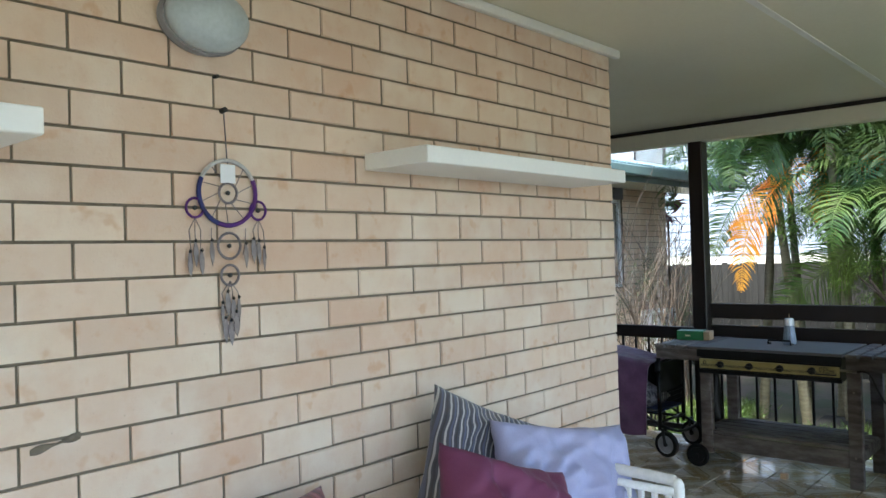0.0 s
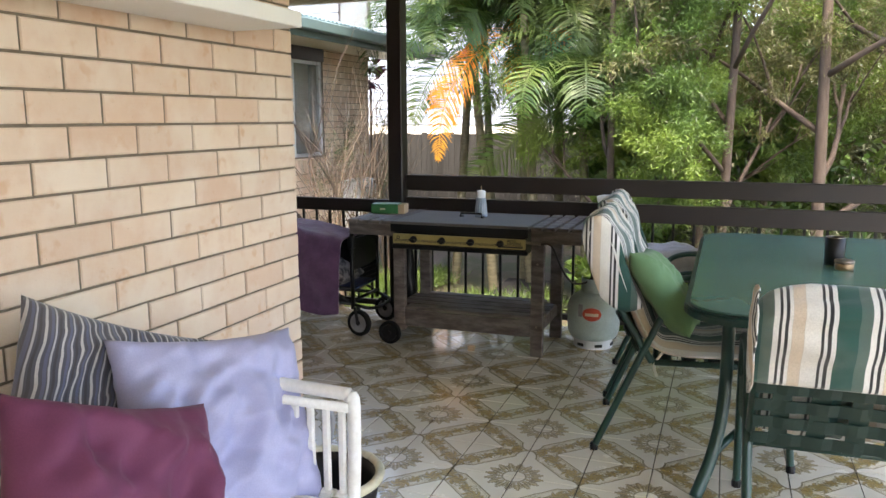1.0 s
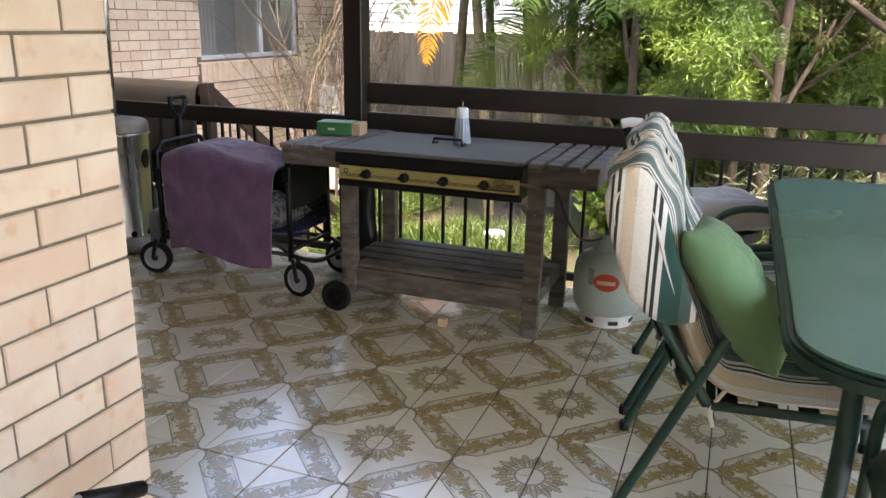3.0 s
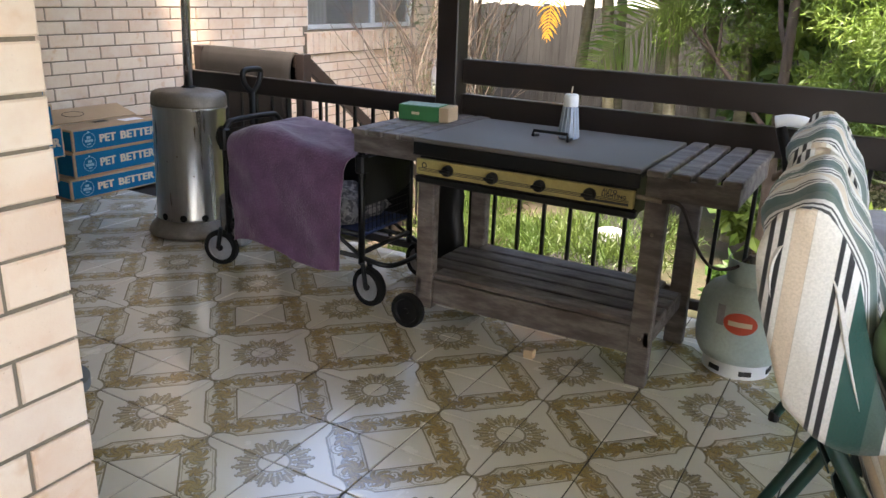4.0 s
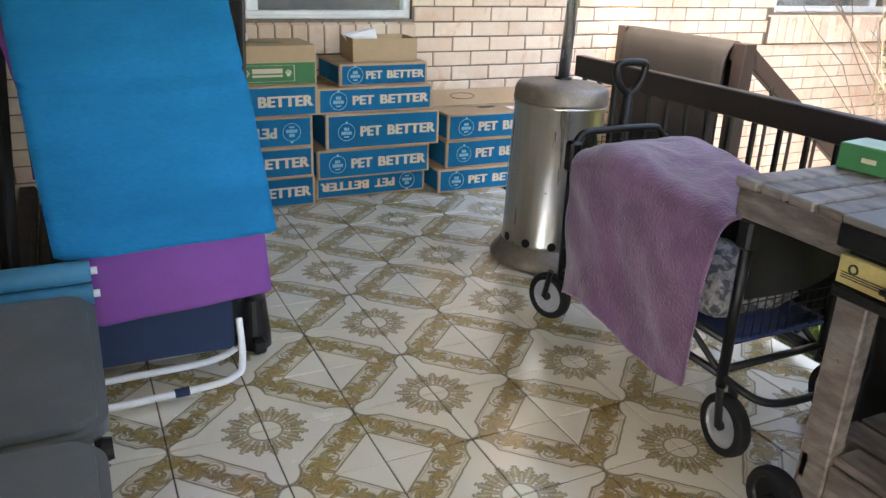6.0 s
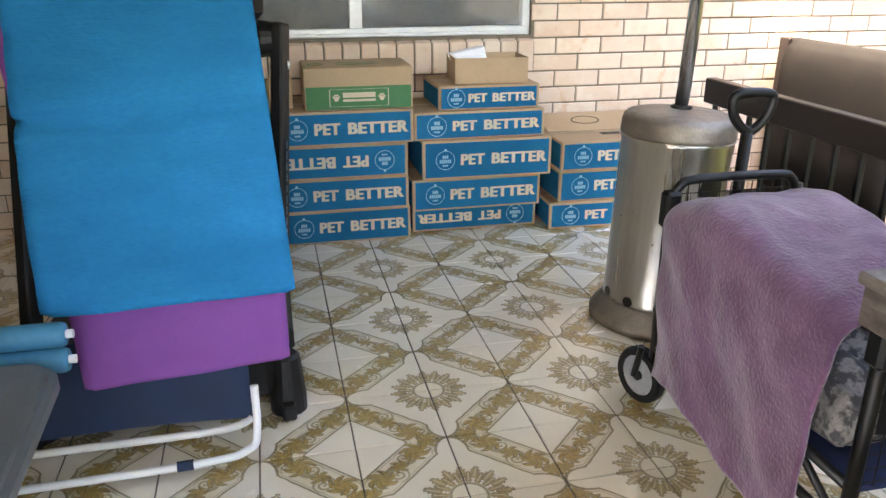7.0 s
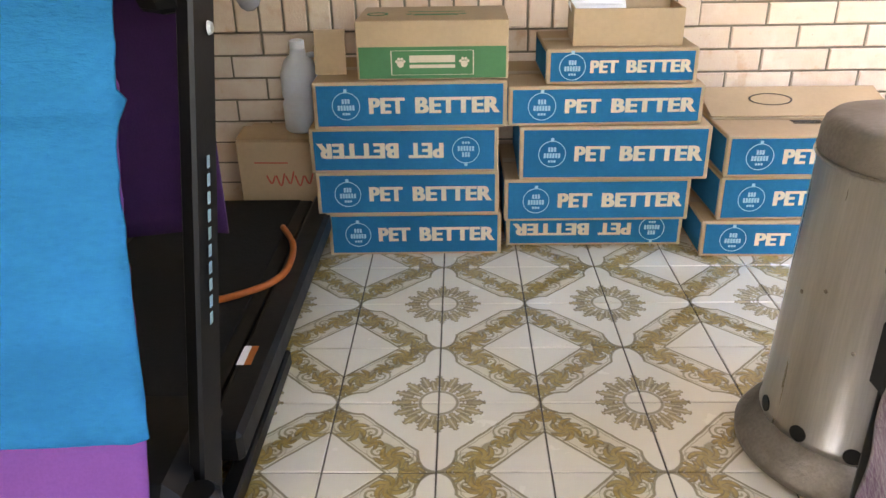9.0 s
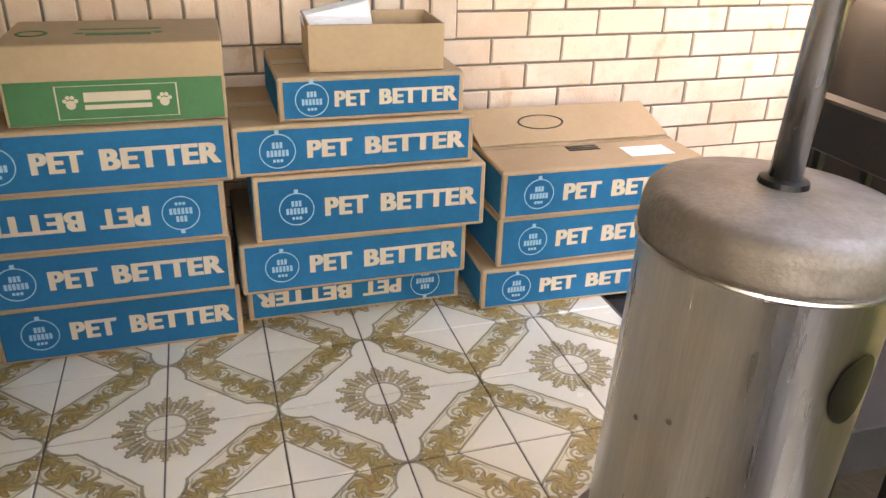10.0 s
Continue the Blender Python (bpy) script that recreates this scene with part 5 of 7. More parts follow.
part("pole", lathe([(0.0225, 0.765), (0.0225, 2.05)], 28), surf("polished_pole_steel", (0.74, 0.73, 0.71), (0.62, 0.60, 0.57), rough=0.28, metal=1.0, scale=5, fine=60, stretch=(3, 3, 0.2), bump=0.02, dirt=0.12), heater, smooth=True)
for a in (178, 212, 246, 280):
    ra = radians(a)
    part("vent_hole", lathe([(0.018, 0.0), (0.018, 0.003)], 18), "plastic", heater, at=Matrix.Translation((0.1825 * math.cos(ra), 0.1825 * math.sin(ra), 0.106)) @ Matrix.Rotation(ra, 4, "Z") @ Matrix.Rotation(radians(90), 4, "Y"))
for a, zz, rr in ((284, 0.525, 0.055),):
    ra = radians(a)
    part("control_recess", sheet(lambda u, v: Vector((0.1845 * math.cos(ra + (u - 0.5) * 0.5), 0.1845 * math.sin(ra + (u - 0.5) * 0.5), zz + (v - 0.5) * 2 * rr * math.sqrt(max(0.01, 1 - (2 * u - 1) ** 2)))), 16, 4, 0), "plastic", heater, "dark round control opening")
for a, zz in ((188, 0.40), (206, 0.43), (231, 0.33)):
    ra = radians(a)
    part("rivet", lathe([(0.005, 0), (0.003, 0.002)], 8), "tarnish", heater, at=Matrix.Translation((0.1835 * math.cos(ra), 0.1835 * math.sin(ra), zz)) @ Matrix.Rotation(ra, 4, "Z") @ Matrix.Rotation(radians(90), 4, "Y"))

can = thing("jerry_can", "pale grey plastic container between heater and wagon", "container", at=pose(5.36, 3.72, 0, 0, 0, 15))
part("body", box(-0.06, 0.06, -0.07, 0.07, 0, 0.27, 0.02), "greyplastic", can)
part("neck", lathe([(0.02, 0.268), (0.02, 0.30)], 14), "plastic", can)

# ---- folding wagon with towel ----
cart = thing("folding_wagon", "black folding wagon with mesh sides and blue floor", "wagon")
CX0, CX1, CY0, CY1 = 5.10, 5.47, 2.745, 3.505
for y, x, nm in ((2.695, 5.085, "w"), (3.565, 5.10, "w"), (2.695, 5.50, "w"), (3.565, 5.49, "w")):
    wheel(0.085, 0.038, cart, Matrix.Translation((x, y, 0.085)) @ Matrix.Rotation(radians(18 if y > 3 else -8), 4, "Z") @ side_x)
    part("fork", tube([(x + 0.025, y, 0.085), (x + 0.025, y * 0.6 + (CY0 if y < 3 else CY1) * 0.4, 0.19)], 0.012, 8), "plastic", cart)
    part("fork", tube([(x - 0.025, y, 0.085), (x - 0.02, y * 0.6 + (CY0 if y < 3 else CY1) * 0.4, 0.19)], 0.010, 8), "plastic", cart)
for x in (CX0, CX1):
    for y in (CY0, CY1):
        part("upright", tube([(x, y, 0.17), (x, y, 0.66)], 0.0145, 8), "black", cart, smooth=True)
    part("side_bar", tube([(x, CY0, 0.30), (x, CY1, 0.30)], 0.011, 8), "black", cart, smooth=True)
    part("side_bar", tube([(x, CY0, 0.20), (x, CY1, 0.20)], 0.011, 8), "black", cart, smooth=True)
    part("cross_bar", tube([(x, CY0, 0.20), (x, (CY0 + CY1) / 2, 0.42), (x, CY1, 0.20)], 0.009, 8), "black", cart, smooth=True)
for y in (CY0, CY1):
    part("end_hoop", tube(curve_points([(CX0, y, 0.63), (CX0 + 0.02, y, 0.672), (CX0 + 0.07, y, 0.688), (CX1 - 0.07, y, 0.688), (CX1 - 0.02, y, 0.672), (CX1, y, 0.63)], 5), 0.013, 8), "black", cart, smooth=True)
    part("end_bar", tube([(CX0, y, 0.22), (CX1, y, 0.22)], 0.011, 8), "black", cart, smooth=True)
    bm = bmesh.new()
    for k in range(12):
        xx = CX0 + 0.015 + k * 0.031
        tube([(xx, y, 0.30), (xx, y, 0.675)], 0.0016, 4, bm=bm)
    for k in range(12):
        tube([(CX0, y, 0.31 + k * 0.031), (CX1, y, 0.31 + k * 0.031)], 0.0016, 4, bm=bm)
    part("mesh_panel", bm, "plastic", cart, "black net end panel")
part("corner_joint", box(CX0 - 0.022, CX0 + 0.022, CY1 - 0.022, CY1 + 0.022, 0.56, 0.66, 0.008), "plastic", cart)
part("corner_joint", box(CX0 - 0.022, CX0 + 0.022, CY0 - 0.022, CY0 + 0.022, 0.56, 0.64, 0.008), "plastic", cart)
part("floor_panel", box(CX0, CX1, CY0, CY1, 0.285, 0.30, 0.005), surf("dark_blue_cloth", (0.014, 0.03, 0.10), rough=0.85, bump=0.2), cart, "dark blue cloth floor")
part("side_cloth", sheet(lambda u, v: Vector((CX1 - 0.01 + 0.01 * noise.noise(Vector((u * 6, v * 4, 3))), CY0 + u * (CY1 - CY0), 0.31 + v * 0.31)), 14, 6, 0.003), "plastic", cart, "black cloth side")
part("side_cloth", sheet(lambda u, v: Vector((CX0 + 0.02 + u * (CX1 - CX0 - 0.03), CY0 - 0.005 - 0.035 * math.sin(math.pi * u) * (1 - v), 0.42 + v * 0.20 + 0.04 * u * (1 - v))), 12, 6, 0.003), "plastic", cart, "black cloth end pocket")
rug = part("folded_blanket", cushion(0.32, 0.60, 0.16, 12, wrinkle=0.02), surf("grey_fleece", (0.30, 0.28, 0.27), (0.08, 0.078, 0.08), rough=0.95, scale=30, bump=0.8, spread=0.06), at=pose(5.285, 3.12, 0.345, 90, 0, 0), smooth=True)
tagged(rug, "grey patterned blanket folded in the wagon", "blanket")
part("bumper", tube(curve_points([(CX0, CY0, 0.20), (CX0 + 0.03, CY0 - 0.09, 0.175), (CX0 + 0.10, CY0 - 0.125, 0.168), (CX1 - 0.10, CY0 - 0.125, 0.168), (CX1 - 0.03, CY0 - 0.09, 0.175), (CX1, CY0, 0.20)], 5), 0.011, 8), "black", cart, smooth=True)
part("pull_rod", tube([(5.30, 3.53, 0.24), (5.315, 3.535, 0.80)], 0.016, 10), "plastic", cart, smooth=True)
part("pull_handle", tube(curve_points([(5.32, 3.535, 0.80), (5.275, 3.535, 0.835), (5.262, 3.535, 0.885), (5.285, 3.535, 0.90), (5.355, 3.535, 0.90), (5.378, 3.535, 0.885), (5.362, 3.535, 0.835)], 5, True), 0.0135, 8, True), "plastic", cart, "black loop handle", smooth=True)


def towel_at(u, v):
    """u runs over the wagon and down its near side, v along it."""
    y = 2.79 + v * 0.64
    n1, n2 = noise.noise(Vector((v * 2.6, u * 2.2, 0.4))), noise.noise(Vector((v * 6.0 + u * 4.0, u * 6.0, 2.4)))
    ruck = math.exp(-(noise.noise(Vector((v * 2.0 - u * 5.0, u * 4.0 + v * 3.0, 5.2))) * 5.0) ** 2)
    fold = 0.024 * n1 + 0.012 * n2 + 0.0015 * noise.noise(Vector((v * 17.0, u * 19.0, 7.4)))
    top_z = 0.612 + 0.074 * math.exp(-((v - 0.66) / 0.46) ** 2)
    over, bend = 0.30, 0.09
    length = 0.80 + 0.05 * v + 0.03 * math.sin(v * 5.0)
    along = u * length
    if along < over:
        k = along / over
        return Vector((5.42 - along - 0.09 * (1 - k) * (1 - v) ** 2, y + 0.015 * k, top_z + 0.006 * ruck + 0.6 * fold - 0.012 * k))
    if along < over + bend:
        a = (along - over) / bend * math.pi / 2
        r = bend / (math.pi / 2)
        return Vector((5.12 - r * math.sin(a) - 0.4 * fold * math.sin(a), y + 0.015, top_z - 0.012 - r * (1 - math.cos(a)) + (0.006 * ruck + 0.6 * fold) * math.cos(a)))
    k = along - over - bend
    f = min(1.0, k / 0.12)
    return Vector((5.063 - 0.4 * fold - fold * 0.7 * f - 0.05 * k * (1 - 0.5 * v), y + 0.015 + 0.05 * k * (0.6 - v), top_z - 0.069 - k))


towel = part("towel", sheet(towel_at, 110, 70, 0.009), "towel", smooth=True)
tagged(towel, "faded purple terry towel draped over the wagon", "towel")

cover = part("outdoor_mat", sheet(lambda u, v: Vector((6.83 + 0.075 * math.cos(math.pi * (1 - u)) * (1 if 0.3 < u < 0.7 else 1.15), 4.56 + v * 0.86, 0.50 + 0.335 * math.sin(math.pi * min(1, max(0, u))) ** 0.5 - (0.45 * (0.12 - u) / 0.12 if u < 0.12 else 0))), 28, 10, 0.012), "cover", smooth=True)
tagged(cover, "grey brown outdoor mat hung over the landing rail", "mat")

# ---- cartons by the back wall ----


def fit_word(text, w, h, mat, parent, m, name="lettering", bold=0.024):
    """Lettering stretched to a width and height, in the xz plane at m."""
    ob = word(text, 1.0, mat, parent, Matrix(), bold, name)
    me = ob.data
    # heavy strokes: the same letters again, a little to each side and to the back
    bm = bmesh.new()
    for shift, back in ((0.0, 0.0), (-0.036, 0.00012), (0.036, 0.00024)):
        first = len(bm.verts)
        bm.from_mesh(me)
        bm.verts.ensure_lookup_table()
        bmesh.ops.translate(bm, vec=(shift, back, 0), verts=bm.verts[first:])
    bm.to_mesh(me)
    bm.free()
    xs, zs = [v.co.x for v in me.vertices], [v.co.z for v in me.vertices]
    cx, cz, sx, sz = (max(xs) + min(xs)) / 2, (max(zs) + min(zs)) / 2, w / (max(xs) - min(xs)), h / (max(zs) - min(zs))
    for v in me.vertices:
        v.co = ((v.co.x - cx) * sx, v.co.y, (v.co.z - cz) * sz)
    ob.matrix_basis = m
    return ob


def carton(x0, x1, z0, z1, yf, depth=0.40, flip=False, lean=0.0, ajar=False, label="closed blue printed cardboard carton in a stack"):
    """A shallow carton; its printed face looks along -y."""
    w, h = x1 - x0, z1 - z0
    c = thing("carton", label, "carton", "stacked blue cartons", at=pose((x0 + x1) / 2, yf, z0, 0, 0, lean))
    bm = box(-w / 2, w / 2, 0, depth, 0.0008, h - 0.0008, 0.004)
    for v in bm.verts:
        v.co.y += 0.004 * noise.noise(Vector((v.co.x * 5, v.co.z * 9, x0 * 3)))
    part("body", bm, "card", c)
    b = 0.013
    fr = part("front_print", box(-w / 2 + b, w / 2 - b, -0.0022, -0.0002, b * 0.8, h - b * 0.8, 0.0006), "print_blue", c, "blue printed front")
    part("side_print", box(-w / 2 - 0.0018, -w / 2 - 0.0002, 0.012, depth - 0.02, b, h - b, 0), "print_blue", c)
    turn = Matrix.Translation((0, 0, h / 2)) @ (Matrix.Rotation(math.pi, 4, "Y") if flip else Matrix())
    r = min(0.044, h * 0.37)
    lx = -w / 2 + 0.172 * w
    logo = part("logo_ring", ring_flat(r, 0.0022, 40), "print_pale", fr, at=turn @ Matrix.Translation((lx, -0.0024, 0)))
    marks = [(lx - 0.005, lx + 0.005, r * 0.98, r * 0.98 + 0.010)]
    for zz, ww, hh in ((0.34, 0.62, 0.34), (-0.12, 1.25, 0.36), (-0.56, 0.6, 0.16)):
        n = 3 if ww < 0.7 else 6
        for k in range(n):
            xx = lx + (-ww / 2 + ww * (k + 0.12) / n) * r
            marks.append((xx, xx + ww * r / n * 0.72, (zz - hh / 2) * r, (zz + hh / 2) * r))
    for xa, xb, za, zb in marks:
        part("logo_mark", box(xa, xb, -0.0034, -0.0023, za, zb, 0), "print_pale", fr, at=turn)
    for txt, cx, ww in (("PET", -0.118, 0.185), ("BETTER", 0.245, 0.435)):
        fit_word(txt, w * ww, min(0.050, h * 0.35), "print_cream", fr, turn @ Matrix.Translation((w * cx, -0.0024, 0.0)))
    part("tape", box(-w / 2 + 0.004, w / 2 - 0.004, depth / 2 - 0.024, depth / 2 + 0.024, h + 0.0002, h + 0.0012, 0), "tape", c)
    return c


M["tape"] = surf("brown_tape", (0.42, 0.30, 0.17), rough=0.35, bump=0.02)
carton(4.105, 4.695, 0.001, 0.157, 5.10, lean=0.4)
carton(4.080, 4.684, 0.158, 0.310, 5.08, lean=0.0)
carton(4.072, 4.680, 0.311, 0.462, 5.07, flip=True, lean=-0.3, label="upside-down blue printed cardboard carton in a stack")
carton(4.098, 4.705, 0.463, 0.612, 5.055, lean=0.5)
carton(4.715, 5.325, 0.001, 0.128, 5.165, 0.36, flip=True, label="upside-down blue printed carton at the bottom of a stack")
carton(4.702, 5.314, 0.129, 0.278, 5.085, lean=0.3)
carton(4.748, 5.355, 0.279, 0.458, 5.07, lean=-0.8)
carton(4.710, 5.320, 0.459, 0.586, 5.08, lean=0.4)
carton(4.825, 5.292, 0.587, 0.697, 5.09, 0.34, lean=0.2, label="small blue printed carton on top of a stack")
carton(5.362, 5.98, 0.001, 0.130, 5.06, 0.40, lean=-1.5)
carton(5.405, 6.02, 0.131, 0.284, 5.075, 0.40, lean=0.6)
c = carton(5.405, 6.03, 0.285, 0.425, 5.06, 0.42, lean=-0.6, label="blue printed carton with loosely folded lid on a stack")
part("lid_flap", box(-0.31, 0.31, 0.0, 0.20, 0, 0.004, 0.001), "card", c, "loose kraft lid flap", at=Matrix.Translation((0, 0.21, 0.142)) @ Matrix.Rotation(radians(16), 4, "X"))
part("lid_print", ring_flat(0.05, 0.004, 36, m=Matrix.Diagonal((1.5, 1, 0.8, 1))), "ink", c, at=Matrix.Translation((-0.08, 0.31, 0.177)) @ Matrix.Rotation(radians(-74), 4, "X"))
part("lid_label", box(0.10, 0.24, 0.05, 0.13, 0.1405, 0.1415, 0), "paper", c, "white paper label")
for k in range(3):
    part("lid_bar", box(-0.06, 0.04, 0.13 + k * 0.016, 0.139 + k * 0.016, 0.1405, 0.1413, 0), "ink", c)

gbox = thing("carton", "green and kraft printed cardboard carton on the stack", "carton", at=pose(4.474, 5.075, 0.613, 0, 0, -0.5))
part("body", box(-0.233, 0.233, 0, 0.30, 0, 0.178, 0.003), "card", gbox)
gf = part("front_print", box(-0.226, 0.226, -0.002, -0.0003, 0.004, 0.100, 0.0006), "print_green", gbox, "green printed front")
part("frame_line", ring_flat(0.5, 0.012, 4, m=Matrix.Diagonal((0.36, 1, 0.105, 1)) @ Matrix.Rotation(radians(45), 4, "Y")), "print_cream", gf, at=Matrix.Translation((0, -0.0022, 0.052)))


def paw(parent, m, s, mat):
    bm = bmesh.new()
    for cx, cz, r in ((0, -0.25, 0.5), (-0.55, 0.15, 0.22), (-0.22, 0.5, 0.22), (0.22, 0.5, 0.22), (0.55, 0.15, 0.22)):
        vs = [bm.verts.new((s * (cx + r * math.cos(k * math.tau / 12)), -0.0005, s * (cz + r * math.sin(k * math.tau / 12)))) for k in range(12)]
        bm.faces.new(vs)
    part("paw_mark", bm, mat, parent, at=m)


for sx in (-1, 1):
    paw(gf, Matrix.Translation((sx * 0.098, -0.0022, 0.053)), 0.021, "print_cream")
    paw(gbox, Matrix.Translation((sx * 0.085 + 0.01, 0.012 + 0.11, 0.1785)) @ Matrix.Rotation(radians(-90), 4, "X"), 0.018, "print_green")
part("logo_bar", box(-0.07, 0.07, -0.0034, -0.0021, 0.053, 0.074, 0), "print_cream", gf)
part("logo_bar", box(-0.07, 0.07, -0.0034, -0.0021, 0.036, 0.046, 0), "print_cream", gf)
part("logo_bar", box(-0.06, 0.08, 0.10, 0.125, 0.1782, 0.1790, 0), "print_green", gbox)
part("logo_bar", box(-0.08, 0.10, 0.17, 0.18, 0.1782, 0.1790, 0), "print_green", gbox)
part("logo_ring", ring_flat(0.034, 0.008, 30), "print_green", gbox, at=Matrix.Translation((-0.175, 0.13, 0.1785)) @ Matrix.Rotation(radians(-90), 4, "X"))
flap = thing("loose_flap", "upright kraft cardboard flap behind the green carton", "cardboard", at=pose(4.145, 5.16, 0.6135, 0, 0, 0))
part("panel", box(-0.05, 0.05, 0.0, 0.005, 0, 0.14, 0.001), "card", flap, at=Matrix.Rotation(radians(-10), 4, "X"))
part("panel", box(-0.05, -0.046, 0.0, 0.25, 0, 0.09, 0.001), "card", flap)

tray = thing("open_carton", "open brown cardboard tray with papers inside", "carton", at=pose(5.075, 5.12, 0.6985, 0, 0, -3))
part("base", box(-0.167, 0.167, 0, 0.22, 0, 0.006, 0.001), "card", tray)
part("wall", box(-0.167, 0.167, 0, 0.005, 0.006, 0.112, 0.001), "card", tray)
part("wall", box(-0.167, 0.167, 0.215, 0.22, 0.006, 0.112, 0.001), "card", tray)
for xx in (-0.167, 0.162):
    part("wall", box(xx, xx + 0.005, 0.005, 0.215, 0.006, 0.112, 0.001), "card", tray)
papers = thing("papers", "folded white papers standing in the open carton", "papers", at=pose(5.02, 5.20, 0.7052, 0, 0, 10))
for k in range(3):
    part("sheet", sheet(lambda u, v, k=k: Vector((-0.10 + u * 0.17 + 0.012 * k, 0.03 * k + v * 0.09, 0.02 + v * 0.085 + 0.03 * u * (k - 1) + 0.05 * (1 - abs(2 * v - 1)) * (0.4 + 0.2 * k))), 5, 4, 0.001), "paper", papers)

plain = thing("carton", "plain brown carton with red scrawled mark, behind treadmill", "carton", at=pose(3.92, 5.27, 0.0, 0, 0, -2))
part("body", box(-0.15, 0.15, 0, 0.24, 0.0, 0.36, 0.004), "card", plain)
part("flap", box(-0.15, 0.15, 0, 0.11, 0, 0.004, 0.001), "card", plain, at=Matrix.Translation((0, 0.01, 0.361)) @ Matrix.Rotation(radians(9), 4, "X"))
bm = bmesh.new()
for k in range(5):
    tube(curve_points([(-0.05 + k * 0.034, -0.002, 0.235), (-0.035 + k * 0.034, -0.002, 0.205 - 0.008 * (k % 2)), (-0.02 + k * 0.034, -0.002, 0.235 + 0.008 * (k % 3))], 4), 0.0028, 5, bm=bm)
part("scrawl", bm, "red", plain, "red pen scrawl")
part("scrawl", box(-0.09, 0.03, -0.0015, -0.0005, 0.28, 0.284, 0), "red", plain)
jug = thing("plastic_jug", "empty milky plastic jug standing on a carton", "jug", at=Matrix.Translation((4.0, 5.37, 0.375)))
part("body", lathe([(0.058, 0), (0.066, 0.01), (0.067, 0.10), (0.060, 0.11), (0.066, 0.125), (0.066, 0.20), (0.05, 0.245), (0.03, 0.265), (0.022, 0.29)], 28), "jug", jug, smooth=True)
part("grip", tube(curve_points([(0.03, 0, 0.26), (0.075, 0, 0.262), (0.085, 0, 0.22), (0.063, 0, 0.18)], 5), 0.010, 8), "jug", jug, smooth=True)
part("cap", lathe([(0.026, 0.285), (0.026, 0.312), (0.018, 0.316)], 18), "water_white", jug)

# ---- treadmill with hung mats ----
tm = thing("treadmill", "black folding treadmill with orange trim by the wall", "treadmill")
for x in (3.42, 4.085):
    part("upright", beam((x - 0.022, 3.80, 0.02), (x + 0.055, 3.98, 1.06), 0.035, 0.06, 0.006), "black", tm, "black steel upright")
    part("foot_bar", box(x - 0.02, x + 0.02, 3.66, 4.42, 0.004, 0.05, 0.006), "plastic", tm)
    part("boot", lathe([(0.052, 0), (0.052, 0.05), (0.040, 0.17), (0.030, 0.18)], 20, at=(x, 3.745, 0.0)), "plastic", tm, "black plastic foot boot")
    part("side_rail", box(x - 0.05, x + 0.03, 3.92, 5.30, 0.09, 0.165, 0.012), "plastic", tm)
    part("handle", tube(curve_points([(x + 0.01, 3.97, 1.03), (x + 0.02, 4.12, 1.02), (x + 0.03, 4.30, 0.98), (x + 0.03, 4.38, 0.94)], 5), 0.024, 10), "greyplastic", tm, "grey grip handle", smooth=True)
    part("pivot", lathe([(0.045, -0.03), (0.05, 0), (0.045, 0.03)], 18), "plastic", tm, at=Matrix.Translation((x, 3.97, 1.02)) @ side_x)
part("bolt_cap", lathe([(0.012, 0), (0.009, 0.006)], 12), "alu", tm, at=Matrix.Translation((4.153, 3.962, 0.95)) @ side_x)
part("deck", box(3.46, 4.03, 3.95, 5.28, 0.085, 0.14, 0.01), "plastic", tm)
part("belt", box(3.50, 3.985, 3.98, 5.26, 0.141, 0.147, 0.003), "rubber", tm, "black running belt")
part("motor_cover", box(3.44, 4.06, 3.70, 4.02, 0.06, 0.21, 0.03), "plastic", tm)
part("console", box(3.40, 4.10, 3.93, 4.06, 1.06, 1.20, 0.03), "plastic", tm)
part("cross_bar", tube([(3.42, 3.93, 1.20), (4.09, 3.93, 1.20)], 0.02, 10), "black", tm)
part("trim", tube(curve_points([(3.98, 4.98, 0.160), (4.045, 4.82, 0.172), (4.062, 4.66, 0.172), (4.03, 4.56, 0.172), (3.93, 4.50, 0.162), (3.84, 4.48, 0.152)], 6), 0.010, 8), "orange", tm, "orange rubber trim", smooth=True)
part("sticker", box(4.058, 4.074, 4.17, 4.25, 0.1655, 0.1665, 0), "orange", tm, "orange and white warning label")
part("sticker", box(4.040, 4.058, 4.17, 4.25, 0.1655, 0.1665, 0), "paper", tm)
up = Matrix.Translation((4.1245, 3.90, 0.60)) @ Matrix.Rotation(radians(4.2), 4, "Y") @ Matrix.Rotation(radians(-10), 4, "X")
for k in range(10):
    part("maker_mark", box(-0.0004, 0.0006, -0.014, 0.014, -0.15 + k * 0.031, -0.15 + k * 0.031 + 0.021, 0, None, up), "print_pale", tm)


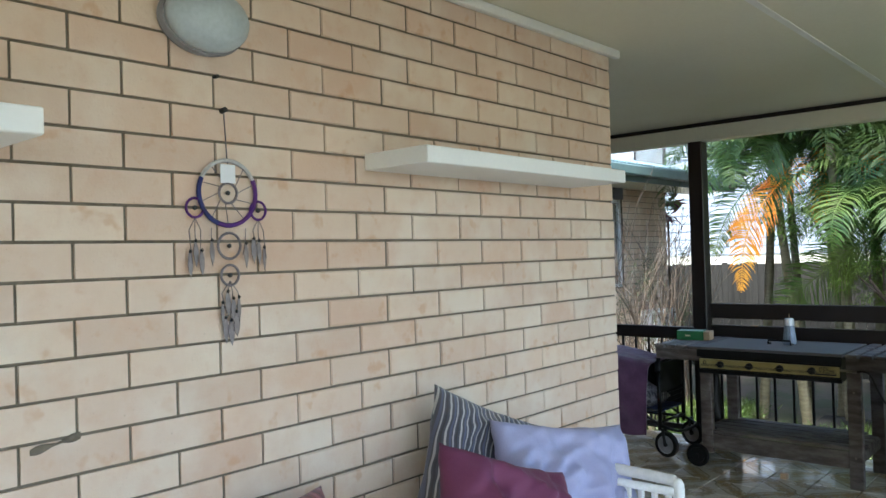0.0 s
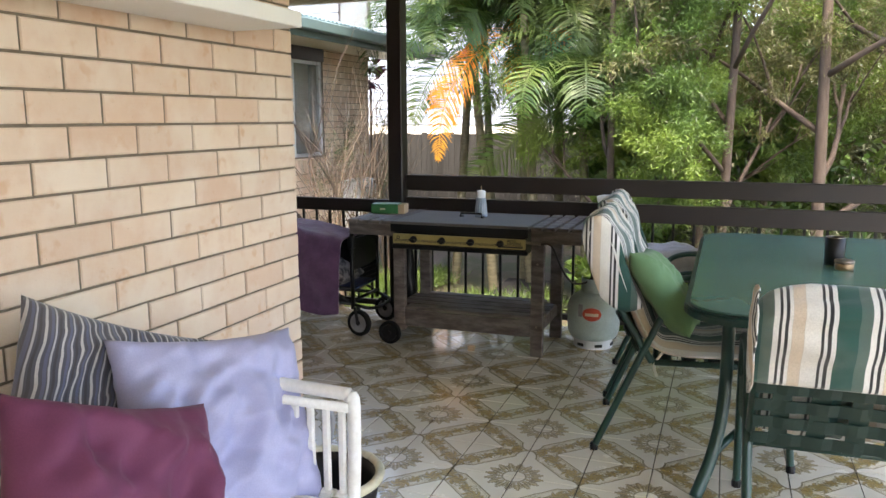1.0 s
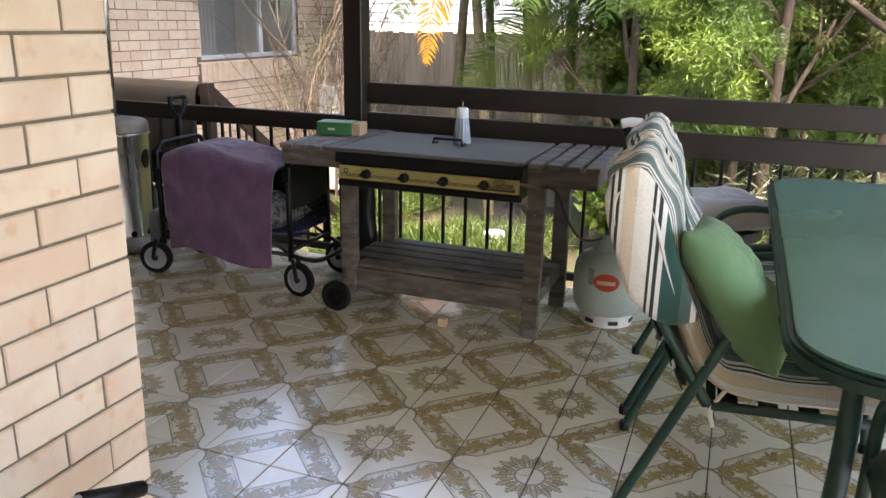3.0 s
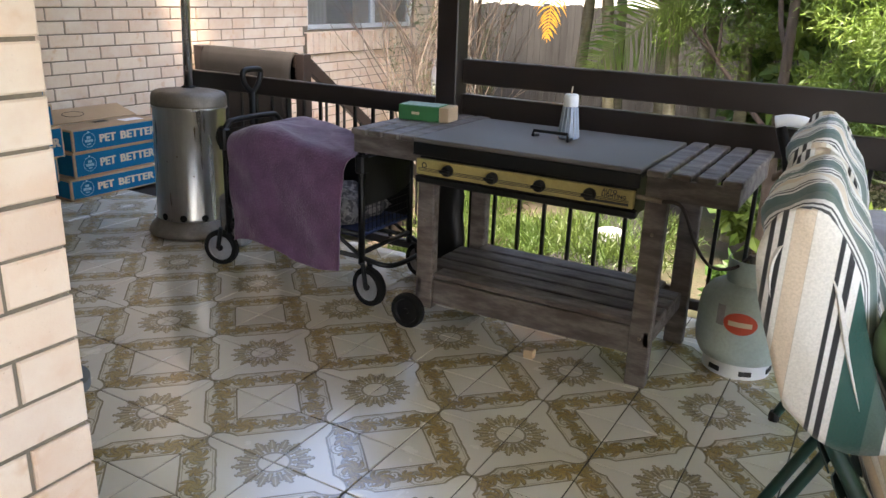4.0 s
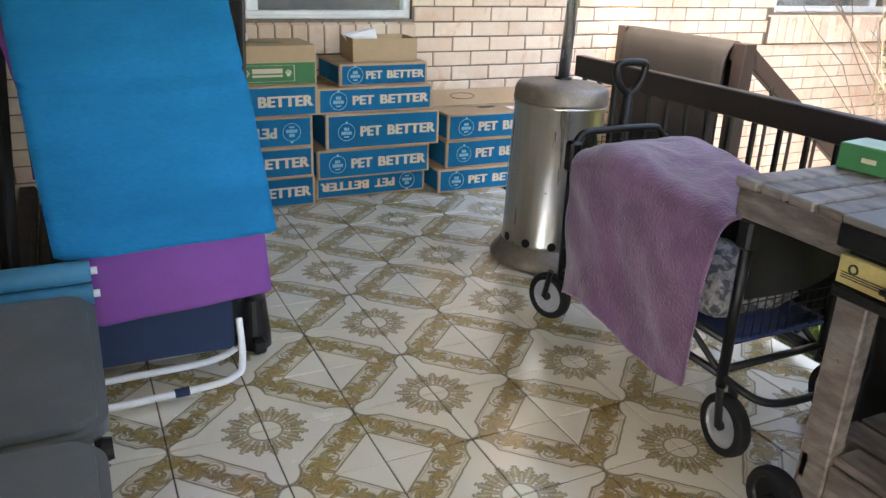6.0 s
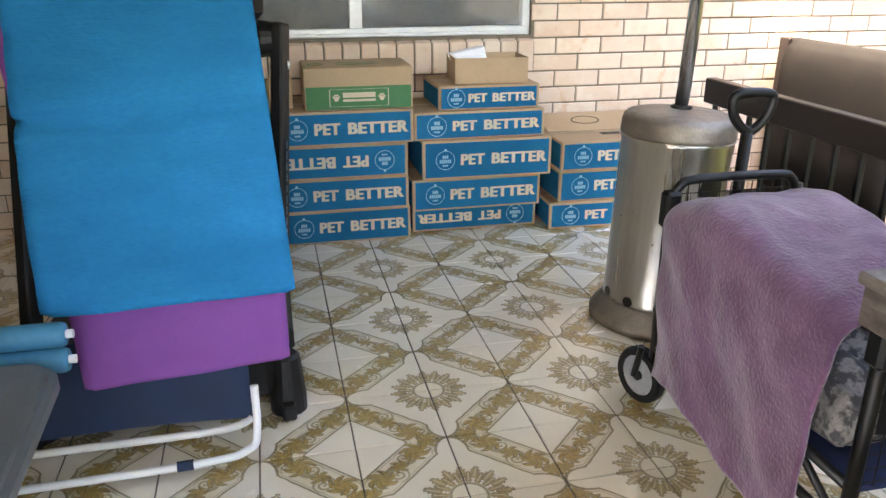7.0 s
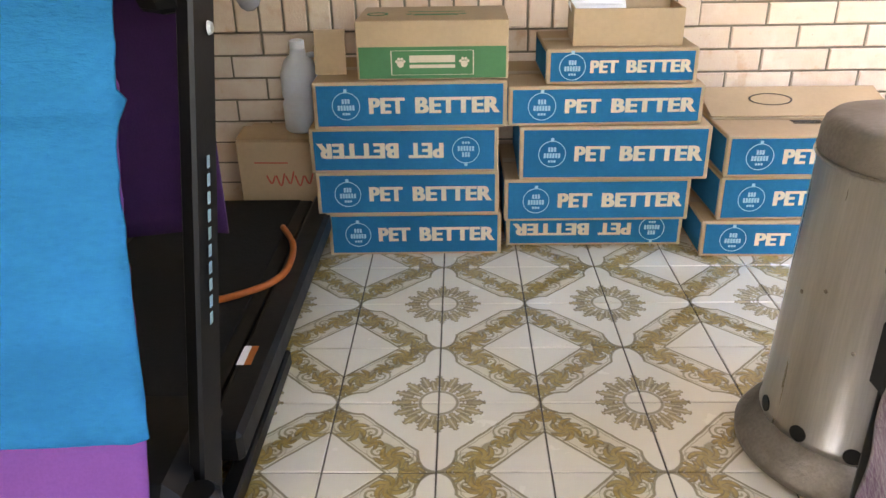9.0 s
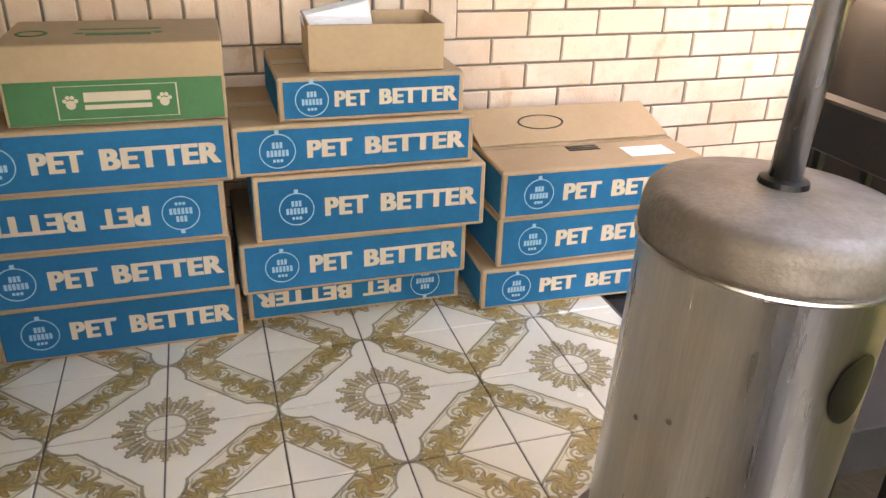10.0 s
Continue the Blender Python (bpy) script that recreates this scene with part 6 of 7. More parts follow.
def hung(x0, x1, profile, seed, skew=0.0, thick=0.006, slant=0.0):
    """A mat that hangs along a (y, z) line between two x."""
    pts = curve_points([(0, y, z) for y, z in profile], 10)
    n = len(pts) - 1

    def at(u, v):
        p = pts[round(u * n)]
        fold = 0.032 * math.exp(-((p.z - 0.868 - 0.02 * v) / 0.012) ** 2) if p.y < 3.9 else 0.0
        k = fold + 0.012 * noise.noise(Vector((u * 7, v * 2.0, seed))) + 0.004 * noise.noise(Vector((u * 30, v * 3.0, seed + 4))) + 0.007 * math.exp(-(noise.noise(Vector((u * 16, v * 2.2, seed + 9))) * 6.0) ** 2)
        edge = x0 + slant * max(0.0, 1.0 - p.z)
        return Vector((edge + v * (x1 - edge) - 0.075 * max(0.0, p.z - 0.45) - (0.09 if p.y > 4.02 else 0.0), p.y + k + skew * (0.5 - v), p.z + (0.010 if v in (0, 1) and u > 0.99 else 0)))

    return sheet(at, n, 22, thick)


blue = part("exercise_mat", hung(3.55, 4.125, [(4.08, 1.10), (4.06, 1.17), (4.02, 1.225), (3.94, 1.245), (3.86, 1.20), (3.785, 1.05), (3.68, 0.87), (3.60, 0.70), (3.515, 0.455)], 1.0, -0.03), "mat_blue", smooth=True)
tagged(blue, "creased blue foam exercise mat hung over the treadmill", "exercise mat", "mats on the treadmill")
purple = part("exercise_mat", hung(3.53, 4.098, [(4.06, 1.195), (4.02, 1.222), (3.95, 1.232), (3.875, 1.19), (3.815, 1.03), (3.705, 0.84), (3.635, 0.66), (3.545, 0.44), (3.49, 0.275)], 5.0, -0.06, slant=0.13), "mat_purple", smooth=True)
tagged(purple, "purple foam exercise mat hung under the blue one", "exercise mat", "mats on the treadmill")

# purple mat's rear drop as its own sheet, the recess shade painted in
M["shaded_purple"] = surf("shaded_purple_foam", (0.055, 0.012, 0.085), (0.038, 0.009, 0.06), rough=0.9, scale=5, fine=240, bump=0.2)
rear_drop = part("hung_cloth", sheet(lambda u, v: Vector((3.50 + u * 0.57, 4.15 + 0.02 * math.sin(u * 9) + 0.01 * noise.noise(Vector((u * 5, v * 4, 1))), 0.50 + v * 0.71)), 24, 16, 0.006), "shaded_purple", smooth=True)
tagged(rear_drop, "rear drop of the purple mat, recess shade put into its colour", "cloth")

recl = thing("folding_recliner", "navy canvas folding recliner with white tube frame", "recliner")
part("canvas", sheet(lambda u, v: Vector((3.42 + u * 0.57, 3.555 + 0.03 * v + 0.015 * math.sin(math.pi * u), 0.10 + v * 0.24)), 10, 6, 0.006), "navy", recl)
part("frame", tube(curve_points([(3.30, 3.46, 0.03), (3.85, 3.48, 0.03), (3.975, 3.50, 0.04), (4.0, 3.515, 0.08), (4.002, 3.545, 0.20)], 6), 0.0105, 10), "water_white", recl, "white enamelled tube", smooth=True)
part("frame", tube(curve_points([(3.32, 3.58, 0.05), (3.82, 3.585, 0.05), (3.94, 3.575, 0.065), (3.99, 3.555, 0.10)], 6), 0.0105, 10), "water_white", recl, smooth=True)
part("sleeve", tube([(3.80, 3.478, 0.03), (3.84, 3.480, 0.03)], 0.0135, 10), "navy", recl)

gym = thing("workout_bench", "grey vinyl padded workout bench with blue foam rollers", "exercise bench")


def pad(x0, x1, y0, y1, z, t, tilt):
    bm = slab(round_rect(-(x1 - x0) / 2, (x1 - x0) / 2, -(y1 - y0) / 2, (y1 - y0) / 2, min(0.07, (y1 - y0) / 2.2)), 0, t, 0.018)
    return bm, pose((x0 + x1) / 2, (y0 + y1) / 2, z, tilt, 0, 0)


bm, m = pad(2.98, 3.62, 2.42, 2.74, 0.36, 0.06, 4)
part("seat_pad", bm, "vinyl", gym, at=m)
bm, m = pad(2.98, 3.63, 2.78, 3.34, 0.365, 0.06, 3)
part("back_pad", bm, "vinyl", gym, at=m)
for yy, zz in ((3.385, 0.468), (3.375, 0.412)):
    part("foam_roller", lathe([(0.024, -0.14), (0.028, -0.13), (0.028, 0.13), (0.024, 0.14)], 20), "blue_roller", gym, "blue foam roller", at=Matrix.Translation((3.49, yy, zz)) @ side_x, smooth=True)
    part("roller_bar", tube([(3.2, yy, zz), (3.645, yy, zz)], 0.010, 8), "water_white", gym)
part("frame", tube([(3.30, 2.50, 0.35), (3.30, 3.37, 0.36)], 0.02, 8), "black", gym)
for yy in (2.55, 3.12):
    part("leg", tube([(3.30, yy, 0.36), (3.30, yy + 0.02, 0.03)], 0.018, 8), "black", gym)
    part("foot", tube([(3.06, yy + 0.02, 0.02), (3.54, yy + 0.02, 0.02)], 0.018, 8), "black", gym)
part("knob", lathe([(0.02, 0), (0.024, 0.01), (0.02, 0.03)], 12), "plastic", gym, at=Matrix.Translation((3.60, 2.76, 0.37)) @ side_x)

# ---- garden ----


def hill(x, y):
    return GROUND + 0.10 * noise.noise(Vector((x * 0.35, y * 0.35, 0))) + max(0.0, x - 12) * 0.02


bm = bmesh.new()
N = 60
grid = [[None] * (N + 1) for _ in range(N + 1)]
for i in range(N + 1):
    for j in range(N + 1):
        a, b = 2 * i / N - 1, 2 * j / N - 1
        x, y = 8 + 14 * a + 240 * a ** 5, 2 + 14 * b + 240 * b ** 5
        grid[i][j] = bm.verts.new((x, y, hill(x, y) if abs(a) < 0.8 and abs(b) < 0.8 else GROUND))
for i in range(N):
    for j in range(N):
        bm.faces.new((grid[i][j], grid[i + 1][j], grid[i + 1][j + 1], grid[i][j + 1]))
ground = part("ground", bm, "soil", smooth=True)
tagged(ground, "garden soil with leaf litter below the deck", "ground", kind="structure")
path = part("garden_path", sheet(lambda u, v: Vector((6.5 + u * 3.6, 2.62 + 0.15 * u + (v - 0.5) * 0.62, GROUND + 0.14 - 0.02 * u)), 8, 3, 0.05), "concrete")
tagged(path, "concrete path through the garden, shade put into its dark colour", "path", kind="structure")


def leaves(name, mat, centres, n, length, width, seed, droop=0.3, label="", category="foliage", flat=0.0, parent=None):
    """Many small leaves scattered in uneven clumps: centres are (x, y, z, rx, ry, rz)."""
    rng = np.random.default_rng(seed)
    per = n // len(centres)
    V, F = [], []
    for cx, cy, cz, rx, ry, rz in centres:
        clumps = rng.normal(size=(max(6, per // 90), 3))
        clumps /= np.linalg.norm(clumps, axis=1, keepdims=True)
        clumps *= rng.uniform(0.35, 1.0, (len(clumps), 1)) ** 0.6
        pick = clumps[rng.integers(0, len(clumps), per)]
        p = pick + rng.normal(scale=0.16, size=(per, 3))
        p = p * (rx, ry, rz) + (cx, cy, cz)
        d = rng.normal(size=(per, 3)) + (pick * 0.9)
        d[:, 2] -= droop
        d /= np.linalg.norm(d, axis=1, keepdims=True)
        s = np.cross(d, rng.normal(size=(per, 3)))
        s /= np.linalg.norm(s, axis=1, keepdims=True) + 1e-9
        ln = (length * rng.uniform(0.6, 1.3, (per, 1)))
        w = (width * rng.uniform(0.7, 1.3, (per, 1)))
        bend = np.cross(s, d) * ln * 0.12
        a, b, c, e = p, p + d * ln * 0.45 + s * w / 2 + bend, p + d * ln, p + d * ln * 0.45 - s * w / 2 + bend
        k = sum(len(q) for q in V)
        V.append(np.stack([a, b, c, e], 1).reshape(-1, 3))
        F.append(np.arange(per * 4).reshape(-1, 4) + k)
    me = bpy.data.meshes.new(name)
    me.from_pydata(np.concatenate(V).tolist(), [], np.concatenate(F).tolist())
    me.materials.append(M[mat])
    ob = new(name, me)
    ob.parent = parent
    if not parent:
        tagged(ob, label, category, kind="stuff")
    return ob


def limb(bm, p, d, r, ln, rnd, depth, tips):
    """A branch that bends and forks."""
    pts, q, dirn = [Vector(p)], Vector(p), Vector(d).normalized()
    for k in range(4):
        dirn = (dirn + Vector((rnd.uniform(-0.16, 0.16), rnd.uniform(-0.16, 0.16), rnd.uniform(-0.02, 0.12)))).normalized()
        q = q + dirn * ln / 4
        pts.append(q.copy())
    tube(pts, [r * (1 - 0.12 * k) for k in range(5)], 7, bm=bm)
    tips.append(q.copy())
    if depth:
        for k in range(2 + (depth > 1)):
            a = rnd.uniform(0, math.tau)
            nd = (dirn + Vector((math.cos(a), math.sin(a), 0.25)) * rnd.uniform(0.45, 0.8)).normalized()
            limb(bm, pts[rnd.choice((2, 3, 4))], nd, r * 0.55, ln * rnd.uniform(0.55, 0.75), rnd, depth - 1, tips)


def tree(x, y, height, r, crown, mat, n, seed, leaf=(0.10, 0.012), lean=(0, 0), label="", trunk_only=1.0, droop=0.3):
    rnd = random.Random(seed)
    t = thing("tree", label, "tree", "garden trees")
    bm, tips = bmesh.new(), []
    z0 = hill(x, y) - 0.1
    trunk = curve_points([(x, y, z0), (x + lean[0] * 0.4 + rnd.uniform(-.06, .06), y + lean[1] * 0.4, z0 + height * 0.4), (x + lean[0], y + lean[1], z0 + height)], 6)
    tube(trunk, [r * (1 - 0.045 * k) for k in range(len(trunk))], 9, bm=bm)
    for k in range(6):
        p = trunk[4 + k + (k > 4)]
        a = rnd.uniform(0, math.tau)
        limb(bm, p, (math.cos(a), math.sin(a), rnd.uniform(0.4, 1.0)), r * 0.45, height * rnd.uniform(0.22, 0.34), rnd, 2, tips)
    part("trunk", bm, "bark", t, smooth=True)
    centres = [(tp.x, tp.y, tp.z, crown * rnd.uniform(0.5, 1.0), crown * rnd.uniform(0.5, 1.0), crown * rnd.uniform(0.35, 0.7)) for tp in tips[::2]]
    leaves("crown", mat, centres, n, leaf[0], leaf[1], seed, droop, parent=t)
    return t


def frond_along(V, F, pts, leaflet, rnd, width, droop=0.85, spread=None):
    """Leaflets in two uneven rows along a bent rib."""
    n = len(pts) - 1
    for k in range(n):
        a, b = pts[k], pts[k + 1]
        d = (b - a).normalized()
        side = d.cross(Vector((0, 0, 1)))
        side = side.normalized() if side.length > 0.2 else Vector((0.3, 0.95, 0)).normalized()
        if spread:
            side = (Vector(spread) - d * d.dot(Vector(spread))).normalized()
        w = 0.012 * (1 - k / n) + 0.003
        i = len(V)
        V += [a + side * w, a - side * w, b - side * w, b + side * w]
        F.append((i, i + 1, i + 2, i + 3))
        if k < n * 0.12:
            continue
        reach = leaflet * math.sin(math.pi * min(1.0, 0.22 + 0.8 * k / n)) ** 0.7
        for sg in (-1, 1):
            for half in (0.0, 0.5):
                if rnd.random() < 0.05:
                    continue
                o = a.lerp(b, half)
                rr = reach * rnd.uniform(0.82, 1.1)
                out = (side * sg + d * rnd.uniform(0.6, 0.95) + Vector((0, 0, rnd.uniform(0.05, 0.35)))).normalized()
                l1 = o + out * rr * 0.5
                l2 = l1 + (out + Vector((0, 0, -droop * 0.5))).normalized() * rr * 0.3
                l3 = l2 + (out + Vector((0, 0, -droop - rnd.uniform(0, 0.6)))).normalized() * rr * 0.28
                nrm = d * width
                i = len(V)
                V += [o - nrm * 0.3, o + nrm * 0.3, l1 + nrm * 0.6, l1 - nrm * 0.6, l2 + nrm * 0.4, l2 - nrm * 0.4, l3]
                F.append((i, i + 1, i + 2, i + 3))
                F.append((i + 3, i + 2, i + 4, i + 5))
                F.append((i + 5, i + 4, i + 6))


def frond(V, F, base, heading, rise, ln, leaflet, rnd, width=0.022, curl=1.0):
    """One palm frond that rises, bends over and droops."""
    h = Vector((math.cos(heading), math.sin(heading), 0))
    p, ang, pts = Vector(base), rise, []
    n = 32
    for k in range(n + 1):
        pts.append(p.copy())
        ang -= curl * 1.9 / n * (0.35 + 1.3 * k / n)
        p = p + (h * math.cos(ang) + Vector((0, 0, math.sin(ang)))) * ln / n
    frond_along(V, F, pts, leaflet, rnd, width)


def palm(x, y, height, seed, n=9, ln=1.7, orange=(), hanging=(), label="clumping cane palm with arching green fronds"):
    rnd = random.Random(seed)
    t = thing("palm", label, "palm", "cane palms")
    z0 = hill(x, y) - 0.05
    top = Vector((x + rnd.uniform(-0.35, 0.35), y + rnd.uniform(-0.35, 0.35), z0 + height))
    line = curve_points([(x, y, z0), ((x + top.x) / 2 + rnd.uniform(-.08, .08), (y + top.y) / 2, z0 + height / 2), top], 10)
    part("trunk", tube(line, [0.062 - 0.0010 * k + (0.006 if k % 3 == 0 else 0) for k in range(len(line))], 9), "cane_trunk", t, smooth=True)
    V, F = [], []
    for k in range(n):
        frond(V, F, top, k * math.tau / n + rnd.uniform(-.25, .25), rnd.uniform(0.5, 1.35), ln * rnd.uniform(0.8, 1.15), 0.58, rnd, 0.0165, curl=rnd.uniform(1.0, 1.55))
    me = bpy.data.meshes.new("crown")
    me.from_pydata([tuple(v) for v in V], [], F)
    me.materials.append(M["palm"])
    c = new("crown", me)
    c.parent = t
    for heading, rise, l in orange:
        V, F = [], []
        frond(V, F, top, heading, rise, l, 0.24, rnd, 0.014, 1.5)
        me = bpy.data.meshes.new("dead_frond")
        me.from_pydata([tuple(v) for v in V], [], F)
        me.materials.append(M["palm_orange"])
        c = new("dead_frond", me)
        c.parent = t
        c["label"] = "orange dying frond"
    for mat, name, leaflet, spread, rib in hanging:
        V, F = [], []
        frond_along(V, F, curve_points([tuple(top)] + list(rib), 11), leaflet, rnd, 0.016, 0.7, spread)
        me = bpy.data.meshes.new(name)
        me.from_pydata([tuple(v) for v in V], [], F)
        me.materials.append(M[mat])
        c = new(name, me)
        c.parent = t
        if mat == "palm_orange":
            c["label"] = "orange dying frond"
    return t


palm(9.7, 3.15, 3.2, 1, 13, 2.0, hanging=(
    ("palm_orange", "dead_frond", 0.40, (0.3, 0.95, 0.1), ((9.15, 3.15, 2.2), (8.9, 3.36, 1.80), (8.9, 3.53, 1.42), (8.9, 3.58, 0.88))),
    ("palm", "side_frond", 0.46, (0.1, 0.5, 0.85), ((9.25, 3.25, 2.55), (9.2, 3.55, 2.12), (9.2, 3.85, 1.72), (9.2, 4.0, 1.30))),
    ("palm", "side_frond", 0.50, (0.1, 0.3, 0.95), ((9.2, 3.50, 2.64), (9.2, 3.88, 2.46), (9.2, 4.12, 2.04))),
    ("palm", "side_frond", 0.42, (0.1, 0.4, 0.9), ((9.15, 3.2, 2.56), (9.1, 3.34, 2.3), (9.1, 3.44, 1.95)))), label="cane palm with one hanging orange dead frond")
palm(9.95, 2.75, 3.6, 2, 13, 2.0, hanging=(
    ("palm", "side_frond", 0.50, (0.1, -0.3, 0.95), ((9.3, 2.7, 2.48), (9.3, 2.25, 2.12), (9.3, 1.8, 1.80), (9.3, 1.40, 1.60))),
    ("palm_orange", "dead_frond", 0.20, (0.2, 0.9, 0.2), ((9.6, 2.85, 2.2), (9.5, 2.9, 1.9), (9.5, 2.93, 1.62)))))
palm(10.2, 2.45, 3.3, 3, 16, 2.0, orange=((3.3, -0.9, 0.55),))
palm(10.5, 3.0, 3.8, 4, 16, 2.2)
palm(10.3, 2.1, 3.0, 5, 15, 1.9)
palm(10.9, 3.5, 3.2, 6, 14, 2.0)
palm(10.1, 3.8, 3.1, 7, 15, 1.8)
palm(11.5, 1.2, 4.1, 8, 13, 2.0)
palm(12.0, 0.0, 4.5, 13, 9, 2.0)
palm(9.45, 2.55, 3.3, 14, 8, 1.7)
palm(9.6, 2.0, 2.4, 12, 13, 1.7, hanging=(("palm", "low_frond", 0.52, (-0.5, 0.1, 0.85), ((9.05, 2.35, 1.42), (8.95, 2.6, 1.22), (8.92, 2.95, 0.92), (8.9, 3.2, 0.66))),))
palm(10.6, 1.5, 3.0, 13, 13, 2.0)

tree(8.8, 1.62, 3.6, 0.055, 0.55, "feather", 90000, 21, (0.080, 0.008), (0.2, 0.1), "small tree with bright feathery green foliage")
tree(9.4, 0.75, 4.2, 0.06, 0.55, "feather", 60000, 22, (0.095, 0.009), (-0.1, 0.2), "tall thin tree with feathery green foliage")
tree(8.4, 0.58, 5.4, 0.055, 0.55, "dry", 18000, 23, (0.10, 0.010), (0.15, -0.1), "thin brown trunked tree with sparse dull foliage")
tree(8.4, -0.28, 5.2, 0.07, 0.60, "dry", 22000, 24, (0.10, 0.010), (0.25, 0.1), "thin brown trunked tree with sparse dull foliage")
tree(8.9, -0.95, 5.6, 0.07, 0.6, "dry", 24000, 25, (0.10, 0.009), (-0.2, 0.1), "thin garden tree with feathery foliage")
tree(9.6, -2.2, 5.0, 0.07, 0.8, "dry", 12000, 26, (0.13, 0.014), (0.2, 0.2), "dull green garden tree behind the rail")
tree(9.0, -4.2, 5.2, 0.08, 0.9, "feather", 9000, 27, (0.13, 0.012), (0.2, 0.2), "feathery garden tree behind the rail")
leaves("broadleaf_bush", "broad", [(9.9, 1.35, 0.9, 0.7, 0.8, 0.9), (10.4, 0.6, 1.3, 0.8, 0.9, 1.0), (10.8, -0.4, 0.6, 0.7, 0.9, 0.9), (10.6, 1.6, 0.2, 0.5, 0.6, 0.5)], 5200, 0.17, 0.09, 31, label="bright green broad leaved shrubs under the palms")
leaves("low_shrub", "broad", [(7.0, 1.35, -0.35, 0.45, 0.35, 0.35), (7.6, 0.7, -0.3, 0.5, 0.5, 0.35), (6.9, -0.3, -0.4, 0.5, 0.5, 0.3), (7.5, -1.4, -0.3, 0.6, 0.6, 0.4), (9.3, 1.6, -0.4, 0.5, 0.5, 0.3)], 3400, 0.13, 0.08, 32, label="low green leafy plants beside the deck")
leaves("dry_scrub", "dull", [(8.4, 0.1, -0.1, 0.8, 0.9, 0.5), (9.0, -1.2, 0.1, 0.9, 1.0, 0.6), (8.6, -2.8, 0.1, 0.9, 1.0, 0.6), (10.2, 1.2, -0.2, 0.7, 0.8, 0.5)], 9000, 0.20, 0.012, 33, label="dry tangled undergrowth between the trunks")
leaves("far_woods", "dry", [(13.2, 0.2, 2.0, 1.2, 1.6, 2.2), (13.6, -2.6, 2.2, 1.3, 1.8, 2.4), (13.0, -5.4, 2.2, 1.4, 2.0, 2.4), (14.0, -8.6, 2.4, 1.5, 2.2, 2.6), (15.5, -1.0, 4.2, 1.6, 2.4, 2.2), (15.5, -5.0, 4.2, 1.6, 2.6, 2.2)], 26000, 0.26, 0.07, 34, label="dense olive green woods beyond the garden")
leaves("far_woods", "dull", [(12.4, -1.2, 0.6, 0.9, 1.6, 1.2), (12.2, -3.8, 0.7, 0.9, 1.6, 1.3), (12.4, -6.5, 0.8, 1.0, 1.8, 1.4), (15.0, 1.6, 2.6, 1.2, 1.2, 2.0), (16.5, -3.0, 2.0, 1.0, 4.0, 2.6)], 20000, 0.24, 0.06, 35, label="dark dense undergrowth beyond the garden")
leaves("lawn", "grass", [(8.5, 2.75, GROUND + 0.13, 0.75, 0.75, 0.06), (8.0, 3.65, GROUND + 0.08, 0.8, 0.65, 0.06), (9.2, 4.1, GROUND + 0.1, 0.9, 0.6, 0.08), (7.2, 3.75, GROUND + 0.06, 0.5, 0.35, 0.05)], 15000, 0.13, 0.010, 36, droop=-1.2, label="patch of bright grass beside the stairs", category="grass")


def twiggy(x, y, height, seed, label):
    rnd = random.Random(seed)
    t = thing("shrub", label, "shrub", "bare shrubs by the far wall")
    bm = bmesh.new()
    for k in range(9):
        a = rnd.uniform(0, math.tau)
        limb(bm, (x + rnd.uniform(-.15, .15), y + rnd.uniform(-.1, .1), GROUND), (0.22 * math.cos(a), 0.16 * math.sin(a), 1), 0.011, height * rnd.uniform(0.6, 0.9), rnd, 2, [])
    part("branchwork", bm, "twig", t)
    leaves("sparse_leaves", "dull", [(x, y, GROUND + height * 0.75, 0.35, 0.25, height * 0.4)], 420, 0.05, 0.014, seed, parent=t)


twiggy(8.9, 4.85, 1.9, 41, "bare twiggy shrub in front of the brick wing")
twiggy(9.7, 4.85, 2.1, 42, "bare twiggy shrub in front of the brick wing")
twiggy(10.5, 4.9, 1.8, 43, "bare twiggy shrub in front of the brick wing")
ac = thing("air_conditioner", "white outdoor unit standing by the brick wing", "air conditioner", at=Matrix.Translation((10.45, 5.33, 0)))
part("case", box(-0.32, 0.32, -0.13, 0.13, GROUND + 0.05, 0.55, 0.02), "water_white", ac)
part("grille", ring_flat(0.2, 0.02, 30), "greyplastic", ac, at=Matrix.Translation((-0.05, -0.132, 0.25)))
part("slot", box(0.18, 0.28, -0.133, -0.131, 0.48, 0.51, 0), "ink", ac)
cord = thing("cordyline", "dark red leaved cordyline on a thin stem", "plant")
part("stem", tube(curve_points([(12.2, 5.95, GROUND), (12.22, 5.98, 0.6), (12.15, 5.94, 1.95)], 6), 0.018, 7), "bark", cord)
leaves("crown", "red_leaf", [(12.15, 5.94, 2.1, 0.15, 0.15, 0.22)], 60, 0.26, 0.05, 45, parent=cord)
tub = thing("bucket", "white plastic bucket on the garden path", "bucket", at=Matrix.Translation((8.55, 2.75, hill(8.55, 2.75))))
part("body", lathe([(0.08, 0), (0.10, 0.20), (0.095, 0.21)], 22), "water_white", tub, smooth=True)

fence = thing("paling_fence", "weathered grey timber paling fence behind the palms", "fence", kind="structure")
for zz in (-0.3, 0.75):
    part("fence_rail", box(13.55, 13.60, -1.0, 11.0, zz, zz + 0.07, 0.004), "paling", fence)
rnd = random.Random(9)
me = block_mesh("paling", 0.018, 0.098, 1.85, 0.002, "paling")
for k in range(118):
    ob = new("paling", me)
    ob.parent = fence
    ob.matrix_basis = Matrix.Translation((13.53 + rnd.uniform(-.004, .004), -1.0 + k * 0.102, GROUND + 0.02 + rnd.uniform(-0.02, 0.02)))

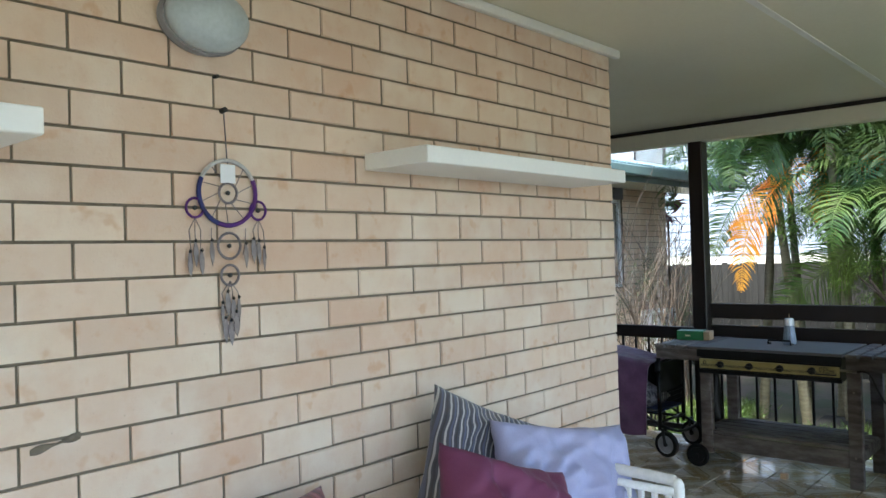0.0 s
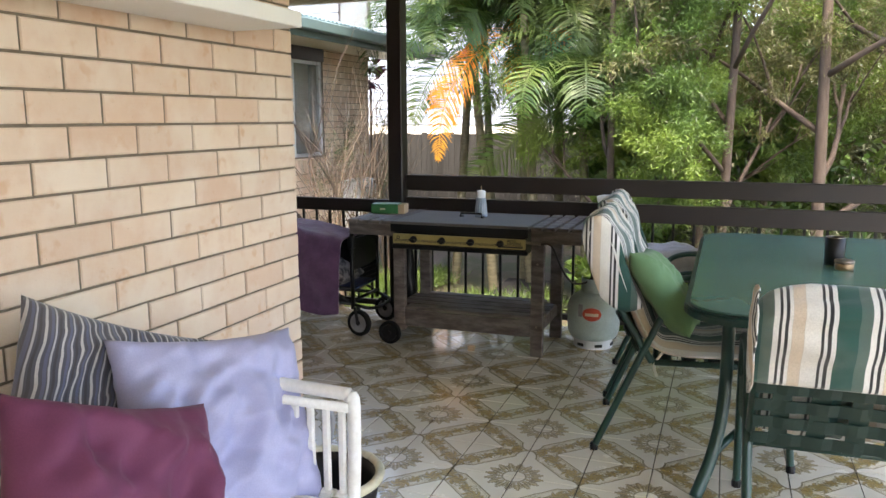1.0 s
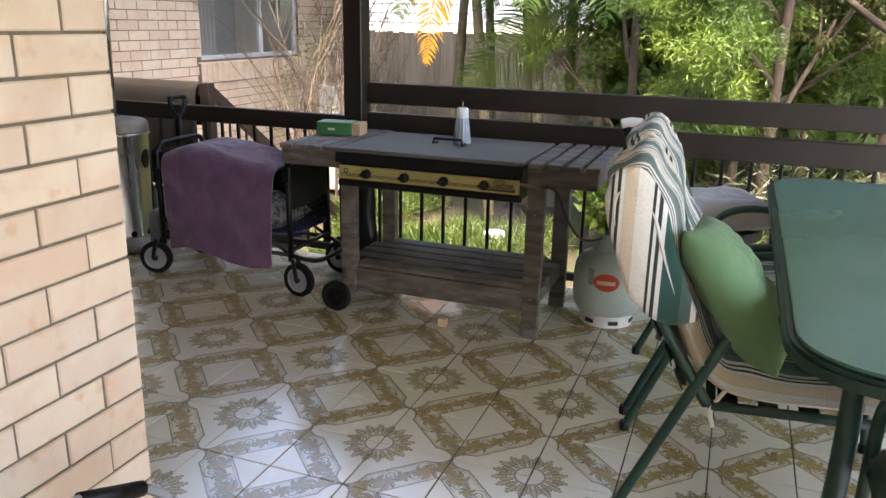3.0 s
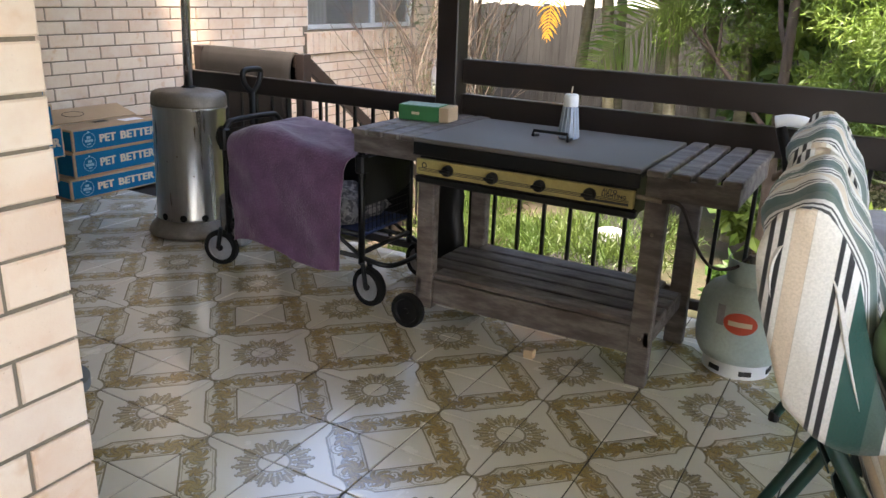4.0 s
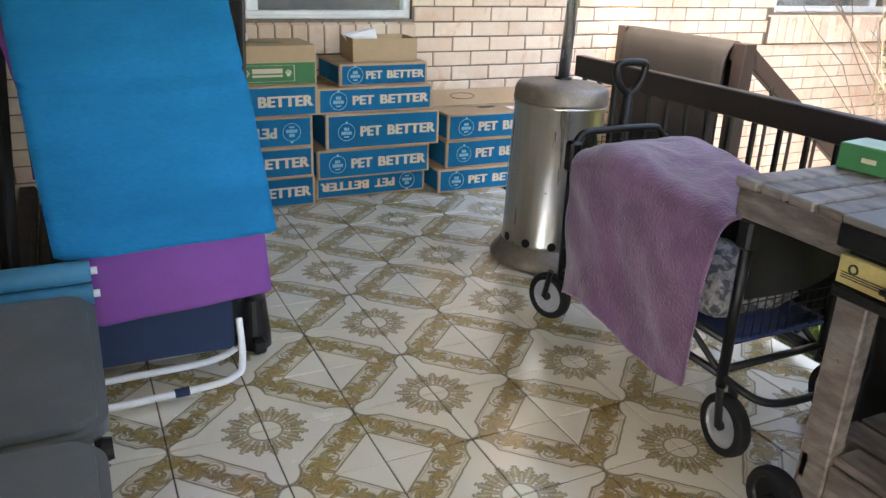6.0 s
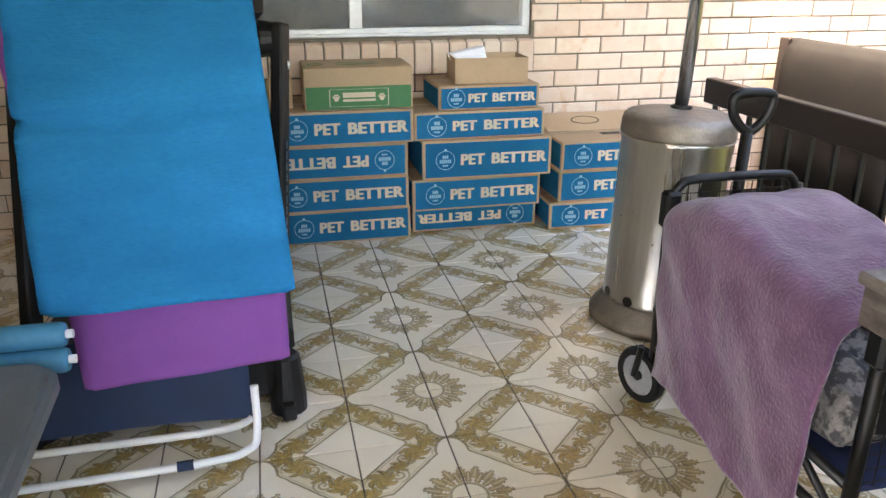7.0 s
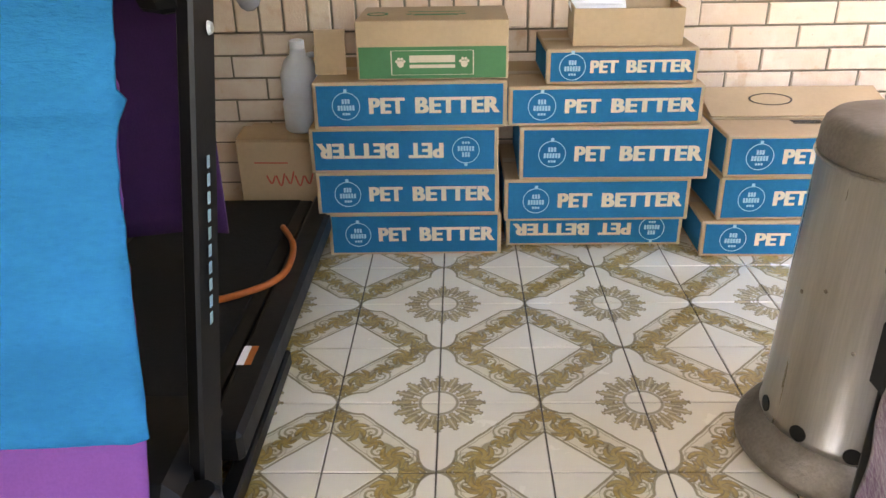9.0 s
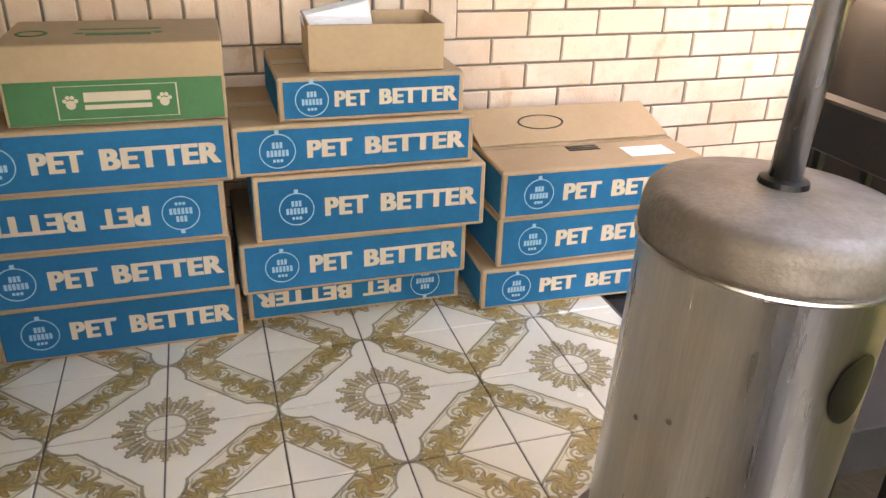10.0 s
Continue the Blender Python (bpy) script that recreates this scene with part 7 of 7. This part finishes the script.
house = thing("neighbour_house", "white weatherboard neighbour house beyond the fence", "house", kind="structure")
part("wall", box(17.02, 17.2, 1.4, 14.0, GROUND - 0.3, 6.0, 0), "weatherboard", house)
for k in range(26):
    bm = box(16.985, 17.018, 1.4, 14.0, 1.25 + k * 0.18, 1.425 + k * 0.18, 0.002)
    for v in bm.verts:
        if v.co.z < 1.30 + k * 0.18 and v.co.x < 17.0:
            v.co.x -= 0.016
    part("weatherboard", bm, "weatherboard", house)
part("plinth", box(16.99, 17.018, 1.4, 14.0, GROUND - 0.3, 1.245, 0.004), "ceiling", house, "cream rendered base")
w = part("window", box(16.95, 16.99, 8.2, 9.0, 3.1, 4.3, 0.006), "rail", house, "small dark window")
part("pane", box(16.944, 16.949, 8.27, 8.93, 3.17, 4.23, 0), "pane", w)

drape = part("curtain", sheet(lambda u, v: Vector((8.22 + u * 0.55, BACK_Y + 0.30 + 0.03 * math.sin(u * 60), 0.93 + v * 1.15)), 60, 2, 0.003), "curtain", smooth=True)
tagged(drape, "pale curtain hanging behind the far window", "curtain")

# ---- tiles and bricks ----
tile_me = block_mesh("tile", 0.2462, 0.2462, 0.010, 0.0018, "tile")
rest = []
rnd = random.Random(3)
for i in range(-12, 24):
    for j in range(-5, 23):
        x, y = i * 0.25 + 0.0019, j * 0.25 + 0.0019
        w, d = min(0.2462, DECK_X - x), min(0.2462, BACK_Y - y)
        if w < 0.03 or d < 0.03 or (WALL_Y - 0.1 < y < WALL_Y + 0.1 and x < CORNER_X - 0.2):
            continue
        if 13 <= i <= 22 and 1 <= j <= 21 or 9 <= i <= 12 and 2 <= j <= 7:
            ob = new("tile", tile_me)
            ob.parent = floor
            ob.matrix_basis = Matrix.Translation((x, y, -0.010 + rnd.uniform(-0.0006, 0.0006))) @ Matrix.Rotation(rnd.uniform(-0.0015, 0.0015), 4, "X")
        else:
            rest.append((x, x + w, y, y + d, -0.010, 0.0))
joined_blocks("floor_tiles", rest, "tile", floor)

meshes = {}
for wall, face, near, rest in BRICKS:
    rnd = random.Random(11)
    for a, b, lo, hi in near:
        key = (round(b - a, 3), round(hi - lo, 3))
        if key not in meshes:
            meshes[key] = block_mesh("brick", b - a, 0.10, hi - lo, 0.0035, "brick", True)
        ob = new("brick", meshes[key])
        ob.parent = wall
        ob.matrix_basis = Matrix.Translation((a, face + rnd.uniform(-0.0018, 0.0018), lo)) @ Matrix.Rotation(rnd.uniform(-0.004, 0.004), 4, "Y")
    joined_blocks("bricks", [(a, b, face, face + 0.10, lo, hi) for a, b, lo, hi in rest], "brick", wall, jitter=0.0018)
